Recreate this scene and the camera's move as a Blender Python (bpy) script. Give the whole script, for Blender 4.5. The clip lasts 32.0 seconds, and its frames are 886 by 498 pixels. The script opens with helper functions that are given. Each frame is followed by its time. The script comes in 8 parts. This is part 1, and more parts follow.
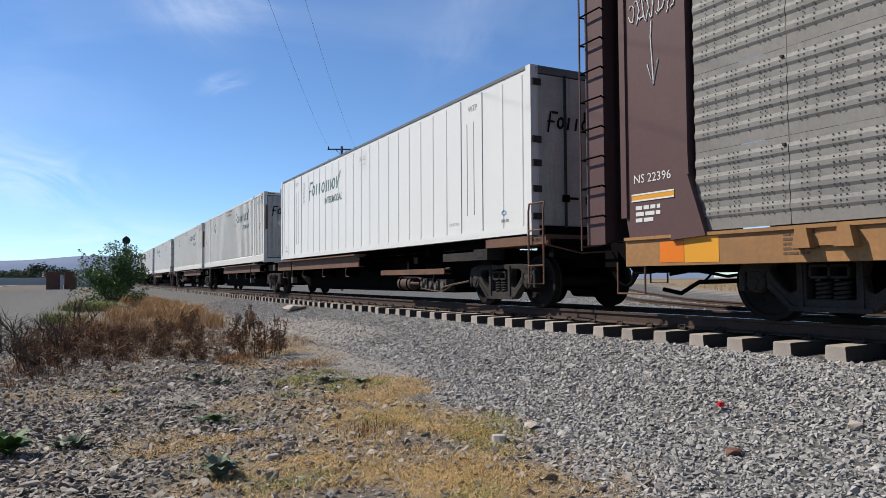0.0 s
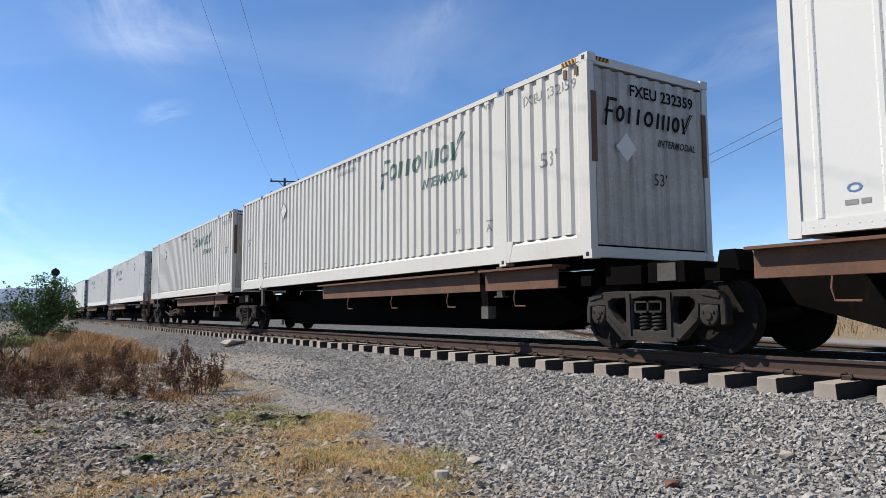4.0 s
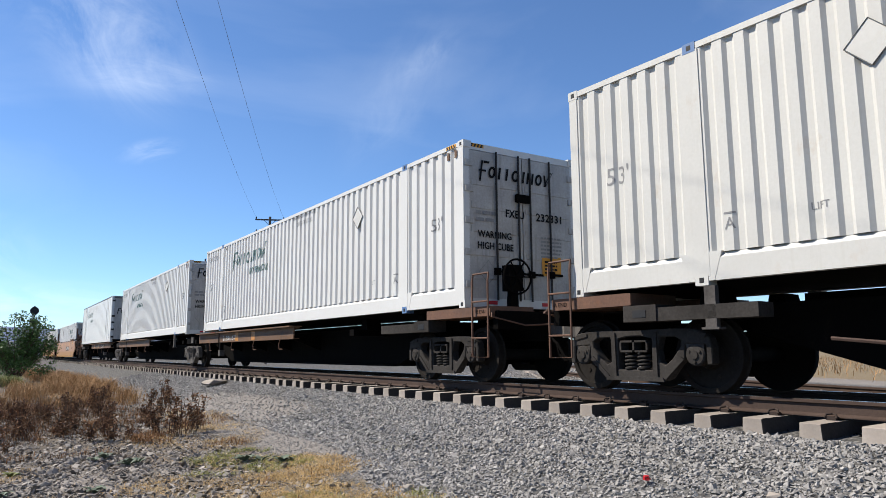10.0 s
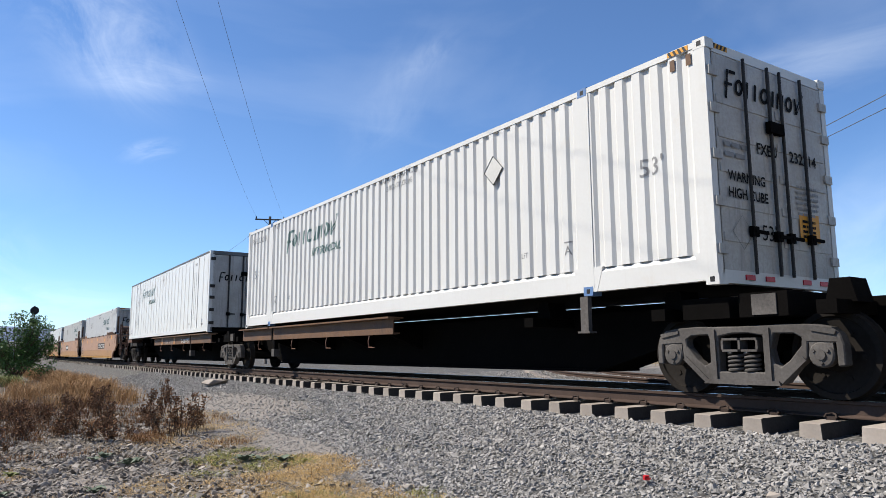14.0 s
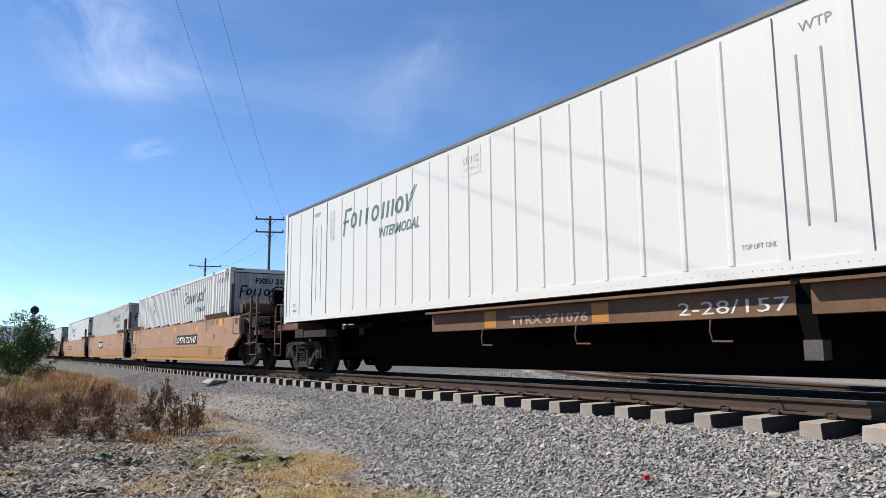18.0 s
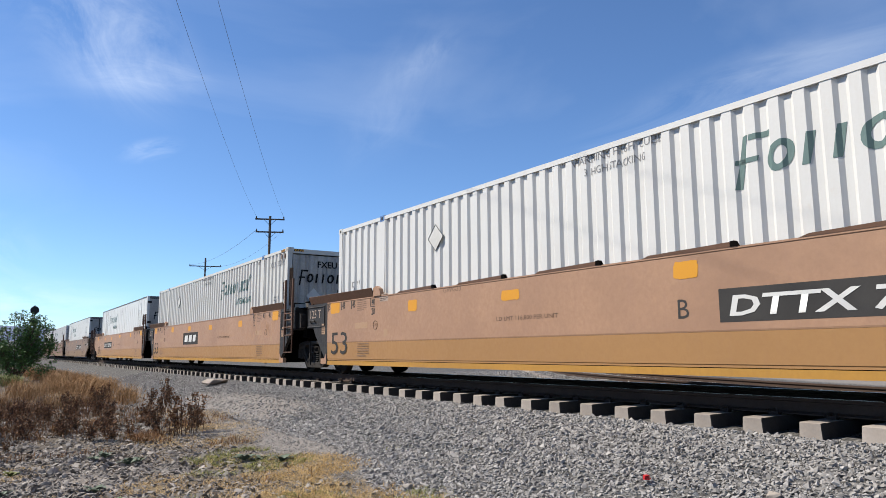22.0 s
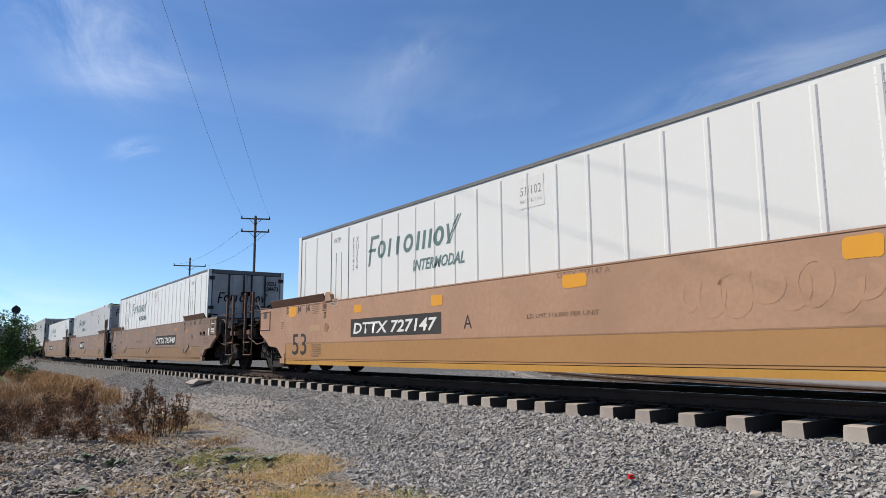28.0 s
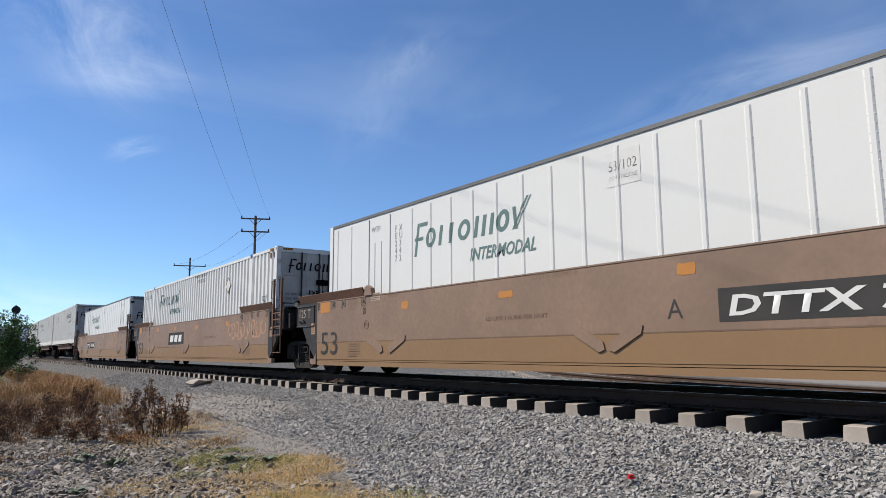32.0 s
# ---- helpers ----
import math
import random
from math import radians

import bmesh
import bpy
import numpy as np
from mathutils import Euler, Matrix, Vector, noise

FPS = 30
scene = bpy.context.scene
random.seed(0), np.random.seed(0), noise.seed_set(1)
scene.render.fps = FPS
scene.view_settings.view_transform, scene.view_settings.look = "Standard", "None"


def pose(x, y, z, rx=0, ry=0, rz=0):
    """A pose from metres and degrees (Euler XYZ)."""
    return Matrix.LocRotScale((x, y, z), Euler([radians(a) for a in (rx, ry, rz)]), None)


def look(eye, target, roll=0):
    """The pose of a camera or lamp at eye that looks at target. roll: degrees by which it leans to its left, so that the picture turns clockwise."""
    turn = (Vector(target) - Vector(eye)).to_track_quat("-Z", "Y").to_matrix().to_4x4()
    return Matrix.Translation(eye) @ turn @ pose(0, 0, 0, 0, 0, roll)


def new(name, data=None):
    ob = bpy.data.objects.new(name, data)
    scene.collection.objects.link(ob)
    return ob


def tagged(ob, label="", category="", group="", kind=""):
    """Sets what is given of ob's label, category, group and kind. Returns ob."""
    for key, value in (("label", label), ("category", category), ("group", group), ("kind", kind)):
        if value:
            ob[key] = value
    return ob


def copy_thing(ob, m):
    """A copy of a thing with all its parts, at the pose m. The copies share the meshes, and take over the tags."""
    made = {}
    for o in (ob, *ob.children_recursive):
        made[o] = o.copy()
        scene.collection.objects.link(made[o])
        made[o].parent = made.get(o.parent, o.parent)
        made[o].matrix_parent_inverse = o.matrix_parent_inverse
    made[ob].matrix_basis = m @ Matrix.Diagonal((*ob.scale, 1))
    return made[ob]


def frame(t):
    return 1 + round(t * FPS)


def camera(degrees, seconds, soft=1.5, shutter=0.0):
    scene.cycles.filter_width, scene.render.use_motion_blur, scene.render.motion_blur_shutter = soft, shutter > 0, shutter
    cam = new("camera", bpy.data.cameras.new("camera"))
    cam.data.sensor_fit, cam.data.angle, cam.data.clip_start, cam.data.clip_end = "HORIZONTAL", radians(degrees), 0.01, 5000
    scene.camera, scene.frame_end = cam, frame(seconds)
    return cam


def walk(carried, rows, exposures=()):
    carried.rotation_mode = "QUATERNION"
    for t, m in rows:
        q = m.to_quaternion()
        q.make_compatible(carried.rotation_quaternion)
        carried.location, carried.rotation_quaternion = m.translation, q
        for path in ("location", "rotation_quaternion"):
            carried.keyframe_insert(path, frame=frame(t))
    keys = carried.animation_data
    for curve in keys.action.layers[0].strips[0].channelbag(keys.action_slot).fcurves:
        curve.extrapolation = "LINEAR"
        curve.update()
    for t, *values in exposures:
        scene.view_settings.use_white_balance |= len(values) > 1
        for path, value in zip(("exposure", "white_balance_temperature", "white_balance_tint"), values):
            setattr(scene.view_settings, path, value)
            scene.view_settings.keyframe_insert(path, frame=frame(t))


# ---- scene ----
import collections
import itertools

# The camera stands on a tripod beside the line and is turned a little, in steps.
EYE = (0.0, 0.0, 0.511)
cam = camera(64.6, 32.0, soft=0.75, shutter=0.0)
TURNS = ((0, -28.87, 2.44, 0.35), (0.5, -29.04, 2.57, 0.35), (0.8, -30.38, 2.67, 0.36), (1, -30.61, 2.73, 0.37), (1.5, -30.80, 2.92, 0.37), (2, -30.81, 3.12, 0.37), (2.5, -31.04, 3.38, 0.37), (3.2, -32.10, 4.06, 0.36), (3.9, -33.38, 5.02, 0.35),
         (4.5, -33.75, 5.71, 0.34), (5, -33.74, 6.20, 0.33), (5.5, -33.74, 6.93, 0.32), (5.75, -33.73, 7.81, 0.32), (6, -33.72, 8.54, 0.32), (6.5, -33.77, 8.63, 0.32), (6.8, -34.46, 8.59, 0.33), (7, -34.76, 8.57, 0.34), (7.5, -34.74, 8.48, 0.32),
         (8, -34.73, 8.42, 0.31), (8.5, -34.70, 8.34, 0.31), (13, -34.70, 8.32, 0.31), (17, -34.69, 8.28, 0.31), (23, -34.69, 8.28, 0.31), (23.6, -34.77, 8.29, 0.31), (23.9, -35.78, 8.29, 0.33), (24.2, -35.83, 8.29, 0.33), (28, -35.82, 8.29, 0.32),
         (32, -35.82, 8.29, 0.32))
walk(cam, [(t, pose(*EYE, 90 + pitch, roll, yaw)) for t, yaw, pitch, roll in TURNS],
     exposures=((0.0, 0.52), (2.5, 0.54), (4.5, 0.64), (7.0, 0.72), (19.0, 0.74), (22.0, 0.66), (27.0, 0.52), (32.0, 0.52)))

# ---------------------------------------------------------------- light
SUN_EL, SUN_AZ = 47.0, 48.0     # degrees up; degrees from +Y towards -X
world = bpy.data.worlds.new("world")
scene.world = world
world.use_nodes = True
wn, wl = world.node_tree.nodes, world.node_tree.links
wn.clear()
w_out, w_bg = wn.new("ShaderNodeOutputWorld"), wn.new("ShaderNodeBackground")
sky = wn.new("ShaderNodeTexSky")
sky.sky_type, sky.sun_disc = "NISHITA", False
sky.sun_elevation, sky.sun_rotation = radians(SUN_EL), radians(-SUN_AZ)
sky.altitude, sky.air_density, sky.dust_density, sky.ozone_density = 1800, 1.0, 0.12, 2.0
w_bg.inputs["Strength"].default_value = 0.088
# thin cirrus drawn out across the whole sky
w_co = wn.new("ShaderNodeTexCoord")
w_map = wn.new("ShaderNodeMapping")
w_map.inputs["Rotation"].default_value = (0, 0, radians(-38))
w_map.inputs["Scale"].default_value = (3.2, 1.1, 4.2)
w_n1 = wn.new("ShaderNodeTexNoise")
w_n1.inputs["Scale"].default_value, w_n1.inputs["Detail"].default_value, w_n1.inputs["Roughness"].default_value = 1.25, 8.0, 0.5
w_n1.inputs["Distortion"].default_value = 0.7
w_ramp = wn.new("ShaderNodeMapRange")
w_ramp.inputs["From Min"].default_value, w_ramp.inputs["From Max"].default_value = 0.49, 0.86
w_ramp.inputs["To Min"].default_value, w_ramp.inputs["To Max"].default_value = 0.0, 0.16
w_mix = wn.new("ShaderNodeMix")
w_mix.data_type = "RGBA"
w_mix.inputs["B"].default_value = (8.2, 8.8, 9.6, 1)
w_turn = wn.new("ShaderNodeVectorRotate")
w_turn.rotation_type, w_turn.inputs["Angle"].default_value = "Z_AXIS", radians(-68)
wl.new(w_co.outputs["Generated"], w_turn.inputs["Vector"])
wl.new(w_turn.outputs["Vector"], w_map.inputs["Vector"])
wl.new(w_map.outputs["Vector"], w_n1.inputs["Vector"])
wl.new(w_n1.outputs["Fac"], w_ramp.inputs["Value"])
wl.new(w_ramp.outputs["Result"], w_mix.inputs["Factor"])
w_tint = wn.new("ShaderNodeMix")
w_tint.data_type, w_tint.blend_type = "RGBA", "MULTIPLY"
w_tint.inputs["Factor"].default_value, w_tint.inputs["B"].default_value = 1.0, (0.78, 0.975, 1.185, 1)
wl.new(sky.outputs["Color"], w_tint.inputs["A"])
wl.new(w_tint.outputs["Result"], w_mix.inputs["A"])


def wisp(below, az, el, tilt, long, wide, strength, seed):
    """One feather of cirrus round a direction: its long axis tilted from the level, its edges frayed by noise."""
    a, e, r = radians(az), radians(el), radians(tilt)
    side = Vector((math.cos(a), -math.sin(a), 0))
    up = Vector((-math.sin(a) * math.sin(e), -math.cos(a) * math.sin(e), math.cos(e)))
    uv = []
    for axis, size in ((side * math.cos(r) + up * math.sin(r), long), (up * math.cos(r) - side * math.sin(r), wide)):
        away = wn.new("ShaderNodeVectorMath")
        away.operation = "SUBTRACT"
        away.inputs[1].default_value = (math.sin(a) * math.cos(e), math.cos(a) * math.cos(e), math.sin(e))
        dot = wn.new("ShaderNodeVectorMath")
        dot.operation = "DOT_PRODUCT"
        dot.inputs[1].default_value = axis / radians(size)
        wl.new(w_co.outputs["Generated"], away.inputs[0])
        wl.new(away.outputs["Vector"], dot.inputs[0])
        uv.append(dot.outputs["Value"])
    at = wn.new("ShaderNodeCombineXYZ")
    at.inputs["Z"].default_value = seed
    wl.new(uv[0], at.inputs["X"]), wl.new(uv[1], at.inputs["Y"])
    fray = wn.new("ShaderNodeTexNoise")
    for k, v in (("Scale", 1.1), ("Detail", 9.0), ("Roughness", 0.62), ("Distortion", 0.9)):
        fray.inputs[k].default_value = v
    wl.new(at.outputs["Vector"], fray.inputs["Vector"])
    flat = wn.new("ShaderNodeVectorMath")
    flat.operation = "MULTIPLY"
    flat.inputs[1].default_value = (1, 1, 0)
    size = wn.new("ShaderNodeVectorMath")
    size.operation = "LENGTH"
    wl.new(at.outputs["Vector"], flat.inputs[0]), wl.new(flat.outputs["Vector"], size.inputs[0])
    core = wn.new("ShaderNodeMapRange")
    core.interpolation_type = "SMOOTHSTEP"
    for k, v in (("From Min", 1.0), ("From Max", 0.1), ("To Min", 0.0), ("To Max", 1.0)):
        core.inputs[k].default_value = v
    wl.new(size.outputs["Value"], core.inputs["Value"])
    thick = wn.new("ShaderNodeMapRange")
    for k, v in (("From Min", 0.36), ("From Max", 0.72), ("To Min", 0.0), ("To Max", strength)):
        thick.inputs[k].default_value = v
    wl.new(fray.outputs["Fac"], thick.inputs["Value"])
    both = wn.new("ShaderNodeMath")
    both.operation = "MULTIPLY"
    wl.new(core.outputs["Result"], both.inputs[0]), wl.new(thick.outputs["Result"], both.inputs[1])
    mix = wn.new("ShaderNodeMix")
    mix.data_type = "RGBA"
    mix.inputs["B"].default_value = (8.6, 9.2, 9.9, 1)
    wl.new(both.outputs["Value"], mix.inputs["Factor"]), wl.new(below, mix.inputs["A"])
    return mix.outputs["Result"]


clouds = w_mix.outputs["Result"]
for az, el, tilt, long, wide, strength, seed in ((7.4, 23.4, -38, 9.5, 6.0, 0.33, 1.0), (10.5, 20.4, 4, 6.5, 2.2, 0.26, 2.0), (31.0, 20.6, 52, 9.0, 4.2, 0.10, 3.0), (33.6, 23.6, 38, 4.5, 1.6, 0.10, 4.0), (11.4, 15.2, 18, 3.0, 1.1, 0.20, 5.0),
                                                 (-1.8, 7.6, -12, 8.0, 4.0, 0.45, 6.0), (4.0, 3.6, 2, 9.0, 2.0, 0.32, 7.0), (60.0, 19.6, 11, 17.0, 3.2, 0.17, 8.0), (49.0, 13.4, 3, 10.0, 2.0, 0.12, 9.0), (67.0, 8.0, 40, 11.0, 7.0, 0.20, 10.0)):
    clouds = wisp(clouds, az, el, tilt, long, wide, strength, seed)
wl.new(clouds, w_bg.inputs["Color"])
wl.new(w_bg.outputs["Background"], w_out.inputs["Surface"])

sun = new("sun", bpy.data.lights.new("sun", "SUN"))
sun.data.energy, sun.data.angle, sun.data.color = 5.0, radians(0.53), (1.0, 0.935, 0.825)
_e, _a = radians(SUN_EL), radians(SUN_AZ)
SUN_DIR = Vector((-math.sin(_a) * math.cos(_e), math.cos(_a) * math.cos(_e), math.sin(_e)))
sun.matrix_basis = look(SUN_DIR * 60, (0, 0, 0))
scene.view_settings.exposure = 0.2


# ---------------------------------------------------------------- the line: place and turn along the curve
def bend(s):
    s = min(max(s, 0.0), 118.0)
    return 0.0013842 + -1.09694e-05 * s + -7.67510e-07 * s * s + 8.45752e-09 * s ** 3


STEP, S_MIN, S_MAX = 0.25, -260.0, 330.0


def lay_line():
    pts = {}
    for sign, end in ((1, S_MAX), (-1, S_MIN)):
        x, y, a, i = 8.192, 0.0, 0.0, 0
        pts[0] = (x, y, a)
        while abs(i * STEP) < abs(end):
            s = i * STEP
            k = bend(s) if s > -40 else 0.0
            x += sign * STEP * math.sin(a + sign * k * STEP / 2)
            y += sign * STEP * math.cos(a + sign * k * STEP / 2)
            a += sign * k * STEP
            i += sign
            pts[i] = (x, y, a)
    return pts


LINE = lay_line()
LINE_Y = np.array([LINE[i][1] for i in sorted(LINE)])
LINE_X = np.array([LINE[i][0] for i in sorted(LINE)])
LINE_A = np.array([LINE[i][2] for i in sorted(LINE)])


def on_line(s, off=0.0, z=0.0):
    """The place at arc length s, off metres to the right of the centre line, and the heading there."""
    i = math.floor(s / STEP)
    f = s / STEP - i
    a, b = LINE[i], LINE[i + 1]
    x, y, h = (a[j] + (b[j] - a[j]) * f for j in range(3))
    return Vector((x + off * math.cos(h), y - off * math.sin(h), z)), h


RUN = ((0, 0.00, 5.31), (6, 32.67, 5.53), (9, 49.44, 5.54), (13, 72.72, 5.79), (19, 108.17, 6.04), (23, 132.67, 6.13), (28, 163.32, 6.35), (32, 188.71, 6.44))


def gone(t):
    """How far the train has come, in metres, after t seconds: it slowly gains speed."""
    i = max(k for k in range(len(RUN) - 1) if RUN[k][0] <= t)
    (t0, d0, v0), (t1, d1, v1) = RUN[i], RUN[i + 1]
    w, u = t1 - t0, (t - t0) / (t1 - t0)
    return (2 * u ** 3 - 3 * u * u + 1) * d0 + (u ** 3 - 2 * u * u + u) * w * v0 + (3 * u * u - 2 * u ** 3) * d1 + (u ** 3 - u * u) * w * v1


def off_line(x, y):
    """Signed distance from the centre line for arrays of points (negative on the camera's side)."""
    xt = np.interp(y, LINE_Y, LINE_X)
    at = np.interp(y, LINE_Y, LINE_A)
    return (x - xt) * np.cos(at)


# ---------------------------------------------------------------- materials
def nodes_of(name):
    m = bpy.data.materials.new(name)
    m.use_nodes = True
    nt = m.node_tree
    return m, nt, nt.nodes["Principled BSDF"]


def tex(nt, kind, vec, **kw):
    n = nt.nodes.new(kind)
    for k, v in kw.items():
        n.inputs[k].default_value = v
    if vec:
        nt.links.new(vec, n.inputs["Vector"])
    return n


def mixed(nt, fac, a, b, mode="MIX"):
    n = nt.nodes.new("ShaderNodeMix")
    n.data_type, n.blend_type = "RGBA", mode
    for key, v in (("Factor", fac), ("A", a), ("B", b)):
        if isinstance(v, (int, float)):
            n.inputs[key].default_value = v
        elif isinstance(v, tuple):
            n.inputs[key].default_value = (*v[:3], 1)
        else:
            nt.links.new(v, n.inputs[key])
    return n.outputs["Result"]


def ranged(nt, value, lo, hi, to_lo=0.0, to_hi=1.0):
    n = nt.nodes.new("ShaderNodeMapRange")
    for k, v in (("From Min", lo), ("From Max", hi), ("To Min", to_lo), ("To Max", to_hi)):
        n.inputs[k].default_value = v
    nt.links.new(value, n.inputs["Value"])
    return n.outputs["Result"]


def coords(nt, scale=(1, 1, 1)):
    c = nt.nodes.new("ShaderNodeTexCoord")
    m = nt.nodes.new("ShaderNodeMapping")
    m.inputs["Scale"].default_value = scale
    nt.links.new(c.outputs["Object"], m.inputs["Vector"])
    return m.outputs["Vector"]


def surface(name, base, dark, rough=0.6, gloss=0.25, metal=0.0, grain=30.0, patch=1.5, amount=0.5, streak=0.0, streak_col=(0.12, 0.07, 0.04),
            bump=0.2, bump_dist=0.004, island=0.0, obj_random=0.0, rust=0.0, rust_col=(0.16, 0.06, 0.025)):
    """A surface with large patches, fine grain, runs of dirt and worn spots, in the thing's own space."""
    m, nt, b = nodes_of(name)
    vec = coords(nt)
    big = tex(nt, "ShaderNodeTexNoise", vec, Scale=patch, Detail=6.0, Roughness=0.6)
    fine = tex(nt, "ShaderNodeTexNoise", vec, Scale=grain, Detail=4.0, Roughness=0.65)
    col = mixed(nt, ranged(nt, big.outputs["Fac"], 0.35, 0.7, 0.0, amount), base, dark)
    col = mixed(nt, ranged(nt, fine.outputs["Fac"], 0.3, 0.75, 0.0, amount * 0.8), col, dark)
    if streak:
        run = tex(nt, "ShaderNodeTexNoise", coords(nt, (7.0, 7.0, 0.35)), Scale=1.6, Detail=5.0, Roughness=0.7)
        col = mixed(nt, ranged(nt, run.outputs["Fac"], 0.54, 0.78, 0.0, streak), col, streak_col)
    if rust:
        spot = tex(nt, "ShaderNodeTexNoise", coords(nt, (1.0, 1.0, 0.6)), Scale=3.4, Detail=9.0, Roughness=0.72)
        col = mixed(nt, ranged(nt, spot.outputs["Fac"], 0.60, 0.72, 0.0, rust), col, rust_col)
    for amt, sock in ((island, "Random Per Island"), (obj_random, "Random")):
        if amt:
            g = nt.nodes.new("ShaderNodeNewGeometry" if sock == "Random Per Island" else "ShaderNodeObjectInfo")
            hsv = nt.nodes.new("ShaderNodeHueSaturation")
            nt.links.new(ranged(nt, g.outputs[sock], 0, 1, 1 - amt, 1 + amt), hsv.inputs["Value"])
            nt.links.new(col, hsv.inputs["Color"])
            col = hsv.outputs["Color"]
    nt.links.new(col, b.inputs["Base Color"])
    nt.links.new(ranged(nt, fine.outputs["Fac"], 0.2, 0.8, max(rough - 0.12, 0.05), min(rough + 0.12, 1)), b.inputs["Roughness"])
    b.inputs["Metallic"].default_value = metal
    b.inputs["Specular IOR Level"].default_value = gloss
    if bump:
        n = nt.nodes.new("ShaderNodeBump")
        n.inputs["Strength"].default_value, n.inputs["Distance"].default_value = bump, bump_dist
        nt.links.new(fine.outputs["Fac"], n.inputs["Height"])
        nt.links.new(n.outputs["Normal"], b.inputs["Normal"])
    return m


M_WHITE = surface("container_white_paint", (0.5419, 0.5343, 0.515), (0.4473, 0.4355, 0.4129), 0.45, amount=0.35, patch=0.7, grain=24, streak=0.22, streak_col=(0.42, 0.38, 0.33), bump=0.06, rust=0.25, rust_col=(0.45, 0.36, 0.27))
M_GREYWHITE = surface("container_grey_white_paint", (0.5074, 0.495, 0.4626), (0.3931, 0.3808, 0.3528), 0.5, amount=0.45, patch=0.7, grain=24, streak=0.3, streak_col=(0.36, 0.32, 0.27), bump=0.06, rust=0.35, rust_col=(0.38, 0.28, 0.2))
M_SHEET = surface("white_sheet_panel_paint", (0.5447, 0.5405, 0.5214), (0.4745, 0.4671, 0.4469), 0.38, amount=0.25, patch=0.6, grain=18, streak=0.16, streak_col=(0.5, 0.47, 0.42), bump=0.04)
M_DOOR = surface("dirty_white_door_paint", (0.439, 0.42, 0.391), (0.205, 0.191, 0.175), 0.5, amount=0.6, patch=1.6, grain=22, streak=0.6, streak_col=(0.13, 0.12, 0.11), bump=0.08, rust=0.3)
M_ALU = surface("grey_top_rail_metal", (0.146, 0.146, 0.146), (0.0658, 0.0658, 0.0658), 0.6, metal=0.2, amount=0.5, grain=60, bump=0.1)
M_DARK = surface("greasy_black_steel", (0.005628, 0.004858, 0.004501), (0.002044, 0.00189, 0.001736), 0.95, gloss=0.03, metal=0.0, amount=0.7, grain=40, bump=0.3, rust=0.25, rust_col=(0.035, 0.021, 0.014))
M_FRAME = surface("dusty_cast_steel", (0.121, 0.11, 0.102), (0.0219, 0.0197, 0.0183), 0.85, gloss=0.1, metal=0.0, amount=0.6, grain=30, bump=0.35, bump_dist=0.006)
M_WHEEL = surface("wheel_steel", (0.0205, 0.0175, 0.0154), (0.00731, 0.00621, 0.00548), 0.85, gloss=0.08, metal=0.0, amount=0.6, grain=20, bump=0.2)
M_TREAD = surface("bright_worn_tread", (0.307, 0.292, 0.278), (0.161, 0.146, 0.139), 0.3, metal=0.9, amount=0.4, grain=60, bump=0.05)
M_RUST = surface("rusty_brown_sill_paint", (0.157, 0.0768, 0.0453), (0.0621, 0.0365, 0.027), 0.7, amount=0.75, patch=1.8, grain=26, streak=0.4, streak_col=(0.06, 0.045, 0.04), bump=0.25, rust=0.5)
M_OCHRE = surface("worn_ochre_sill_paint", (0.172, 0.0892, 0.0416), (0.0585, 0.0365, 0.027), 0.68, amount=0.7, patch=1.3, grain=22, streak=0.5, streak_col=(0.05, 0.04, 0.035), bump=0.22, rust=0.85, rust_col=(0.085, 0.06, 0.05))
M_TAN = surface("faded_tan_well_paint", (0.3498, 0.203, 0.1206), (0.2409, 0.1369, 0.0848), 0.55, gloss=0.35, amount=0.8, patch=0.9, grain=14, streak=0.5, streak_col=(0.27, 0.155, 0.105), bump=0.05, rust=0.3, rust_col=(0.28, 0.155, 0.095))
M_TAN2 = surface("brown_well_paint", (0.2173, 0.1392, 0.09246), (0.1355, 0.0881, 0.06141), 0.55, gloss=0.35, amount=0.8, patch=0.9, grain=14, streak=0.5, streak_col=(0.18, 0.115, 0.085), bump=0.05, rust=0.3, rust_col=(0.2, 0.12, 0.08))
M_TANLOW = surface("yellowed_tan_well_paint", (0.3075, 0.1617, 0.05896), (0.2287, 0.1181, 0.04328), 0.55, gloss=0.35, amount=0.5, patch=0.4, grain=14, streak=0.3, streak_col=(0.27, 0.14, 0.07), bump=0.05, rust=0.2, rust_col=(0.32, 0.17, 0.08))
M_TAN2LOW = surface("ochre_brown_well_paint", (0.1995, 0.1166, 0.0548), (0.1533, 0.08996, 0.0439), 0.55, gloss=0.35, amount=0.5, patch=0.4, grain=14, streak=0.3, streak_col=(0.18, 0.10, 0.05), bump=0.05, rust=0.2, rust_col=(0.2, 0.11, 0.06))
# near-black base with rust spots, for inner well ends and small fittings
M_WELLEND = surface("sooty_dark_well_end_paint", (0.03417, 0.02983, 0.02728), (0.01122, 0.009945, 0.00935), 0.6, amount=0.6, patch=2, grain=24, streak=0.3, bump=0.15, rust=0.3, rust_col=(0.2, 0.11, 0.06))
M_YELLOW = surface("fresh_yellow_paint_patch", (0.541, 0.248, 0.0183), (0.453, 0.197, 0.0256), 0.5, amount=0.4, grain=40, bump=0.04)
M_ORANGE = surface("orange_paint_patch", (0.38, 0.161, 0.0365), (0.292, 0.124, 0.0365), 0.5, amount=0.3, grain=40, bump=0.04)
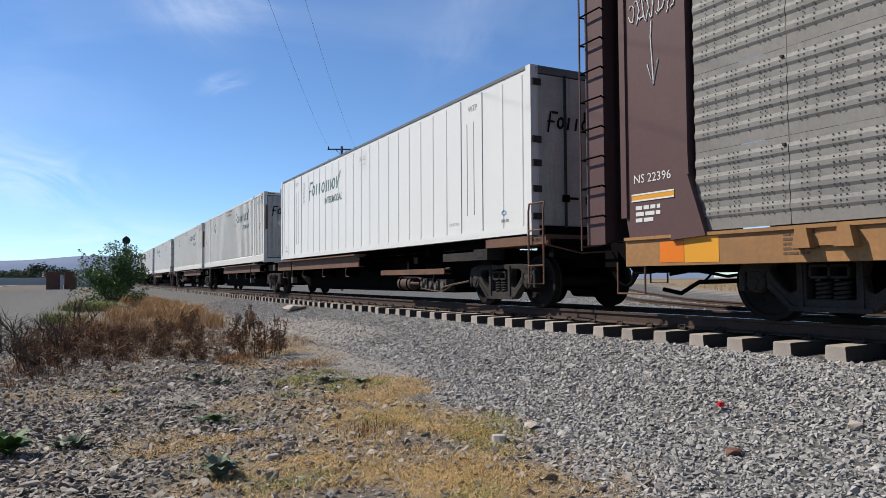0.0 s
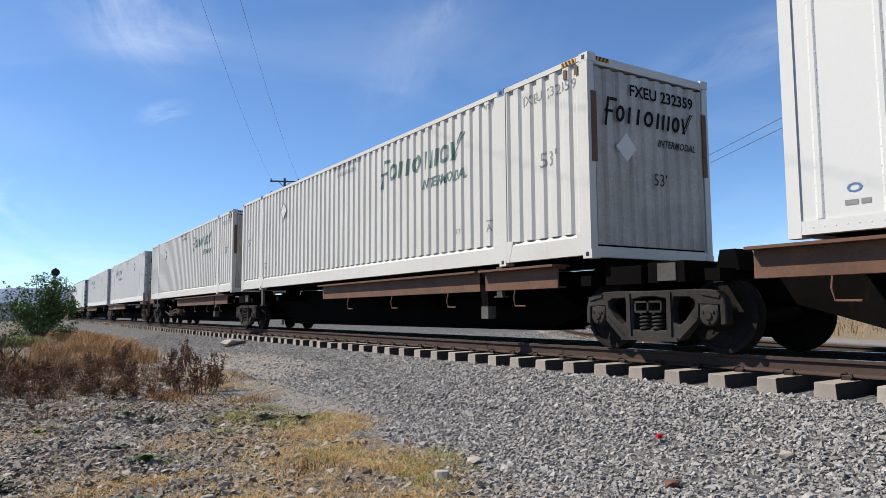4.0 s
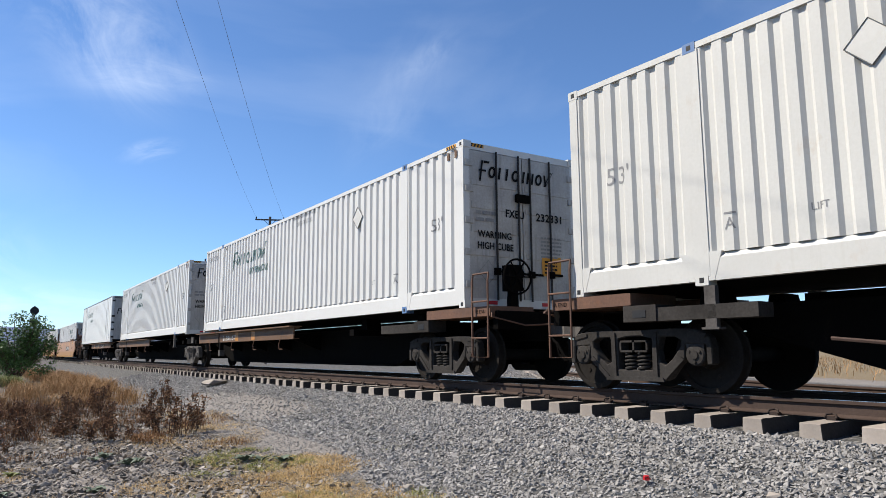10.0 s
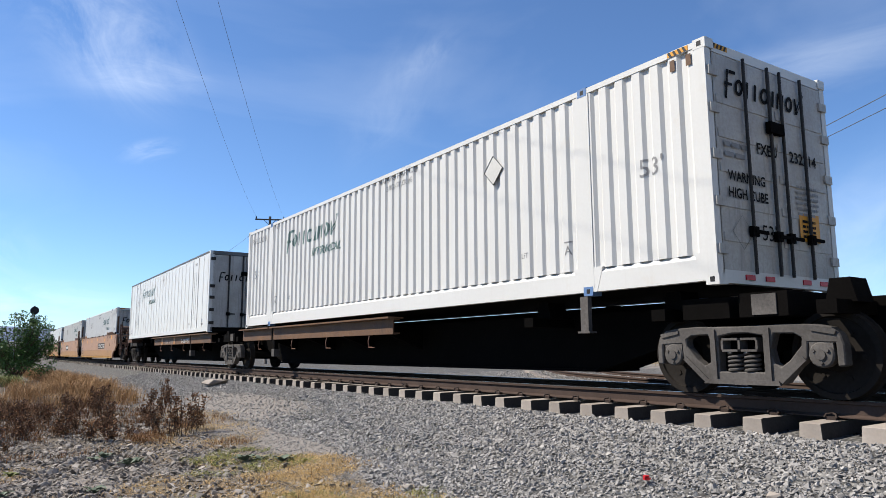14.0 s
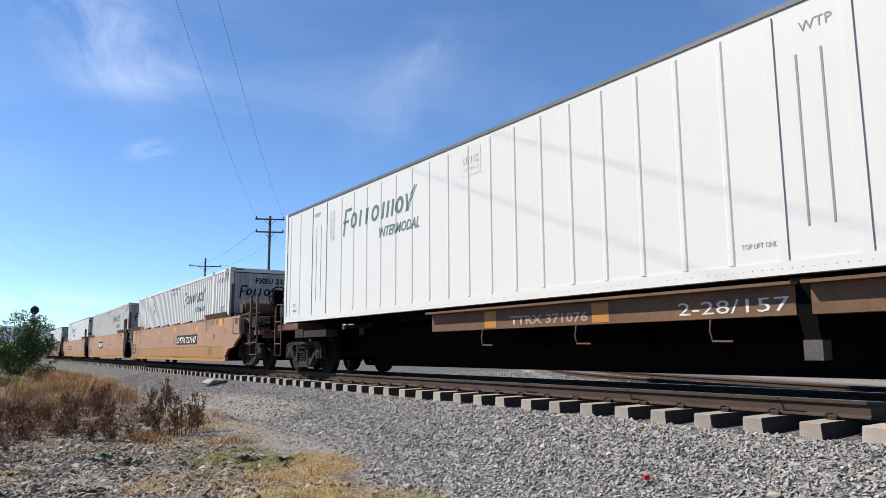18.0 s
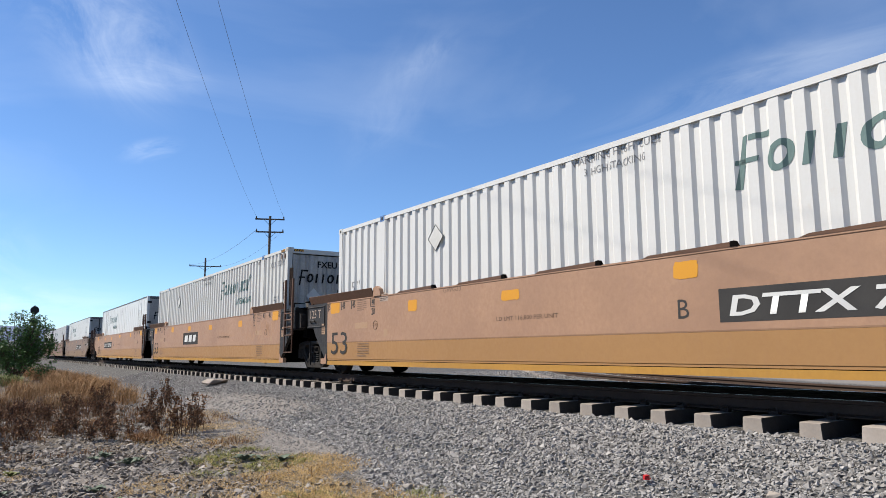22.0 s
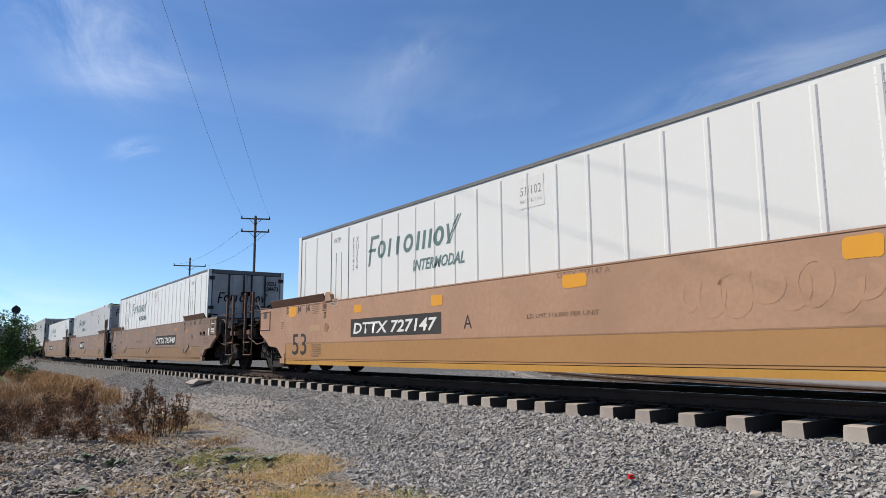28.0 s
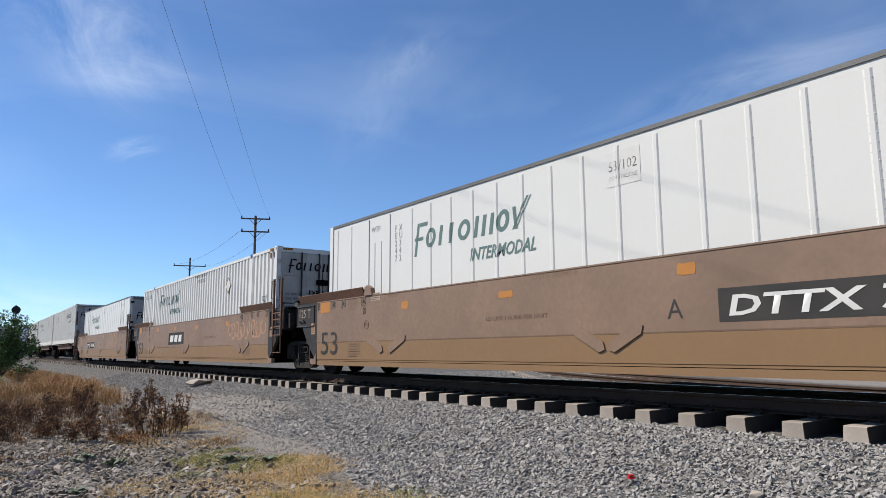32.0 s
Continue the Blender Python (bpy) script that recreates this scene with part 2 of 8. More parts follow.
M_INK = surface("dark_lettering", (0.0329, 0.0314, 0.0307), (0.0731, 0.0694, 0.0658), 0.8, gloss=0.08, amount=0.35, grain=70, bump=0)
M_GREEN = surface("faded_green_lettering", (0.0694, 0.121, 0.113), (0.146, 0.197, 0.186), 0.55, amount=0.45, grain=40, bump=0)
M_INKSOFT = surface("grey_faded_lettering", (0.161, 0.161, 0.165), (0.292, 0.285, 0.278), 0.6, amount=0.5, grain=60, bump=0)
M_STENCIL = surface("white_stencil_paint", (0.57, 0.563, 0.541), (0.402, 0.388, 0.365), 0.55, amount=0.4, grain=60, bump=0)
M_GEAR = surface("greasy_brown_brake_gear", (0.0768, 0.0424, 0.0307), (0.0329, 0.0219, 0.0175), 0.75, gloss=0.3, amount=0.6, grain=30, bump=0.25)
M_HIVIS = surface("bright_orange_reflector", (0.57, 0.146, 0.00731), (0.453, 0.11, 0.0146), 0.45, amount=0.3, grain=40, bump=0.03)
# darker variant of M_FRAME for most bogies, brackets and valves
M_DARKCAST = surface("sooty_cast_steel", (0.0548, 0.049, 0.0446), (0.0117, 0.0106, 0.00986), 0.9, gloss=0.08, amount=0.7, grain=30, bump=0.35, bump_dist=0.006)
M_JET = surface("black_lettering", (0.00876, 0.00876, 0.00952), (0.0219, 0.0212, 0.0205), 0.8, gloss=0.05, amount=0.35, grain=60, bump=0)
M_SMALLPRINT = surface("faint_brown_small_print", (0.124, 0.0768, 0.0548), (0.212, 0.132, 0.0875), 0.6, amount=0.5, grain=60, bump=0)
M_CREAM = surface("cream_stencil_paint", (0.337, 0.256, 0.201), (0.219, 0.165, 0.128), 0.55, amount=0.4, grain=60, bump=0)
M_PALETAN = surface("pale_tan_cover_paint", (0.337, 0.212, 0.124), (0.285, 0.175, 0.106), 0.55, amount=0.4, grain=40, bump=0)
M_TRUNKCOL = surface("dark_brown_lettering", (0.0731, 0.0439, 0.0292), (0.146, 0.0804, 0.0439), 0.6, amount=0.4, grain=60, bump=0)
M_BLUE = surface("blue_corner_casting_paint", (0.102, 0.183, 0.343), (0.0658, 0.11, 0.219), 0.5, amount=0.4, grain=30, bump=0.1)
M_RED = surface("red_plastic_scrap", (0.453, 0.0146, 0.0219), (0.329, 0.0146, 0.0219), 0.4, amount=0.3, grain=30, bump=0.05)
M_MAROON = surface("maroon_end_panel_paint", (0.0859, 0.0453, 0.0424), (0.0599, 0.0321, 0.0307), 0.55, amount=0.5, patch=0.8, grain=20, streak=0.2, streak_col=(0.055, 0.035, 0.035), bump=0.05)
M_GALV = surface("dirty_galvanised_screen", (0.197, 0.186, 0.172), (0.113, 0.106, 0.0969), 0.7, gloss=0.3, metal=0.0, amount=0.6, patch=0.9, grain=18, streak=0.35, streak_col=(0.09, 0.07, 0.06), bump=0.08)
M_DECK = surface("yellow_brown_deck_paint", (0.3, 0.154, 0.0548), (0.139, 0.0731, 0.0365), 0.6, amount=0.6, patch=1.1, grain=20, streak=0.4, streak_col=(0.07, 0.05, 0.04), bump=0.12, rust=0.4)
M_RAILSIDE = surface("rusty_rail_side", (0.07126, 0.04865, 0.03936), (0.03351, 0.02261, 0.01848), 0.85, gloss=0.12, amount=0.6, patch=3, grain=50, bump=0.2)
M_RAILTOP = surface("polished_rail_top", (0.365, 0.358, 0.351), (0.241, 0.234, 0.227), 0.25, metal=0.95, amount=0.3, grain=80, bump=0.04)
M_TIE = surface("grey_concrete_sleeper", (0.33, 0.285, 0.245), (0.20, 0.172, 0.15), 0.88, amount=0.6, patch=3, grain=40, bump=0.35, obj_random=0.16, streak=0.3, streak_col=(0.16, 0.13, 0.11))
# same concrete, colour darkened to hold the shade on the sleepers' sides
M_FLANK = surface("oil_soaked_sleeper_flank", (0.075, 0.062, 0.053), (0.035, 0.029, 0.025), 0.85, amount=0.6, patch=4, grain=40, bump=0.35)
M_CLIP = surface("rusty_rail_clip", (0.0512, 0.0351, 0.0278), (0.0219, 0.0161, 0.0146), 0.8, metal=0.3, amount=0.5, grain=60, bump=0.2)
M_STONE = surface("grey_crushed_stone", (0.2745, 0.2592, 0.2448), (0.18, 0.1692, 0.1602), 0.92, gloss=0.2, amount=0.5, patch=5, grain=60, bump=0.5, island=0.3)
M_FLAKE = surface("pale_shale_chips", (0.255, 0.228, 0.202), (0.132, 0.116, 0.102), 0.92, amount=0.5, patch=5, grain=60, bump=0.4, island=0.5)
M_STRAW = surface("straw_grass", (0.4453, 0.3221, 0.1513), (0.3221, 0.183, 0.06246), 0.8, amount=0.6, patch=0.8, grain=5, bump=0, island=0.35)
M_DRYTAN = surface("tall_dry_grass", (0.3446, 0.2112, 0.09924), (0.2159, 0.1163, 0.0518), 0.85, amount=0.6, patch=0.7, grain=5, bump=0, island=0.35)
M_GRASSGREEN = surface("olive_grass", (0.1598, 0.1807, 0.04422), (0.2357, 0.2184, 0.06435), 0.8, amount=0.6, patch=1.5, grain=6, bump=0, island=0.35)
# ballast far darker than M_STONE: the train's shade is in the colour
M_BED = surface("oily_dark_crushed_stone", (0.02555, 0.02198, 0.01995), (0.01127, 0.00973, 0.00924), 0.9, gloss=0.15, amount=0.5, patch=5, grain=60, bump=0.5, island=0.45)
M_BRUSH = surface("dead_brown_brush", (0.183, 0.0969, 0.0512), (0.0952, 0.0497, 0.0292), 0.9, amount=0.6, patch=2, grain=8, bump=0, island=0.5)
M_RUSSET = surface("russet_dry_weed", (0.205, 0.106, 0.0439), (0.124, 0.0621, 0.0292), 0.9, amount=0.6, patch=2, grain=8, bump=0, island=0.4)
M_TWIG = surface("bare_dark_twig", (0.0875, 0.0585, 0.0402), (0.0439, 0.0307, 0.0241), 0.9, amount=0.5, grain=40, bump=0.2)
M_LEAF = surface("dark_green_leaves", (0.0723, 0.14, 0.034), (0.0382, 0.0765, 0.0187), 0.55, amount=0.6, patch=2, grain=9, bump=0, island=0.5)
M_SAGE = surface("grey_green_leaves", (0.139, 0.172, 0.121), (0.0804, 0.102, 0.0694), 0.7, amount=0.5, patch=6, grain=30, bump=0.1, island=0.3)
M_LIME = surface("bright_green_weed_leaves", (0.146, 0.157, 0.0439), (0.0952, 0.11, 0.0292), 0.7, amount=0.5, patch=4, grain=20, bump=0, island=0.3)
M_POLE = surface("weathered_pole_wood", (0.139, 0.117, 0.0986), (0.0804, 0.0658, 0.0548), 0.85, amount=0.6, grain=20, bump=0.4)
M_WIRE = surface("dull_wire", (0.117, 0.121, 0.124), (0.0731, 0.0731, 0.0768), 0.6, metal=0.4, amount=0.3, bump=0)
M_SIGNAL = surface("black_signal_paint", (0.0161, 0.0161, 0.0175), (0.00876, 0.00876, 0.00952), 0.6, amount=0.3, bump=0.05)
M_CONC = surface("pale_concrete", (0.41, 0.394, 0.365), (0.292, 0.278, 0.256), 0.88, amount=0.5, patch=2, grain=20, bump=0.2)
M_BRICK = surface("red_brown_wall", (0.124, 0.0621, 0.0453), (0.0804, 0.0402, 0.0307), 0.85, amount=0.5, patch=2, grain=20, bump=0.2)
M_ROAD = surface("grey_asphalt_road", (0.102, 0.101, 0.0986), (0.0658, 0.0658, 0.0658), 0.9, amount=0.5, patch=0.3, grain=10, bump=0.2)
M_FARTREE = surface("far_tree_foliage", (0.0329, 0.0512, 0.0219), (0.0183, 0.0292, 0.0132), 0.8, amount=0.5, patch=0.4, grain=2, bump=0, island=0.4)
# the haze over the hills is painted into this blue base colour
M_HILL = surface("hazy_blue_hill", (0.124, 0.157, 0.234), (0.102, 0.135, 0.208), 1.0, amount=0.6, patch=0.01, grain=0.06, bump=0)


def ground_material():
    """Bare grey-brown soil with stone chips; crushed grey stone near the rails; straw-coloured patches."""
    m, nt, b = nodes_of("soil_and_chippings")
    vec = coords(nt)
    att = nt.nodes.new("ShaderNodeAttribute")
    att.attribute_name = "cover"
    sep = nt.nodes.new("ShaderNodeSeparateColor")
    nt.links.new(att.outputs["Color"], sep.inputs["Color"])
    n1 = tex(nt, "ShaderNodeTexNoise", vec, Scale=0.7, Detail=7.0, Roughness=0.62)
    n2 = tex(nt, "ShaderNodeTexNoise", vec, Scale=9.0, Detail=6.0, Roughness=0.7)
    v1 = tex(nt, "ShaderNodeTexVoronoi", vec, Scale=17.0, Randomness=1.0)
    v2 = tex(nt, "ShaderNodeTexVoronoi", vec, Scale=42.0, Randomness=1.0)
    soil = mixed(nt, ranged(nt, n1.outputs["Fac"], 0.35, 0.65), (0.161, 0.129, 0.094), (0.1, 0.0835, 0.0679))
    chip = nt.nodes.new("ShaderNodeSeparateColor")
    nt.links.new(v2.outputs["Color"], chip.inputs["Color"])
    soil = mixed(nt, ranged(nt, chip.outputs["Red"], 0.0, 1.0, 0.0, 0.55), soil, (0.087, 0.08, 0.074))
    soil = mixed(nt, ranged(nt, n2.outputs["Fac"], 0.5, 0.7, 0.0, 0.6), soil, (0.174, 0.146, 0.115))
    st = nt.nodes.new("ShaderNodeSeparateColor")
    nt.links.new(v1.outputs["Color"], st.inputs["Color"])
    stone = mixed(nt, st.outputs["Green"], (0.087, 0.0827, 0.0783), (0.191, 0.183, 0.174))
    stone = mixed(nt, ranged(nt, v1.outputs["Distance"], 0.3, 0.6, 0.0, 0.75), stone, (0.0478, 0.0461, 0.0452))
    straw = mixed(nt, n2.outputs["Fac"], (0.235, 0.174, 0.0957), (0.131, 0.106, 0.0748))
    dust = mixed(nt, n2.outputs["Fac"], (0.222, 0.198, 0.178), (0.157, 0.142, 0.13))
    edge = nt.nodes.new("ShaderNodeMath")
    edge.operation = "ADD"
    nt.links.new(sep.outputs["Green"], edge.inputs[0])
    nt.links.new(ranged(nt, n2.outputs["Fac"], 0.3, 0.7, -0.6, 0.35), edge.inputs[1])
    col = mixed(nt, ranged(nt, sep.outputs["Blue"], 0.25, 0.75), soil, dust)
    col = mixed(nt, ranged(nt, edge.outputs[0], 0.35, 0.75), col, straw)
    col = mixed(nt, ranged(nt, sep.outputs["Red"], 0.3, 0.7), col, stone)
    nt.links.new(col, b.inputs["Base Color"])
    b.inputs["Roughness"].default_value = 0.95
    b.inputs["Specular IOR Level"].default_value = 0.12
    add = nt.nodes.new("ShaderNodeMath")
    add.operation = "ADD"
    nt.links.new(v1.outputs["Distance"], add.inputs[0])
    nt.links.new(n2.outputs["Fac"], add.inputs[1])
    bp = nt.nodes.new("ShaderNodeBump")
    bp.inputs["Strength"].default_value, bp.inputs["Distance"].default_value = 0.9, 0.03
    bp.invert = True
    nt.links.new(add.outputs[0], bp.inputs["Height"])
    nt.links.new(bp.outputs["Normal"], b.inputs["Normal"])
    return m


M_GROUND = ground_material()


# ---------------------------------------------------------------- mesh helpers
def box(bm, x0, x1, y0, y1, z0, z1):
    v = [bm.verts.new((x, y, z)) for x in (x0, x1) for y in (y0, y1) for z in (z0, z1)]
    for q in ((0, 1, 3, 2), (4, 6, 7, 5), (0, 4, 5, 1), (2, 3, 7, 6), (0, 2, 6, 4), (1, 5, 7, 3)):
        bm.faces.new([v[i] for i in q])
    return bm


def tube(bm, pts, r, n=8):
    """A round bar along the points."""
    pts = [Vector(p) for p in pts]
    rings = []
    for i, p in enumerate(pts):
        d = (pts[min(i + 1, len(pts) - 1)] - pts[max(i - 1, 0)]).normalized()
        u = d.orthogonal().normalized() if i == 0 else (u - d * u.dot(d)).normalized()
        w = d.cross(u)
        rings.append([bm.verts.new(p + (u * math.cos(a) + w * math.sin(a)) * r) for a in (2 * math.pi * k / n for k in range(n))])
    for a, b in zip(rings, rings[1:]):
        for k in range(n):
            bm.faces.new((a[k], a[(k + 1) % n], b[(k + 1) % n], b[k]))
    bm.faces.new(rings[0][::-1]), bm.faces.new(rings[-1])
    return bm


def prism(bm, poly, axis, lo, hi):
    """A flat outline drawn out along an axis. poly in the other two axes, in order."""
    def at(p, c):
        return {"x": (c, p[0], p[1]), "y": (p[0], c, p[1]), "z": (p[0], p[1], c)}[axis]
    a = [bm.verts.new(at(p, lo)) for p in poly]
    b = [bm.verts.new(at(p, hi)) for p in poly]
    n = len(poly)
    for i in range(n):
        bm.faces.new((a[i], a[(i + 1) % n], b[(i + 1) % n], b[i]))
    bm.faces.new(a[::-1]), bm.faces.new(b)
    return bm


def lathe(bm, prof, n=24, x0=0.0, y0=0.0, z0=0.0):
    """Rings (x, radius) turned about the x axis."""
    rings = [[bm.verts.new((x0 + x, y0 + r * math.cos(2 * math.pi * k / n), z0 + r * math.sin(2 * math.pi * k / n))) for k in range(n)] for x, r in prof]
    for a, b in zip(rings, rings[1:]):
        for k in range(n):
            bm.faces.new((a[k], a[(k + 1) % n], b[(k + 1) % n], b[k]))
    bm.faces.new(rings[0][::-1]), bm.faces.new(rings[-1])
    return bm


def part(name, bm, material, parent=None, label="", bevel=0.0, smooth=False, at=None):
    """Link a bmesh as ONE mesh object, under a thing or a part if one is given."""
    if bevel:
        bmesh.ops.bevel(bm, geom=[e for e in bm.edges if len(e.link_faces) == 2 and e.calc_face_angle(0) > 0.6], offset=bevel, segments=1, affect="EDGES", clamp_overlap=True)
    bmesh.ops.recalc_face_normals(bm, faces=bm.faces)
    me = bpy.data.meshes.new(name)
    bm.to_mesh(me)
    bm.free()
    me.materials.append(material)
    if smooth:
        me.shade_smooth()
        me.set_sharp_from_angle(angle=radians(38))
    ob = new(name, me)
    if parent:
        ob.parent = parent
    if at is not None:
        ob.matrix_basis = at
    if label:
        ob["label"] = label
    return ob


def again(ob, name, parent=None, at=None, material=None):
    """Another object on the same mesh."""
    o = new(name, ob.data)
    o.parent = parent or ob.parent
    if "label" in ob:
        o["label"] = ob["label"]
    if at is not None:
        o.matrix_basis = at
    if material:
        o.material_slots[0].link = "OBJECT"
        o.material_slots[0].material = material
    return o


def mesh_from(name, verts, faces, material, smooth=False):
    me = bpy.data.meshes.new(name)
    me.from_pydata([tuple(v) for v in verts], [], [tuple(f) for f in faces])
    me.materials.append(material)
    me.update()
    return new(name, me)


FONT_MESHES = {}


def letters(text, size, bold=False, slant=0.0):
    """A flat bmesh of writing, in x and y from 0, 0."""
    key = (text, slant, bold)
    if key not in FONT_MESHES:
        cu = bpy.data.curves.new("letters", "FONT")
        cu.body, cu.size, cu.shear, cu.resolution_u = text, 1.0, slant, 2
        cu.offset = 0.022 if bold else 0.0
        ob = new("letters", cu)
        me = bpy.data.meshes.new_from_object(ob)
        bpy.data.objects.remove(ob)
        FONT_MESHES[key] = me
    bm = bmesh.new()
    bm.from_mesh(FONT_MESHES[key])
    for v in bm.verts:
        v.co *= size
    return bm


def wide(bm):
    xs = [v.co.x for v in bm.verts]
    return min(xs), max(xs)


def fit_width(bm, w):
    lo, hi = wide(bm)
    for v in bm.verts:
        v.co.x = (v.co.x - lo) * w / (hi - lo)
    return bm


def mark_shapes(height, width):
    """Plain strokes and rings that stand in for a maker's word mark."""
    bm = bmesh.new()
    t = 0.15

    def bar(x, y0, y1, w=t, lean=0.16):
        q = [bm.verts.new((x + lean * y0, y0, 0)), bm.verts.new((x + w + lean * y0, y0, 0)), bm.verts.new((x + w + lean * y1, y1, 0)), bm.verts.new((x + lean * y1, y1, 0))]
        bm.faces.new(q)

    def ring(x, r0, r1, y):
        n = 18
        o = [bm.verts.new((x + r0 * math.cos(a) + 0.16 * (y + r1 * math.sin(a)), y + r1 * math.sin(a), 0)) for a in (2 * math.pi * k / n for k in range(n))]
        i = [bm.verts.new((x + (r0 - t) * math.cos(a) + 0.16 * (y + (r1 - t) * math.sin(a)), y + (r1 - t) * math.sin(a), 0)) for a in (2 * math.pi * k / n for k in range(n))]
        for k in range(n):
            bm.faces.new((o[k], o[(k + 1) % n], i[(k + 1) % n], i[k]))
    bar(0.10, -0.25, 1.0, 0.13), bar(0.26, 0.86, 1.0, 0.42), bar(0.02, 0.34, 0.46, 0.5)
    ring(0.95, 0.27, 0.36, 0.36)
    bar(1.42, 0, 0.72), bar(1.97, 0, 0.72)
    ring(2.70, 0.30, 0.36, 0.36)
    bar(3.22, 0, 0.72), bar(3.57, 0, 0.70), bar(3.92, 0, 0.70)
    ring(4.48, 0.27, 0.36, 0.36)
    bar(4.92, 0.0, 0.98, 0.08, 0.62), bar(5.06, 0.0, 0.98, 0.05, 0.62), bar(5.02, 0.0, 0.72, 0.13, -0.10)
    for v in bm.verts:
        v.co.x *= width / 5.75
        v.co.y *= height
    return bm


def strokes(bm, material, parent, label):
    """Each stroke and ring of a word mark as a part of its own."""
    bm.verts.index_update()
    left = set(bm.verts)
    while left:
        todo, seen = [left.pop()], []
        while todo:
            v = todo.pop()
            seen.append(v)
            for e in v.link_edges:
                o = e.other_vert(v)
                if o in left:
                    left.remove(o)
                    todo.append(o)
        mine = set(seen)
        one = bmesh.new()
        made = {v: one.verts.new(v.co) for v in seen}
        for f in bm.faces:
            if f.verts[0] in mine:
                one.faces.new([made[v] for v in f.verts])
        part("mark_stroke", one, material, parent, label)
    bm.free()


def on_side(bm, y_left, z, x=-1.303):
    """Turn flat writing on to the side that faces the camera: it runs from y_left towards smaller y."""
    for v in bm.verts:
        v.co = (x, y_left - v.co.x, z + v.co.y)
    return bm


def on_end(bm, x_left, z, y=-0.005):
    """Turn flat writing on to an end that faces -y: it runs from x_left to the right."""
    for v in bm.verts:
        v.co = (x_left + v.co.x, y, z + v.co.y)
    return bm


def moved(bm, x=0, y=0, z=0):
    for v in bm.verts:
        v.co += Vector((x, y, z))
    return bm


def bars(rows, w, h, gap, seed=0):
    """Unreadable small print: rows of plain bars."""
    rnd = random.Random(seed)
    bm = bmesh.new()
    for r in range(rows):
        x = 0
        y = -r * (h + gap)
        while x < w * (1 if r < rows - 1 else 0.7):
            l = rnd.uniform(1.2, 4.0) * h
            q = [bm.verts.new(c) for c in ((x, y, 0), (min(x + l, w), y, 0), (min(x + l, w), y + h, 0), (x, y + h, 0))]
            bm.faces.new(q)
            x += l + 0.5 * h
    return bm


def sheet(x0, x1, y0, y1):
    bm = bmesh.new()
    bm.faces.new([bm.verts.new(c) for c in ((x0, y0, 0), (x1, y0, 0), (x1, y1, 0), (x0, y1, 0))])
    return bm


# ---------------------------------------------------------------- ground and track
SECOND_Y = (-400.0, -2.0, 1.5, 4.4, 7.4, 9.3, 11.6, 15.1, 20.1, 26.9, 65.6, 100.3, 400.0)
SECOND_OFF = (3.00, 3.05, 3.06, 3.13, 4.04, 4.76, 5.71, 7.48, 11.17, 16.48, 48.07, 75.85, 255.65)      # of the second track from the first
PROFILE = ((-900, -0.97), (-8.43, -0.97), (-6.11, -0.96), (-4.73, -0.92), (-4.17, -0.86), (-3.43, -0.74), (-3.06, -0.62), (-2.13, -0.44), (-1.58, -0.37), (-1.3, -0.35), (-1.15, -0.345), (-0.9, -0.335), (1.15, -0.335),
           (1.4, -0.36), (2.2, -0.44), (900, -0.44))


def ripple(x, y, scale, seed=0.0):
    """Cheap smooth noise for arrays."""
    a = np.sin(x * scale * 1.13 + seed) * np.cos(y * scale * 0.91 + seed * 1.7)
    b = np.sin((x * 0.6 + y) * scale * 2.3 + seed * 2.1) * np.cos((y * 0.7 - x) * scale * 1.9 + seed)
    c = np.sin(x * scale * 5.1 - y * scale * 3.7 + seed) * np.cos(y * scale * 4.3 + x * scale * 2.2)
    return 0.5 * a + 0.32 * b + 0.18 * c


def ground_z(x, y):
    x, y = np.asarray(x, float), np.asarray(y, float)
    o = off_line(x, y)
    z = np.interp(o, [p[0] for p in PROFILE], [p[1] for p in PROFILE])
    d2 = o - np.interp(y, SECOND_Y, SECOND_OFF)       # past the second track
    z = z + np.where(o > 1.5, 0.21 * np.clip(2.1 - np.abs(d2), 0, 1) * np.clip((o - 1.5) / 0.8, 0, 1), 0) - 0.5 * np.clip((d2 - 1.9) / 2.5, 0, 1) + 0.45 * np.clip((d2 - 5) / 5, 0, 1) - 0.9 * np.clip((d2 - 40) / 300, 0, 1)
    rough = np.clip((-o - 4.2) / 1.5, 0, 1)
    z = z + rough * 0.045 * ripple(x, y, 1.3, 0.4) + 0.012 * ripple(x, y, 4.0, 1.1)
    # the bank beside the line: a little higher farther on, then it falls away to the road
    rise = np.clip((y - 12) / 16, 0, 1) * np.clip((-o - 3.4) / 2.0, 0, 1)
    z = z + 0.30 * rise
    edge = 0.4 + 0.085 * (y - 18) - 0.04 * y
    fall = np.clip((edge - x) / 9.0, 0, 1) * np.clip((y - 13) / 12, 0, 1) * np.clip((104 - y) / 40, 0, 1)
    z = z - 2.7 * fall * fall * (3 - 2 * fall)
    return z


def axis_steps(dense_lo, dense_hi, step, far):
    a = list(np.arange(dense_lo, dense_hi + 1e-6, step))
    lo, hi, g = a[0], a[-1], step
    left, right = [], []
    while hi < far:
        g *= 1.22
        hi += g
        right.append(hi)
    g = step
    while lo > -far:
        g *= 1.22
        lo -= g
        left.append(lo)
    return np.array(left[::-1] + a + right)


def patch_at(x, y, spots):
    """How much of each round spot lies at the points: 0 to 1."""
    v = np.zeros_like(x)
    for cx, cy, rx, ry, amt in spots:
        d = ((x - cx) / rx) ** 2 + ((y - cy) / ry) ** 2
        v = np.maximum(v, amt * np.clip(1.35 - d, 0, 1))
    return v


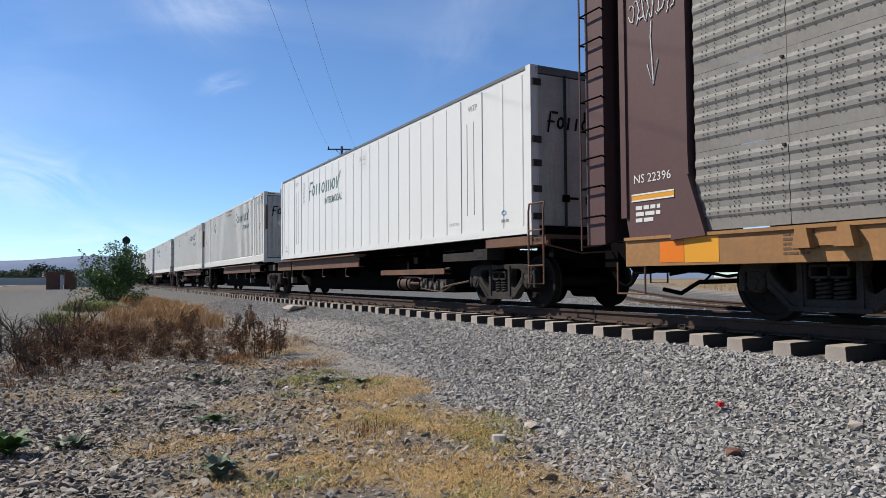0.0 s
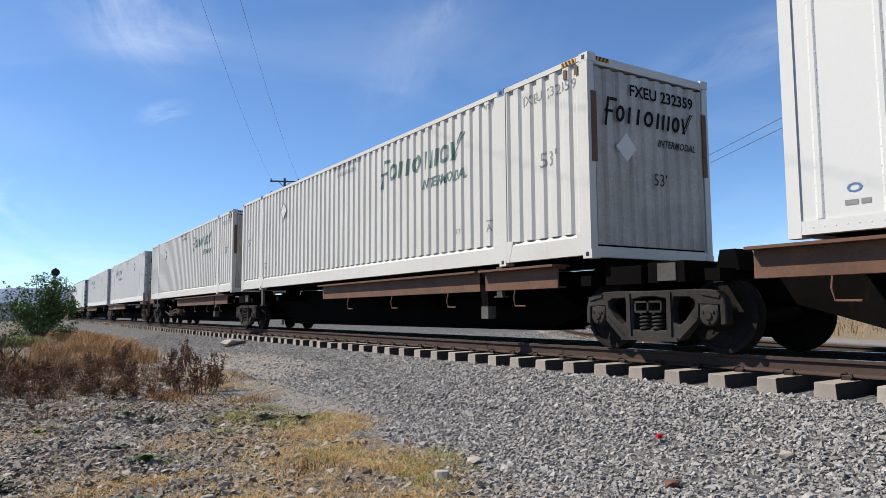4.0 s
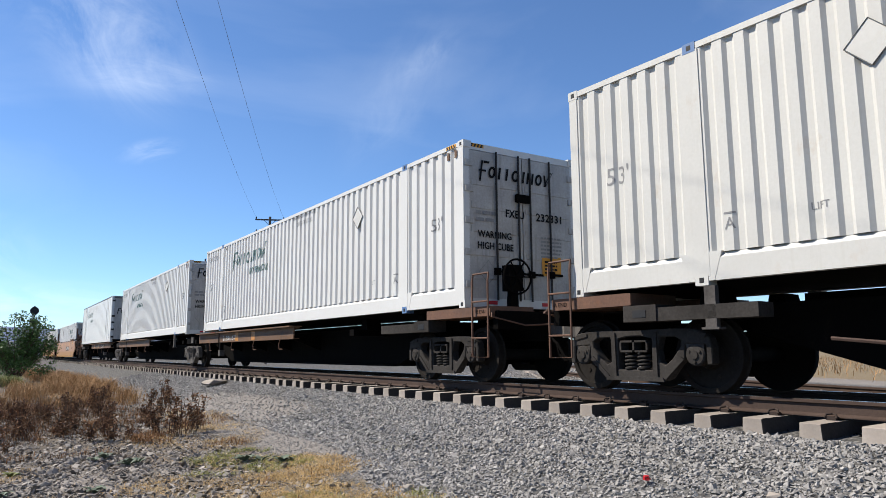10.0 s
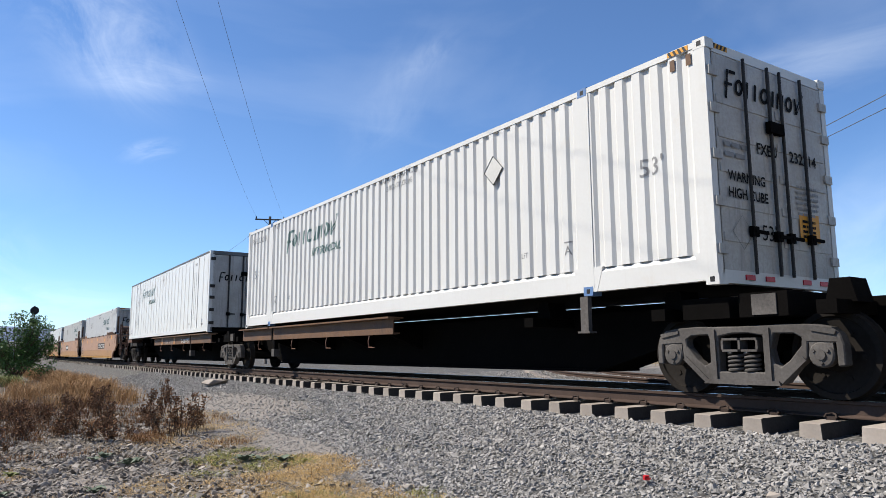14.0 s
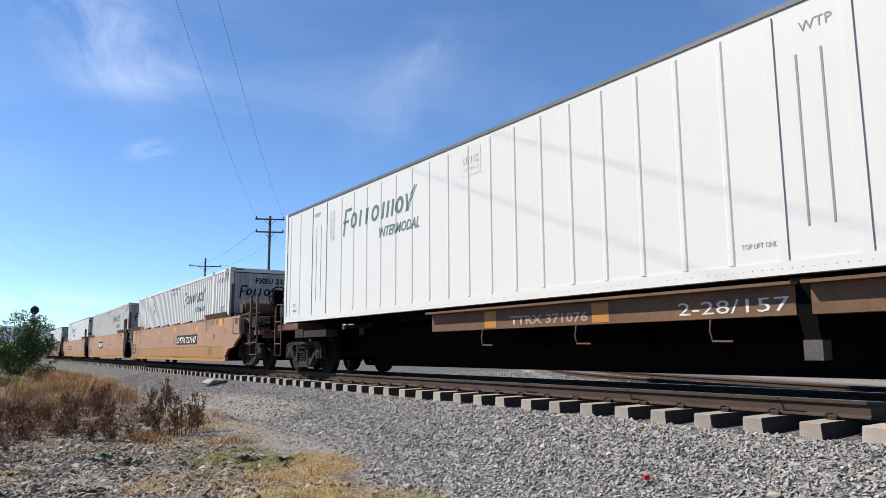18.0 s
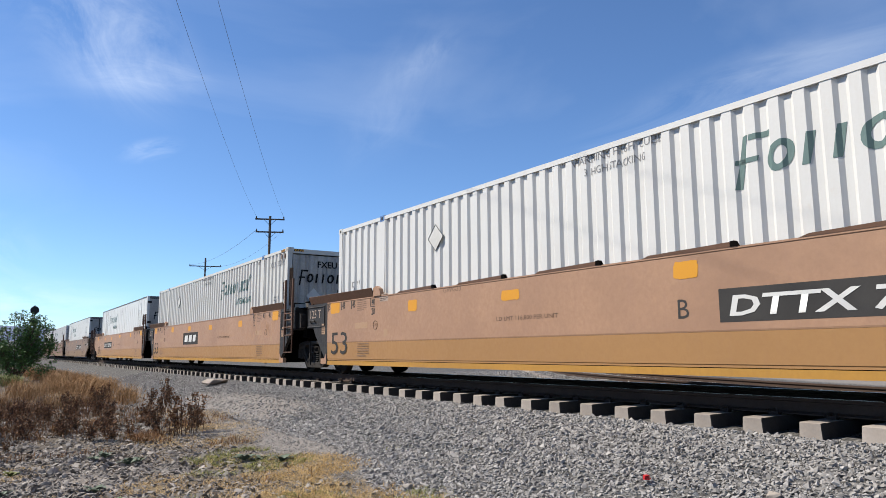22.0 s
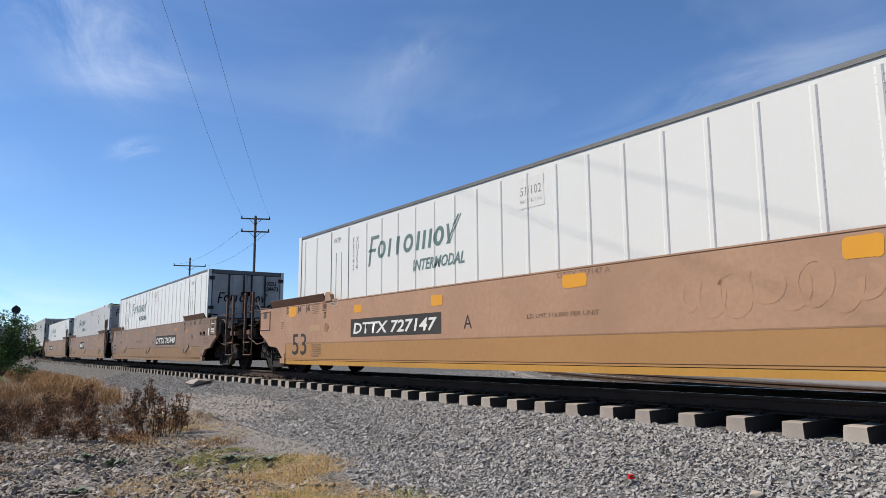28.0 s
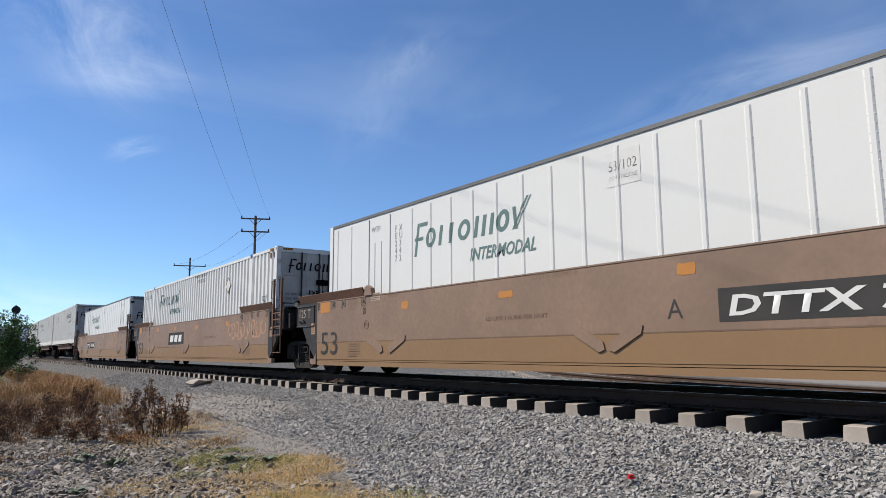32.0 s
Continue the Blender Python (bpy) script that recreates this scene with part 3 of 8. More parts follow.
STRAW_SPOTS = ((3.88, 8.34, 0.4, 1.1, 1.0), (3.26, 7.99, 0.6, 0.6, 0.9), (3.34, 6.15, 0.55, 1.1, 1.0), (1.04, 6.67, 0.5, 0.4, 0.7), (2.76, 5.99, 1.1, 1.5, 1.0), (2.02, 4.76, 1.2, 0.9, 1.0), (1.29, 5.49, 0.6, 0.8, 0.8), (3.33, 8.66, 0.7, 1.5, 0.9), (2.26, 8.35, 0.7, 0.8, 0.8), (0.93, 6.87, 0.6, 0.6, 0.6),
               (3.45, 12.49, 1.0, 1.6, 0.8), (3.03, 4.23, 0.9, 0.7, 1.0), (3.81, 25.64, 1.5, 8.0, 1.0), (2.17, 19.31, 2.0, 4.0, 0.6), (0.18, 10.24, 0.8, 0.9, 0.55), (4.22, 14.80, 0.6, 2.0, 0.7))


def bank_edge(y):
    """Where the coarse stone ends on the near side, away from the centre line."""
    return np.interp(y, (4, 6.7, 9.1, 28), (-4.9, -4.5, -3.8, -3.6))


def build_ground():
    xs, ys = axis_steps(-5.0, 24.0, 0.24, 3600), axis_steps(-3.0, 46.0, 0.24, 3600)
    X, Y = np.meshgrid(xs, ys)
    x, y = X.ravel(), Y.ravel()
    z = ground_z(x, y)
    nx, ny = len(xs), len(ys)
    i = np.arange(nx * ny).reshape(ny, nx)
    f = np.stack([i[:-1, :-1], i[:-1, 1:], i[1:, 1:], i[1:, :-1]], -1).reshape(-1, 4)
    ob = mesh_from("ground", np.stack([x, y, z], 1).tolist(), f.tolist(), M_GROUND)
    o = off_line(x, y)
    n = 0.35 * ripple(x, y, 2.1, 2.0)
    d2 = o - np.interp(y, SECOND_Y, SECOND_OFF)
    stone = np.clip((o - bank_edge(y) + n) / 0.5, 0, 1) * np.clip((9.6 - d2) / 0.8, 0, 1)
    straw = np.maximum(patch_at(x, y, STRAW_SPOTS) * np.clip(0.62 + 1.5 * ripple(x, y, 2.6, 3.0), 0.1, 1), np.clip((d2 - 9.8) / 1.5, 0, 1) * np.clip((400 - np.abs(y)) / 100, 0.5, 1))
    dust = np.clip((o + 4.65 + n) / 0.6, 0, 1) + patch_at(x, y, ((1.22, 9.39, 1.6, 0.7, 0.9), (5.47, 16.55, 0.9, 4.0, 1.0)))
    slope = np.clip((0.4 + 0.085 * (y - 18) - 0.04 * y - x + 0.8 * n) / 0.8, 0, 1) * np.clip((y - 13) / 3, 0, 1) * np.clip((130 - y) / 20, 0, 1)
    stone = np.maximum(np.maximum(stone, slope), patch_at(x, y, ((-3.11, 26.46, 3.4, 15.0, 1.0), (-3.77, 17.04, 2.6, 5.0, 1.0))))
    stone = stone * (1 - 0.85 * patch_at(x, y, ((5.40, 16.09, 0.8, 4.5, 1.0),)))
    col = np.stack([stone, np.clip(straw, 0, 1), np.clip(dust, 0, 1), np.ones_like(x)], 1).astype(np.float32)
    att = ob.data.attributes.new("cover", "FLOAT_COLOR", "POINT")
    att.data.foreach_set("color", col.ravel())
    ob.data.shade_smooth()
    tagged(ob, "grey-brown stony soil with straw grass and a bank of crushed stone", "ground", kind="structure")


build_ground()

TIE_GAP, TIE_FIRST = 0.59271, 3.127
RAIL_FOOT = ((-0.075, -0.172), (0.075, -0.172), (0.075, -0.16), (0.012, -0.14), (0.010, -0.045), (0.036, -0.036), (0.036, -0.006), (0.030, -0.003), (-0.030, -0.003), (-0.036, -0.006), (-0.036, -0.036), (-0.010, -0.045), (-0.012, -0.14), (-0.075, -0.16))
RAIL_HEAD = ((-0.031, -0.003), (0.031, -0.003), (0.025, 0.0), (-0.025, 0.0))


def swept(prof, off, dz, s0, s1, name, material, step=1.0):
    verts, faces, n = [], [], len(prof)
    for i, s in enumerate(np.arange(s0, s1 + 1e-6, step)):
        p, h = on_line(s)
        for u, z in prof:
            verts.append((p.x + (off + u) * math.cos(h), p.y - (off + u) * math.sin(h), z + dz))
        if i:
            b = i * n
            for k in range(n):
                faces.append((b - n + k, b - n + (k + 1) % n, b + (k + 1) % n, b + k))
    return mesh_from(name, verts, faces, material)


def second_line():
    """Centre line of the second track, which leaves the first one: places every half metre with headings."""
    pts = [Vector((11.20, -8.00)), Vector((11.25, -2.00)), Vector((11.25, 1.53)), Vector((11.34, 4.43)), Vector((12.27, 7.45)), Vector((13.01, 9.26)), Vector((13.99, 11.55)), Vector((15.83, 15.10)), Vector((19.62, 20.10)), Vector((25.12, 26.90)), Vector((58.08, 65.57)), Vector((87.04, 100.34))]
    out = []
    for i in range(1, len(pts) - 2):
        p0, p1, p2, p3 = pts[i - 1:i + 3]
        n = max(2, round((p2 - p1).length / 0.5))
        for k in range(n):
            t = k / n
            out.append(0.5 * (2 * p1 + (p2 - p0) * t + (2 * p0 - 5 * p1 + 4 * p2 - p3) * t * t + (3 * p1 - p0 - 3 * p2 + p3) * t ** 3))
    heads = [math.atan2(*(out[min(i + 1, len(out) - 1)] - out[max(i - 1, 0)])) for i in range(len(out))]
    return list(zip(out, heads))


SECOND = second_line()


def swept_second(prof, off, dz, name, material):
    verts, faces, n = [], [], len(prof)
    for i, (p, h) in enumerate(SECOND):
        for u, z in prof:
            verts.append((p.x + (off + u) * math.cos(h), p.y - (off + u) * math.sin(h), z + dz))
        if i:
            b = i * n
            for k in range(n):
                faces.append((b - n + k, b - n + (k + 1) % n, b + (k + 1) % n, b + k))
    return mesh_from(name, verts, faces, material)


def build_rails():
    for side in (-0.7535, 0.7535):
        r = swept(RAIL_FOOT, side, 0, -240, 300, "rail", M_RAILSIDE)
        tagged(r, "rusty steel rail with a polished top on concrete sleepers", "rail", group="rails", kind="structure")
        swept(RAIL_HEAD, side, 0, -240, 300, "rail_top", M_RAILTOP).parent = r
        r = swept_second(RAIL_FOOT, side, -0.10, "rail", M_RAILSIDE)
        tagged(r, "rusty steel rail of the second track on worn sleepers", "rail", group="rails", kind="structure")


build_rails()


def sleeper_bm():
    """A concrete sleeper across the line: sloped sides and a dipped middle."""
    bm = bmesh.new()
    secs = ((-1.31, 0.112, 0.102, -0.200), (-1.29, 0.117, 0.106, -0.193), (-0.5, 0.117, 0.106, -0.188), (0.0, 0.12, 0.10, -0.215), (0.5, 0.117, 0.106, -0.188), (1.29, 0.117, 0.106, -0.193), (1.31, 0.112, 0.102, -0.200))
    rings = [[bm.verts.new(c) for c in ((x, -b, -0.5), (x, b, -0.5), (x, b, -0.34), (x, t, z), (x, -t, z), (x, -b, -0.34))] for x, b, t, z in secs]
    for a, b in zip(rings, rings[1:]):
        for k in range(6):
            bm.faces.new((a[k], a[(k + 1) % 6], b[(k + 1) % 6], b[k]))
    bm.faces.new(rings[0][::-1]), bm.faces.new(rings[-1])
    return bm


def clip_bm():
    bm = bmesh.new()
    box(bm, -0.03, 0.03, -0.05, 0.05, -0.19, -0.155)
    tube(bm, ((-0.035, -0.06, -0.165), (-0.02, -0.05, -0.135), (0.02, 0.0, -0.125), (-0.02, 0.05, -0.135), (-0.035, 0.06, -0.165)), 0.012, 6)
    return bm


def build_sleepers():
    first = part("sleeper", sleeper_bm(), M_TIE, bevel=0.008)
    # faces along the track get M_FLANK: their shade is painted in
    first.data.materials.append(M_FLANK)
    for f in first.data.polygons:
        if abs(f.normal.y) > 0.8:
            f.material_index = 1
    clip = part("rail_clip", clip_bm(), M_CLIP, first)
    rest_v, rest_f = [], []
    base = np.array([v.co[:] for v in first.data.vertices])
    polys = [tuple(p.vertices) for p in first.data.polygons]
    k0 = -14
    for k in range(k0, 440):
        s = TIE_FIRST + TIE_GAP * k
        rnd = random.Random(k)
        p, h = on_line(s)
        m = Matrix.Translation((p.x, p.y, rnd.uniform(-0.006, 0.006))) @ Euler((0, 0, -h + rnd.uniform(-0.012, 0.012))).to_matrix().to_4x4() @ Matrix.Translation((rnd.uniform(-0.02, 0.02), 0, 0))
        if k < 150:
            tie = first if k == k0 else again(first, "sleeper")
            tie.matrix_basis = m
            tagged(tie, "grey concrete railway sleeper bedded in crushed stone", "railway sleeper", group="sleepers under the rails")
            if k < 60:
                for x in (-0.87, -0.635, 0.635, 0.87):
                    turn = pose(x, 0, 0, 0, 0, 180 if x in (-0.635, 0.87) else 0)
                    if tie is first and x == -0.87:
                        clip.matrix_basis = turn
                    else:
                        again(clip, "rail_clip", tie, turn)
        else:
            q = base @ np.array(m.to_3x3()).T + np.array(m.translation)
            rest_f += [tuple(i + len(rest_v) for i in f) for f in polys]
            rest_v += q.tolist()
    tagged(mesh_from("far_sleepers", rest_v, rest_f, M_TIE), "grey concrete sleepers farther along the track", "railway sleeper", kind="stuff")
    v, f = [], []
    for k, (p, h) in enumerate(SECOND):
        m = Matrix.Translation((p.x, p.y, -0.10 + random.Random(k).uniform(-0.01, 0.01))) @ Euler((0, 0, -h)).to_matrix().to_4x4()
        q = base @ np.array(m.to_3x3()).T + np.array(m.translation)
        f += [tuple(i + len(v) for i in g) for g in polys]
        v += q.tolist()
    tagged(mesh_from("second_track_sleepers", v, f, M_TIE), "sleepers of the second track half buried in stone", "railway sleeper", kind="stuff")


build_sleepers()


def stone_shapes(n, squash, seed):
    """A few broken-stone shapes, each the hull of some random points, as (verts, faces)."""
    out = []
    rnd = np.random.RandomState(seed)
    for _ in range(n):
        bm = bmesh.new()
        p = rnd.normal(size=(9, 3))
        p = p / np.linalg.norm(p, axis=1)[:, None] * rnd.uniform(0.38, 0.56, (9, 1))
        p *= np.array([rnd.uniform(0.9, 1.35), rnd.uniform(0.65, 0.95), squash * rnd.uniform(0.75, 1.15)])
        for c in p:
            bm.verts.new(c)
        got = bmesh.ops.convex_hull(bm, input=bm.verts[:])
        bmesh.ops.delete(bm, geom=[v for v in bm.verts if not v.link_faces], context="VERTS")
        bmesh.ops.triangulate(bm, faces=bm.faces[:])
        bmesh.ops.recalc_face_normals(bm, faces=bm.faces)
        bm.verts.index_update()
        out.append((np.array([v.co[:] for v in bm.verts]), np.array([[v.index for v in f.verts] for f in bm.faces])))
        bm.free()
    return out


def scatter(name, material, xy, sizes, shapes, sink, label, category, seed, tilt=0.5):
    rnd = np.random.RandomState(seed)
    z = ground_z(xy[:, 0], xy[:, 1])
    which = rnd.randint(len(shapes), size=len(xy))
    all_v, all_f, count = [], [], 0
    for i, (base, faces) in enumerate(shapes):
        m = which == i
        n = int(m.sum())
        a, b, c = rnd.uniform(0, 6.283, n), rnd.normal(0, tilt, n), rnd.normal(0, tilt, n)
        ca, sa, cb, sb, cc, sc = np.cos(a), np.sin(a), np.cos(b), np.sin(b), np.cos(c), np.sin(c)
        R = np.empty((n, 3, 3))
        R[:, 0] = np.stack([ca * cb, ca * sb * sc - sa * cc, ca * sb * cc + sa * sc], 1)
        R[:, 1] = np.stack([sa * cb, sa * sb * sc + ca * cc, sa * sb * cc - ca * sc], 1)
        R[:, 2] = np.stack([-sb, cb * sc, cb * cc], 1)
        v = np.einsum("nij,kj->nki", R, base) * sizes[m][:, None, None]
        v += np.stack([xy[m, 0], xy[m, 1], z[m] + sizes[m] * sink], 1)[:, None, :]
        k = len(base)
        all_f.append((faces[None] + (np.arange(n) * k)[:, None, None]).reshape(-1, 3) + count)
        all_v.append(v.reshape(-1, 3))
        count += n * k
    v, f = np.concatenate(all_v), np.concatenate(all_f)
    me = bpy.data.meshes.new(name)
    me.vertices.add(len(v))
    me.vertices.foreach_set("co", v.astype(np.float32).ravel())
    me.loops.add(len(f) * 3)
    me.loops.foreach_set("vertex_index", f.astype(np.int32).ravel())
    me.polygons.add(len(f))
    me.polygons.foreach_set("loop_start", np.arange(0, len(f) * 3, 3, dtype=np.int32))
    me.update(calc_edges=True)
    me.shade_flat()
    me.materials.append(material)
    return tagged(new(name, me), label, category, kind="stuff")


def spread(n, seed, x0, x1, y0, y1, keep):
    rnd = np.random.RandomState(seed)
    p = np.stack([rnd.uniform(x0, x1, n), rnd.uniform(y0, y1, n)], 1)
    return p[rnd.uniform(0, 1, n) < keep(p[:, 0], p[:, 1])]


def build_stones():
    shapes = stone_shapes(16, 0.66, 5)
    flat = stone_shapes(12, 0.26, 9)

    def bank(x, y):
        o = off_line(x, y)
        near = np.clip(1.25 - (y - 3) / 26, 0.22, 1) * (y > 0.34 * x - 0.6) * (np.hypot(x, y) > 4.2)
        k = ((o > -5.2) & (o < -1.30)) * near * np.where(o + 0.4 * ripple(x, y, 2.1, 2.0) < bank_edge(y) + 0.1, 0.8, 1.0)
        return k * (1 - 0.8 * patch_at(x, y, ((5.40, 16.09, 0.8, 4.5, 1.0),)))
    xy = spread(370000, 1, 2.5, 11.0, 0.3, 34, bank)
    size = np.random.RandomState(3).lognormal(math.log(0.040), 0.33, len(xy)).clip(0.018, 0.10)
    size = np.where(off_line(xy[:, 0], xy[:, 1]) < bank_edge(xy[:, 1]), size * 0.5, size)
    scatter("ballast_stones", M_STONE, xy, size, shapes, 0.10, "sharp grey crushed ballast stones beside the rails", "ballast", 11)

    # stones under the train take M_BED, with its painted-in shade
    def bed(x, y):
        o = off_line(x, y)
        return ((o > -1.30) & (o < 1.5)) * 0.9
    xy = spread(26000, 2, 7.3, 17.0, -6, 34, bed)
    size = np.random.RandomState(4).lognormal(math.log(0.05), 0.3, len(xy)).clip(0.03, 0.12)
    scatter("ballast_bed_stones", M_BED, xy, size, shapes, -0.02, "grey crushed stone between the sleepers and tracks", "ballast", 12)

    def beyond(x, y):
        o = off_line(x, y)
        return ((o > 1.5) & (o - np.interp(y, SECOND_Y, SECOND_OFF) < 6.5)) * 0.95
    xy = spread(62000, 8, 9.2, 28.0, 1.0, 26, beyond)
    size = np.random.RandomState(5).lognormal(math.log(0.05), 0.3, len(xy)).clip(0.03, 0.1)
    scatter("second_track_stones", M_STONE, xy, size, shapes, 0.05, "grey crushed stone round the second track", "ballast", 14)

    def soil(x, y):
        o = off_line(x, y)
        return ((o < -4.6)) * (np.hypot(x, y) > 4.2) * np.where(x < -0.06 * y - 0.3, 0.1, 1.0) * np.clip(1.3 - (y - 2) / 15, 0.35, 1) * (1 - 0.7 * patch_at(x, y, STRAW_SPOTS)) * np.clip(0.85 + 0.5 * ripple(x, y, 1.7, 5.0), 0, 1)
    xy = spread(190000, 6, -2.0, 6.0, 3.0, 24, soil)
    size = np.random.RandomState(7).lognormal(math.log(0.040), 0.45, len(xy)).clip(0.014, 0.13)
    scatter("shale_chips", M_FLAKE, xy, size, flat, 0.16, "flat pale grey and brown shale chips on soil", "stones", 13, 0.5)


build_stones()


# ---------------------------------------------------------------- running gear
WHEEL_R, AXLE_Y = 0.457, 0.89
FRONT_AXLES, REAR_AXLES = [], []
SHARED = {}


def thing(name, label, category, group=""):
    return tagged(new(name), label, category, group)


def wheelset_bm():
    bm = bmesh.new()
    tube(bm, ((-1.02, 0, 0), (-0.78, 0, 0)), 0.075, 12)
    tube(bm, ((1.02, 0, 0), (0.78, 0, 0)), 0.075, 12)
    tube(bm, ((-0.80, 0, 0), (0.80, 0, 0)), 0.095, 12)
    for sg in (-1, 1):
        prof = [(sg * x, r) for x, r in ((0.695, 0.40), (0.695, 0.478), (0.715, 0.485), (0.73, 0.460), (0.83, 0.455), (0.83, 0.395), (0.805, 0.385), (0.775, 0.18), (0.84, 0.155), (0.84, 0.08))]
        lathe(bm, prof, 36)
    for sg in (-1, 1):
        for k in range(6):
            a = k * math.pi / 3
            tube(bm, ((sg * 0.782, 0.27 * math.cos(a), 0.27 * math.sin(a)), (sg * 0.80, 0.27 * math.cos(a), 0.27 * math.sin(a))), 0.03, 8)
    return bm


def holed_plate(bm, outer, holes, x0, x1):
    """A cast plate across x with openings through it; outlines in (y, z)."""
    edges = []
    for ring in (outer, *holes):
        vs = [bm.verts.new((x0, y, z)) for y, z in ring]
        edges += [bm.edges.new((a, b)) for a, b in zip(vs, vs[1:] + vs[:1])]
    faces = [f for f in bmesh.ops.triangle_fill(bm, use_beauty=True, edges=edges)["geom"] if isinstance(f, bmesh.types.BMFace)]
    up = bmesh.ops.extrude_face_region(bm, geom=faces)["geom"]
    bmesh.ops.translate(bm, vec=(x1 - x0, 0, 0), verts=[v for v in up if isinstance(v, bmesh.types.BMVert)])
    bmesh.ops.recalc_face_normals(bm, faces=bm.faces)
    return bm


def side_frame_bm():
    """A cast bogie side: arched top, two slanting legs, a spring seat, and jaws over the bearings."""
    bm = bmesh.new()
    x0, x1 = -1.09, -0.95
    half = [(0.0, 0.765), (0.55, 0.775), (0.82, 0.765), (1.0, 0.735), (1.09, 0.66), (1.12, 0.55), (1.12, 0.35), (1.045, 0.34), (1.04, 0.575), (0.76, 0.585), (0.75, 0.42), (0.64, 0.33), (0.50, 0.17), (0.42, 0.14), (0.0, 0.14)]
    outer = half + [(-y, z) for y, z in half[-2:0:-1]]
    win = [(0.40, 0.68), (0.62, 0.675), (0.70, 0.63), (0.69, 0.55), (0.56, 0.40), (0.46, 0.33), (0.38, 0.37), (0.35, 0.52)]
    mid = [(-0.27, 0.66), (-0.10, 0.69), (0.10, 0.69), (0.27, 0.66), (0.27, 0.27), (-0.27, 0.27)]
    holed_plate(bm, outer, (win, [(-y, z) for y, z in win[::-1]], mid), x0, x1)
    for sg in (-1, 1):
        box(bm, x0 - 0.02, x1, sg * 0.115 - 0.095, sg * 0.115 + 0.095, 0.615, 0.64)
        box(bm, x0 - 0.02, x1, sg * 0.115 - 0.095, sg * 0.115 + 0.095, 0.49, 0.515)
        box(bm, x0 - 0.02, x1, sg * 0.21 - 0.013, sg * 0.21 + 0.013, 0.515, 0.615)
        prism(bm, [(sg * a, b) for a, b in ((0.36, 0.74), (0.30, 0.74), (0.29, 0.16), (0.36, 0.16))], "x", x0 - 0.022, x0)
        prism(bm, [(sg * a, b) for a, b in ((1.06, 0.70), (0.80, 0.74), (0.80, 0.70), (1.04, 0.655))], "x", x0 - 0.016, x0)
        prism(bm, [(sg * a, b) for a, b in ((0.74, 0.40), (0.70, 0.44), (0.42, 0.19), (0.47, 0.16))], "x", x0 - 0.016, x0)
    box(bm, x0 - 0.02, x1, -0.013, 0.013, 0.515, 0.615)
    prism(bm, ((-0.46, 0.135), (0.46, 0.135), (0.44, 0.185), (-0.44, 0.185)), "x", x0 - 0.03, x0)
    return bm


def coil_bm():
    bm = bmesh.new()
    pts = [(0.075 * math.cos(a), 0.075 * math.sin(a), 0.27 + 0.21 * a / (4.5 * 2 * math.pi)) for a in np.linspace(0, 4.5 * 2 * math.pi, 50)]
    return tube(bm, pts, 0.017, 6)


def bearing_bm():
    bm = bmesh.new()
    lathe(bm, ((-0.06, 0.13), (-0.15, 0.13), (-0.165, 0.115), (-0.17, 0.05), (-0.185, 0.05)), 16)
    for k in range(3):
        a = k * 2.094 + 0.5
        tube(bm, ((-0.165, 0.08 * math.cos(a), 0.08 * math.sin(a)), (-0.185, 0.08 * math.cos(a), 0.08 * math.sin(a))), 0.018, 6)
    box(bm, -0.15, -0.02, -0.12, 0.12, 0.05, 0.16)
    return bm


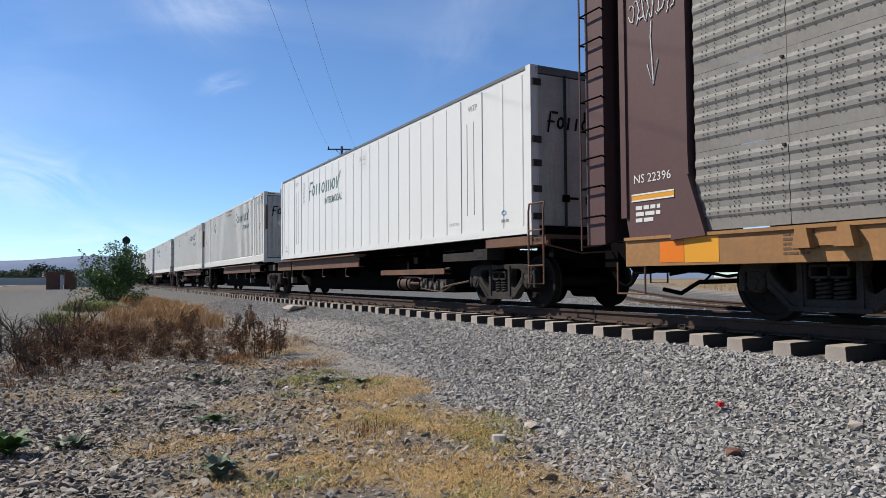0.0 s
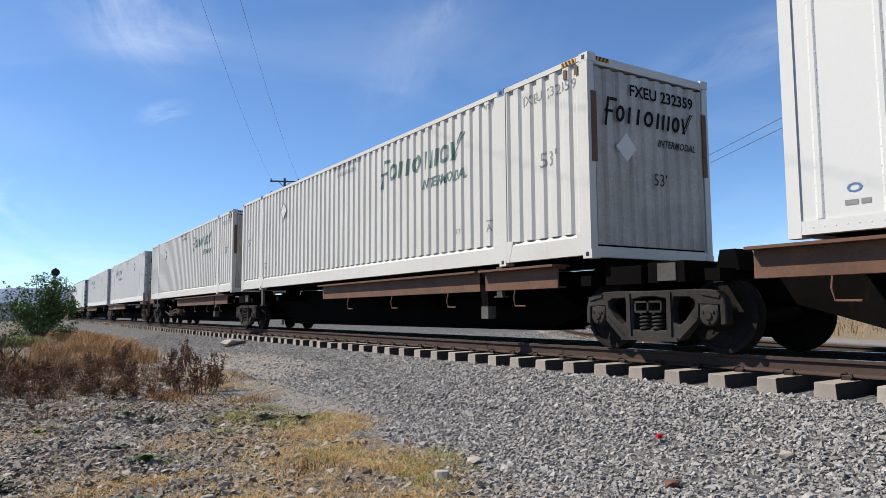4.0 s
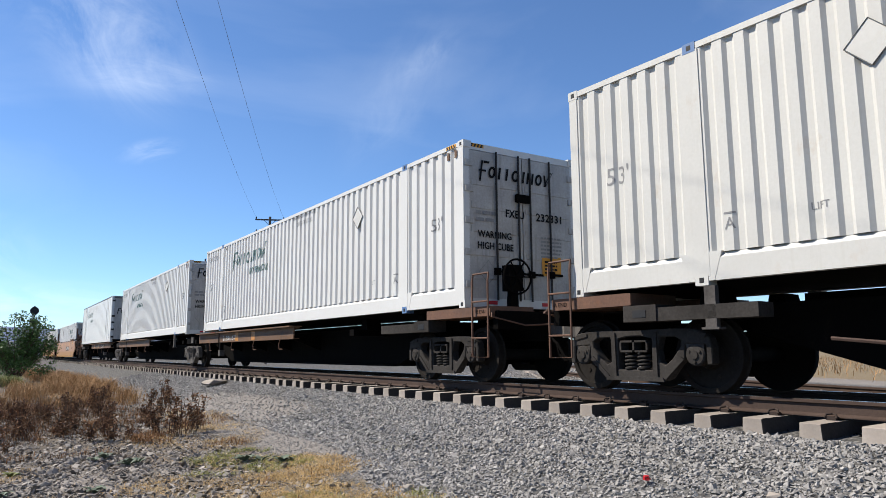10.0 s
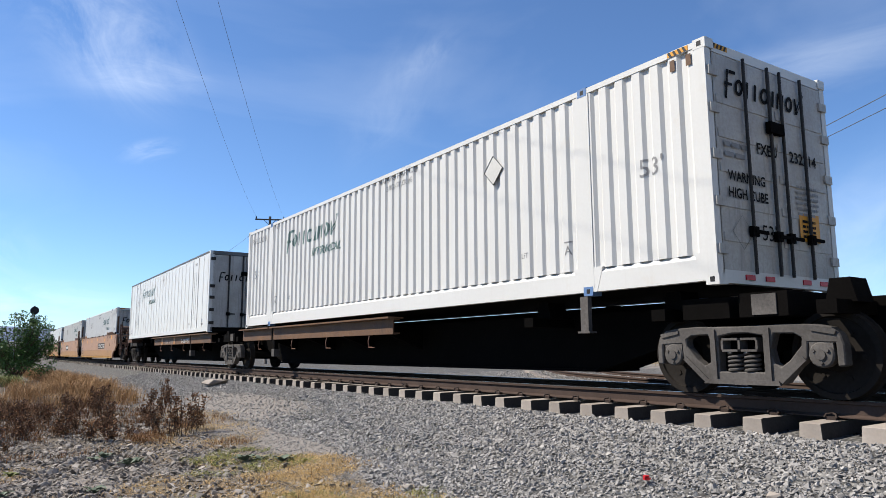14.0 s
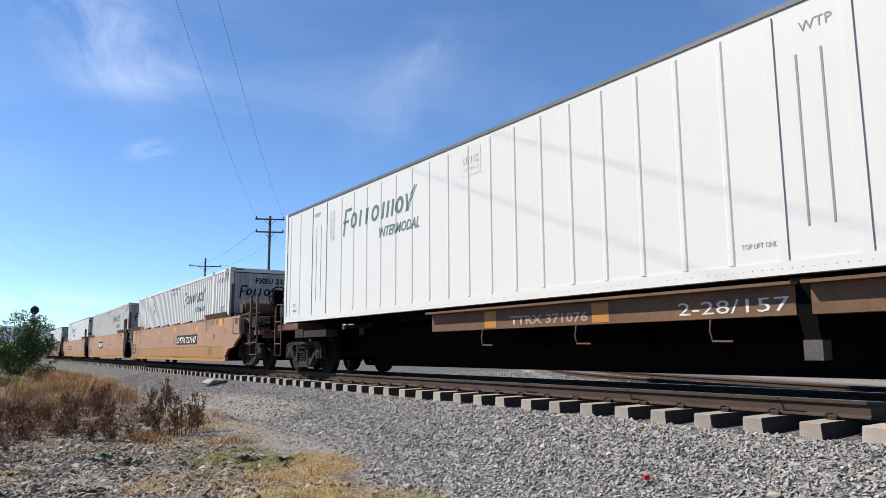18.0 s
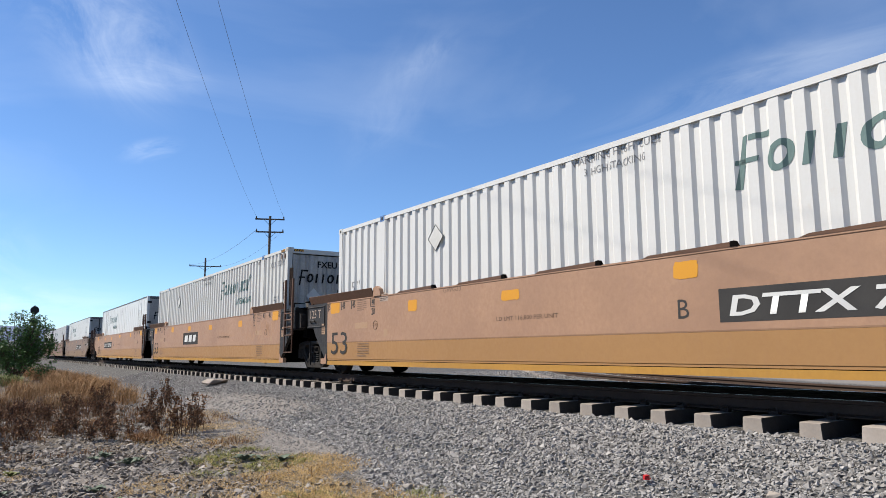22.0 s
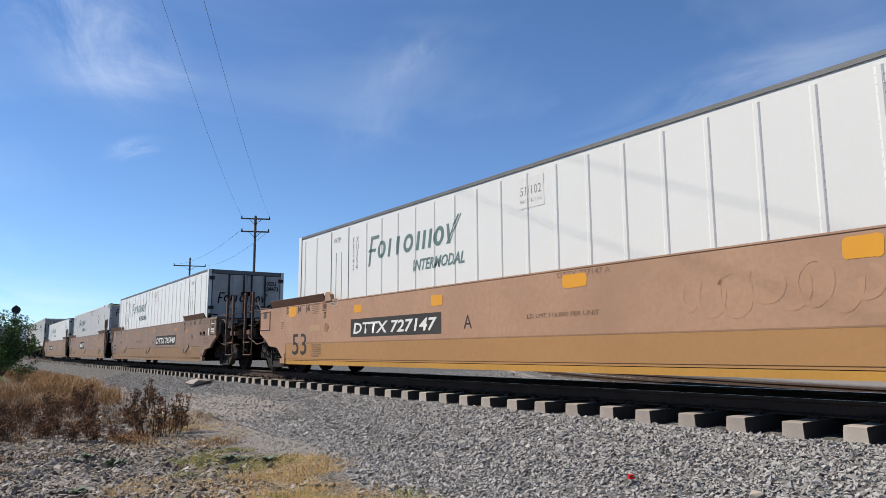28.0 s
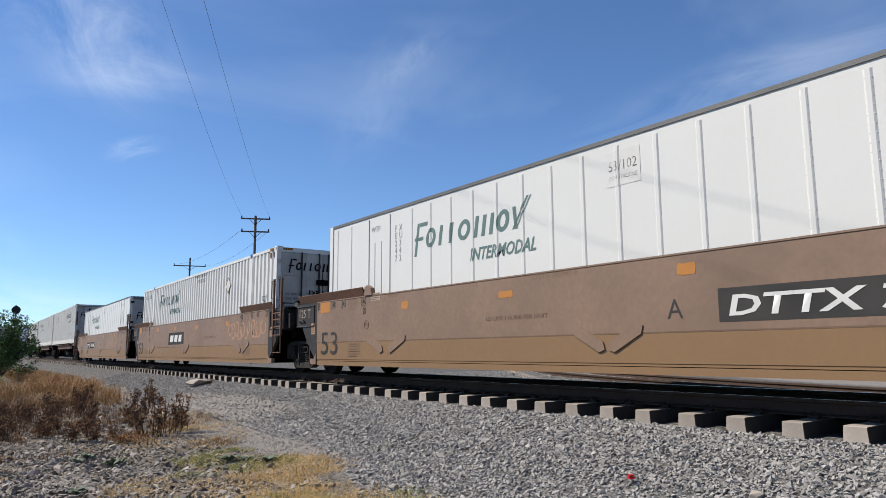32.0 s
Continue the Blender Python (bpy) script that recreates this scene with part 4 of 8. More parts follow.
def bogie(parent, y, cast=None):
    """A two-axle bogie under a car: bolster, two cast sides, coil springs, bearings, brake beams and wheelsets."""
    if not SHARED:
        SHARED.update(wheelset=wheelset_bm(), side=side_frame_bm(), coil=coil_bm(), bearing=bearing_bm())
        bm = bmesh.new()
        box(bm, -0.70, 0.70, -0.20, 0.20, 0.46, 0.74)
        box(bm, -0.96, -0.70, -0.29, 0.29, 0.45, 0.72), box(bm, 0.70, 0.96, -0.29, 0.29, 0.45, 0.72)
        lathe_z = bmesh.ops.create_cone(bm, cap_ends=True, segments=20, radius1=0.2, radius2=0.2, depth=0.14)
        for v in lathe_z["verts"]:
            v.co.z += 0.80
        SHARED["bolster"] = bm
        bm = bmesh.new()
        prism(bm, ((-0.72, 0.0), (0.72, 0.0), (0.0, 0.17)), "z", 0.30, 0.36)
        box(bm, 0.70, 0.78, -0.05, 0.08, 0.26, 0.5), box(bm, -0.78, -0.70, -0.05, 0.08, 0.26, 0.5)
        SHARED["brake"] = bm
        for k, (nm, mt, sm, bv) in {"wheelset": ("wheelset", M_WHEEL, True, 0), "side": ("bogie_side_frame", M_FRAME, False, 0.012), "coil": ("coil_spring", M_FRAME, True, 0), "bearing": ("axle_bearing", M_FRAME, True, 0), "bolster": ("bogie", M_DARK, False, 0.02), "brake": ("brake_beam", M_DARK, False, 0.008)}.items():
            ob = part(nm, SHARED[k], mt, None, "", bv, sm)
            SHARED[k] = ob.data
            bpy.data.objects.remove(ob)

    def sub(nm, key, par, at):
        o = new(nm, SHARED[key])
        o.parent = par
        o.matrix_basis = at
        if cast and key in ("side", "coil", "bearing"):
            o.material_slots[0].link = "OBJECT"
            o.material_slots[0].material = cast
        return o
    b = sub("bogie", "bolster", parent, pose(0, y, 0))
    for sg in (0, 180):
        sub("bogie_side_frame", "side", b, pose(0, 0, 0, 0, 0, sg))["label"] = "dusty grey cast bogie side"
    for x in (-1.02, 1.02):
        for dy in (-0.10, 0.10):
            sub("coil_spring", "coil", b, pose(x, dy, 0))
    for ay, store in ((-AXLE_Y, FRONT_AXLES), (AXLE_Y, REAR_AXLES)):
        store.append(sub("wheelset", "wheelset", b, pose(0, ay, WHEEL_R)))
        for sg, x in ((0, -0.93), (180, 0.93)):
            sub("axle_bearing", "bearing", b, pose(x, ay, WHEEL_R, 0, 0, sg))
        sub("brake_beam", "brake", b, pose(0, ay * 0.40, 0, 0, 0, 0 if ay > 0 else 180))
    return b


def loop_bm(pts, r=0.014):
    return tube(bmesh.new(), pts, r, 6)


def coupler(parent, y, sg):
    """A coupler head on its shank, pointing to sg along y."""
    bm = bmesh.new()
    box(bm, -0.09, 0.09, min(y, y + sg * 0.75), max(y, y + sg * 0.75), 0.78, 0.95)
    prism(bm, [(a, y + sg * b) for a, b in ((-0.13, 0.70), (0.13, 0.70), (0.20, 0.85), (0.19, 1.02), (0.08, 1.0), (0.02, 0.88), (-0.08, 0.90), (-0.16, 1.02), (-0.22, 0.92))], "z", 0.72, 1.0)
    part("coupler", bm, M_FRAME, parent, "dusty cast coupler head", 0.012)
    part("brake_hose", loop_bm([(-0.3, y + sg * a, b) for a, b in ((0.3, 0.75), (0.5, 0.62), (0.66, 0.42), (0.82, 0.36), (0.95, 0.45), (1.0, 0.62))], 0.026), M_DARK, parent)


def ladder(parent, y, lo, hi, x=-1.33, width=0.42, rungs=3, material=None, top_loop=True):
    """Two uprights with rungs standing out from the side of a car."""
    mt = material or M_RUST
    for dy in (0, width):
        part("ladder_upright", loop_bm([(x, y + dy, lo), (x, y + dy, hi)], 0.016), mt, parent)
    for k in range(rungs):
        z = lo + (hi - lo) * k / max(rungs - 1, 1)
        part("ladder_rung", loop_bm([(x, y, z), (x - 0.03, y, z), (x - 0.03, y + width, z), (x, y + width, z)], 0.014), mt, parent)


# ---------------------------------------------------------------- containers
LEN53, HIGH, HALF, POST = 16.154, 2.896, 1.295, 1.98
CORR, DEEP = 0.278, 0.036


def wave(y0, y1):
    """Breakpoints (y, depth) of the corrugated sheet between y0 and y1: outer flats, slanted webs and inner flats."""
    n = max(1, round((y1 - y0) / CORR))
    p = (y1 - y0) / n
    out = []
    for k in range(n):
        a = y0 + k * p
        out += [(a, 0.0), (a + 0.30 * p, 0.0), (a + 0.46 * p, DEEP), (a + 0.72 * p, DEEP), (a + 0.88 * p, 0.0)]
    return out + [(y1, 0.0)]


def corrugated_bm(y0, y1, z0, z1, face=-1):
    bm = bmesh.new()
    cols = [[bm.verts.new((face * (HALF - 0.006 - d), y, z)) for z in (z0, z1)] for y, d in wave(y0, y1)]
    back = [[bm.verts.new((face * (HALF - 0.055), y, z)) for z in (z0, z1)] for y in (y0, y1)]
    for a, b in zip(cols, cols[1:]):
        bm.faces.new((a[0], b[0], b[1], a[1]))
    bm.faces.new((back[0][0], back[1][0], back[1][1], back[0][1]))
    return bm


def press_on(bm, y0, y1):
    """Lay writing on the corrugated sheet: cut it at the folds and push it in."""
    ws = wave(y0, y1)
    ys = [v.co.y for v in bm.verts]
    lo, hi = min(ys), max(ys)
    for y, _ in ws:
        if lo < y < hi:
            bmesh.ops.bisect_plane(bm, geom=bm.verts[:] + bm.edges[:] + bm.faces[:], plane_co=(0, y, 0), plane_no=(0, 1, 0))
    fy, fd = [w[0] for w in ws], [w[1] for w in ws]
    for v in bm.verts:
        v.co.x = -(HALF - 0.006 - float(np.interp(v.co.y, fy, fd))) - 0.004
    return bm


SHEET_POSTS = [0.29, 0.92] + [3.08 + 0.6115 * k for k in range(17)] + [15.23, 15.86]


def press_posts(bm):
    """Lay writing over the flat sheets and their raised posts."""
    ws = sorted((y + d, h) for y in SHEET_POSTS for d, h in ((-0.046, 1.283), (-0.022, 1.2965), (0.022, 1.2965), (0.046, 1.283)))
    ys = [v.co.y for v in bm.verts]
    lo, hi = min(ys), max(ys)
    for y, _ in ws:
        if lo < y < hi:
            bmesh.ops.bisect_plane(bm, geom=bm.verts[:] + bm.edges[:] + bm.faces[:], plane_co=(0, y, 0), plane_no=(0, 1, 0))
    fy, fh = [w[0] for w in ws], [w[1] for w in ws]
    for v in bm.verts:
        v.co.x = -float(np.interp(v.co.y, fy, fh)) - 0.004
    return bm


MESHES = {}


def kept(key, maker, material, bevel=0.0, smooth=False):
    """A mesh that is built once and shared."""
    if key not in MESHES:
        ob = part(key, maker(), material, None, "", bevel, smooth)
        MESHES[key] = ob.data
        bpy.data.objects.remove(ob)
    return MESHES[key]


def put(name, key, maker, material, parent, at=None, label="", bevel=0.0, smooth=False):
    o = new(name, kept(key, maker, material, bevel, smooth))
    o.parent = parent
    if at is not None:
        o.matrix_basis = at
    if label:
        o["label"] = label
    return o


def bx(*a):
    return lambda: box(bmesh.new(), *a)


def door_end(c, mat_key, number, hinges):
    """The door end of a container, at y = 0 and facing -y: two leaves, four locking bars, handles and hinges."""
    for sg in (-1, 1):
        def leaf():
            bm = bmesh.new()
            x0, x1 = (-1.19, -0.01) if sg < 0 else (0.01, 1.19)
            box(bm, x0, x1, 0.0, 0.05, 0.17, 2.74)
            for z in (0.55, 0.95, 1.36, 1.77, 2.18) if mat_key == "k" else ():
                box(bm, x0 + 0.05, x1 - 0.05, -0.012, 0.0, z - 0.05, z + 0.05)
            return bm
        put("door_leaf", f"leaf{mat_key}{sg}", leaf, M_DOOR, c, label="grimy white steel door leaf")
    for x in (-0.62, -0.12, 0.15, 0.62):
        put("locking_bar", f"lockbar{mat_key}", lambda: loop_bm([(0, -0.045, 0.14), (0, -0.045, 2.76)], 0.021 if mat_key == "k" else 0.028), M_WELLEND, c, pose(x, 0, 0))
        put("bar_handle", f"lockhandle{mat_key}", lambda: box(box(bmesh.new(), -0.02, 0.24, -0.085, -0.06, 0.62, 0.66), -0.06, 0.06, -0.075, -0.02, 0.58, 0.70), M_DARK, c, pose(x, 0, 0 if abs(x) > 0.3 else -0.02))
    for sg in (-1, 1):
        for z in hinges:
            put("door_hinge", f"hinge{mat_key}", bx(-0.085, 0.085, -0.03, 0.02, -0.055, 0.055), M_DOOR if mat_key == "k" else M_WELLEND, c, pose(sg * 1.19, 0, z), bevel=0.01)
    put("lock_box", f"lockbox{mat_key}", bx(-0.24, 0.06, -0.09, -0.02, -0.07, 0.07), M_DARK, c, pose(0.05, 0, 1.98 if mat_key == "k" else 2.10), bevel=0.01)
    # writing
    strokes(on_end(fit_width(mark_shapes(0.30, 1.72), 1.72), -0.98, 2.28 if mat_key == "k" else 1.83, -0.018), M_JET, c, "black word mark on the doors")
    if mat_key == "k":
        part("lettering", on_end(fit_width(letters("FXEU", 0.2, True), 0.42), -0.40, 1.62, -0.018), M_JET, c)
        if number:
            part("lettering", on_end(fit_width(letters(number, 0.2, True), 0.62), 0.30, 1.62, -0.018), M_JET, c)
        part("lettering", on_end(fit_width(letters("WARNING", 0.17, True), 0.74), -1.02, 1.22, -0.018), M_JET, c)
        part("lettering", on_end(fit_width(letters("HIGH CUBE", 0.17, True), 0.78), -1.02, 1.02, -0.018), M_JET, c)
        part("lettering", on_end(letters("53'", 0.27), -0.42, 0.56, -0.018), M_JET, c)
        part("lettering", on_end(bars(2, 0.45, 0.06, 0.06, 3), -1.05, 1.62, -0.018), M_INKSOFT, c)
        part("lettering", on_end(bars(6, 0.5, 0.035, 0.035, 4), 0.4, 1.30, -0.018), M_INKSOFT, c)
        part("warning_sticker", on_end(sheet(0, 0.46, 0, 0.36), 0.42, 0.62, -0.016), M_YELLOW, c, "yellow warning sticker")
        part("lettering", on_end(bars(4, 0.3, 0.035, 0.03, 6), 0.48, 0.86, -0.021), M_JET, c)
        part("placard_frame", on_end(tube(bmesh.new(), [(-0.2, 0, 0), (0, 0.2, 0), (0.2, 0, 0), (0, -0.2, 0), (-0.2, 0, 0)], 0.006, 4), -0.80, 0.62, -0.02), M_INKSOFT, c, "thin diamond placard frame")
        for x in (-0.7, -0.3, 0.5, 0.9):
            put("reflector", "reflector", bx(-0.09, 0.09, -0.012, 0.0, 0.07, 0.13), M_RED, c, pose(x, -0.002, 0))
    else:
        part("lettering", on_end(fit_width(letters("INTERMODAL", 0.15, True, 0.3), 0.78), 0.20, 1.60, -0.018), M_JET, c)
        part("lettering", on_end(fit_width(letters("FXEU", 0.2, True), 0.40), 0.62, 2.42, -0.018), M_JET, c)
        part("lettering", on_end(fit_width(letters(number, 0.2, True), 0.50), 0.60, 2.24, -0.018), M_JET, c)
        part("lettering", on_end(bars(8, 0.4, 0.035, 0.03, 8), 0.72, 1.30, -0.018), M_INKSOFT, c)


def nose_end(c, number):
    """The closed end at y = 0: a corrugated sheet with writing."""
    def sheet_bm():
        bm = bmesh.new()
        n, w = 9, 2.30
        p = w / n
        prev = None
        for k in range(n):
            a = -w / 2 + k * p
            for x, d in ((a, 0.012), (a + 0.3 * p, 0.012), (a + 0.45 * p, 0.05), (a + 0.75 * p, 0.05), (a + 0.9 * p, 0.012)) + (((w / 2, 0.012),) if k == n - 1 else ()):
                q = [bm.verts.new((x, d, z)) for z in (0.20, 2.72)]
                if prev:
                    bm.faces.new((prev[0], q[0], q[1], prev[1]))
                prev = q
        return bm
    put("end_panel", "nose_sheet", sheet_bm, M_DOOR, c, label="grimy corrugated end panel")
    part("lettering", on_end(fit_width(letters("FXEU " + number, 0.24, True), 1.40), -0.45, 2.40, 0.004), M_JET, c)
    strokes(on_end(mark_shapes(0.34, 1.95), -1.0, 1.98, 0.004), M_JET, c, "black word mark on the end panel")
    part("lettering", on_end(fit_width(letters("INTERMODAL", 0.15, True, 0.3), 0.85), 0.12, 1.72, 0.004), M_INK, c)
    part("lettering", on_end(letters("53'", 0.26), 0.0, 1.12, 0.004), M_INK, c)
    part("placard_holder", on_end(moved(sheet(-0.15, 0.15, -0.15, 0.15), 0, 0, 0), 0, 0, 0.002), M_WHITE, c, "white diamond placard holder", at=pose(-0.55, 0, 1.62, 0, 45, 0))
    for sg in (-1, 1):
        put("hazard_stripe", "hazard", bx(-0.05, 0.05, -0.008, 0.006, 1.35, 2.35), M_OCHRE, c, pose(sg * 1.19, -0.003, 0), "worn yellow corner stripe")


def corrugated_container(number, nose=True, paint=None, warn=True):
    """A 53 foot box of corrugated steel with posts at the 40 foot points; y runs from the end that leads."""
    paint = paint or M_WHITE
    pk = paint.name
    c = thing("shipping_container", "long white corrugated container, " + ("closed end, " if nose else "grimy doors, ") + ("on a spine car" if warn else "in a well car"), "container", "containers on the train")
    bays = ((0.14, POST - 0.11), (POST + 0.11, LEN53 - POST - 0.11), (LEN53 - POST + 0.11, LEN53 - 0.14))
    for i, (a, b) in enumerate(bays):
        for face in (-1, 1):
            put("corrugated_panel", f"corr{pk}{i}{face}", lambda: corrugated_bm(a, b, 0.36, 2.82, face), paint, c)
            put("bottom_rail", f"brail{pk}{i}{face}", lambda: prism(bmesh.new(), [(face * u, z) for u, z in ((1.19, 0.05), (1.295, 0.05), (1.295, 0.30), (1.235, 0.375), (1.19, 0.375))], "y", a + 0.06, b - 0.06), paint, c)
            put("rail_gusset", f"gus{pk}{i}{face}", lambda: prism(prism(bmesh.new(), [(a - 0.02, 0.05), (a + 0.05, 0.05), (a + 0.16, 0.375), (a - 0.02, 0.375)][::1], "x", face * 1.19, face * 1.298), [(b + 0.02, 0.05), (b - 0.05, 0.05), (b - 0.16, 0.375), (b + 0.02, 0.375)], "x", face * 1.19, face * 1.298), paint, c)
    for face in (-1, 1):
        for i, y in enumerate((0.07, POST, LEN53 - POST, LEN53 - 0.07)):
            w = 0.07 if i in (0, 3) else 0.11
            put("corner_post" if i in (0, 3) else "lifting_post", f"post{pk}{i}{face}", lambda: box(bmesh.new(), min(face * 1.17, face * 1.30), max(face * 1.17, face * 1.30), y - w, y + w, 0.10, 2.80), paint, c, bevel=0.012)
            for z, key in ((0.0, "lo"), (2.775, "hi")):
                mt = M_BLUE if i in (1, 2) and key == "hi" else (M_BLUE if i in (1, 2) and not nose else paint)
                put("corner_casting", f"cast{mt.name}{i}{face}{key}", lambda: box(bmesh.new(), min(face * 1.14, face * 1.302), max(face * 1.14, face * 1.302), y - 0.085, y + 0.085, z, z + 0.121), mt, c, bevel=0.012)
                put("casting_hole", f"hole{i}{face}{key}", lambda: box(bmesh.new(), min(face * 1.29, face * 1.304), max(face * 1.29, face * 1.304), y - 0.03, y + 0.03, z + 0.03, z + 0.09), M_SIGNAL, c)
        put("top_rail", f"trail{pk}{face}", lambda: box(bmesh.new(), min(face * 1.22, face * 1.297), max(face * 1.22, face * 1.297), 0.06, LEN53 - 0.06, 2.805, 2.88), paint, c, bevel=0.01)
    put("roof", f"roof{pk}", bx(-1.22, 1.22, 0.05, LEN53 - 0.05, 2.84, 2.87), paint, c)
    put("floor_frame", "floor53", bx(-1.19, 1.19, 0.05, LEN53 - 0.05, 0.06, 0.20), M_DARK, c)
    put("end_sill", f"esill{pk}", bx(-1.2, 1.2, 0.0, 0.12, 0.02, 0.17), paint, c, bevel=0.01)
    put("end_header", f"ehead{pk}", bx(-1.2, 1.2, 0.0, 0.12, 2.75, 2.87), paint, c, bevel=0.01)
    put("rear_panel", f"rear{pk}", bx(-1.2, 1.2, LEN53 - 0.08, LEN53 - 0.02, 0.02, 2.86), paint, c)
    (nose_end(c, number) if nose else door_end(c, "k", number, (0.4, 0.95, 1.5, 2.05, 2.5)))
    # writing on the side
    main = (POST + 0.11, LEN53 - POST - 0.11)
    left = 6.27 if nose else 13.05
    strokes(press_on(on_side(mark_shapes(0.47, 3.22), left, 2.0), *main), M_GREEN, c, "faded green word mark on the side")
    part("lettering", press_on(on_side(fit_width(letters("INTERMODAL", 0.26, True, 0.3), 1.58), left - 1.72, 1.63), *main), M_GREEN, c)
    for y, z, txt, w in ((8.75 if nose else 7.9, 2.70, "WARNING HIGH CUBE", 1.55), (8.5 if nose else 7.6, 2.52, "3 HIGH STACKING", 1.05)):
        part("lettering", press_on(on_side(fit_width(letters(txt, 0.15), w), y, z), *main), M_INKSOFT, c)
    part("lettering", press_on(on_side(letters("WTP", 0.13), 2.50 if nose else 13.85, 2.66), *main), M_INKSOFT, c)
    for y in (2.42, 13.85):
        part("lettering", press_on(on_side(letters("A", 0.19), y, 0.60), *main), M_INKSOFT, c)
        part("lettering", press_on(moved(on_side(sheet(0, 0.13, 0, 0.02), y, 0.77)), *main), M_INKSOFT, c)
    for y in (3.4, 12.9):
        part("lettering", press_on(on_side(letters("LIFT", 0.11), y, 0.66), *main), M_INKSOFT, c)
    part("lettering", press_on(on_side(letters("53'", 0.33), 1.05, 1.42), *bays[0]), M_INKSOFT, c)
    part("lettering", press_on(on_side(letters("53'", 0.33), LEN53 - 0.62, 1.42), *bays[2]), M_INKSOFT, c)
    if number:
        part("lettering", press_on(on_side(fit_width(letters("FXEU " + number, 0.22), 1.18), 1.45 if nose else LEN53 - 0.35, 2.46), *(bays[0] if nose else bays[2])), M_INKSOFT, c)
    part("placard_holder", on_side(sheet(-0.17, 0.17, -0.17, 0.17), 0, 0, 0), M_GREYWHITE, c, "off-white diamond placard holder", at=pose(-1.303, 12.2 if nose else 4.0, 2.17, 45, 0, 0))
    part("placard_frame", loop_bm([(0, u, v) for u, v in ((-0.17, -0.17), (0.17, -0.17), (0.17, 0.17), (-0.17, 0.17), (-0.17, -0.17))], 0.007), M_ALU, c, "thin grey metal frame", at=pose(-1.305, 12.2 if nose else 4.0, 2.17, 45, 0, 0))
    put("hazard_strip", "hazstrip", bx(-1.3005, -1.297, -0.15, 0.15, 2.812, 2.872), M_YELLOW, c, pose(0, 0.37, 0), "yellow and black striped corner strip")
    put("hazard_strip", "hazstrip_end", bx(-0.3, 0.0, -0.004, 0.0, 2.80, 2.86), M_YELLOW, c, pose(-0.86, 0, 0), "yellow and black striped corner strip")
    for k in range(4):
        put("hazard_bar", "hazbar", lambda: prism(bmesh.new(), [(-0.03, 2.812), (0.005, 2.812), (0.035, 2.872), (0.0, 2.872)], "x", -1.3025, -1.3005), M_SIGNAL, c, pose(0, 0.27 + 0.07 * k, 0))
        put("hazard_bar", "hazbar_end", lambda: prism(bmesh.new(), [(-0.03, 2.80), (0.005, 2.80), (0.035, 2.86), (0.0, 2.86)], "y", -0.006, -0.004), M_SIGNAL, c, pose(-1.12 + 0.07 * k, 0, 0))
    for y in (0.45, 0.22):
        put("hazard_tag", "haztag", bx(-1.304, -1.300, -0.035, 0.035, 2.62, 2.76), M_OCHRE, c, pose(0, y, 0), "worn yellow height tag")
    return c


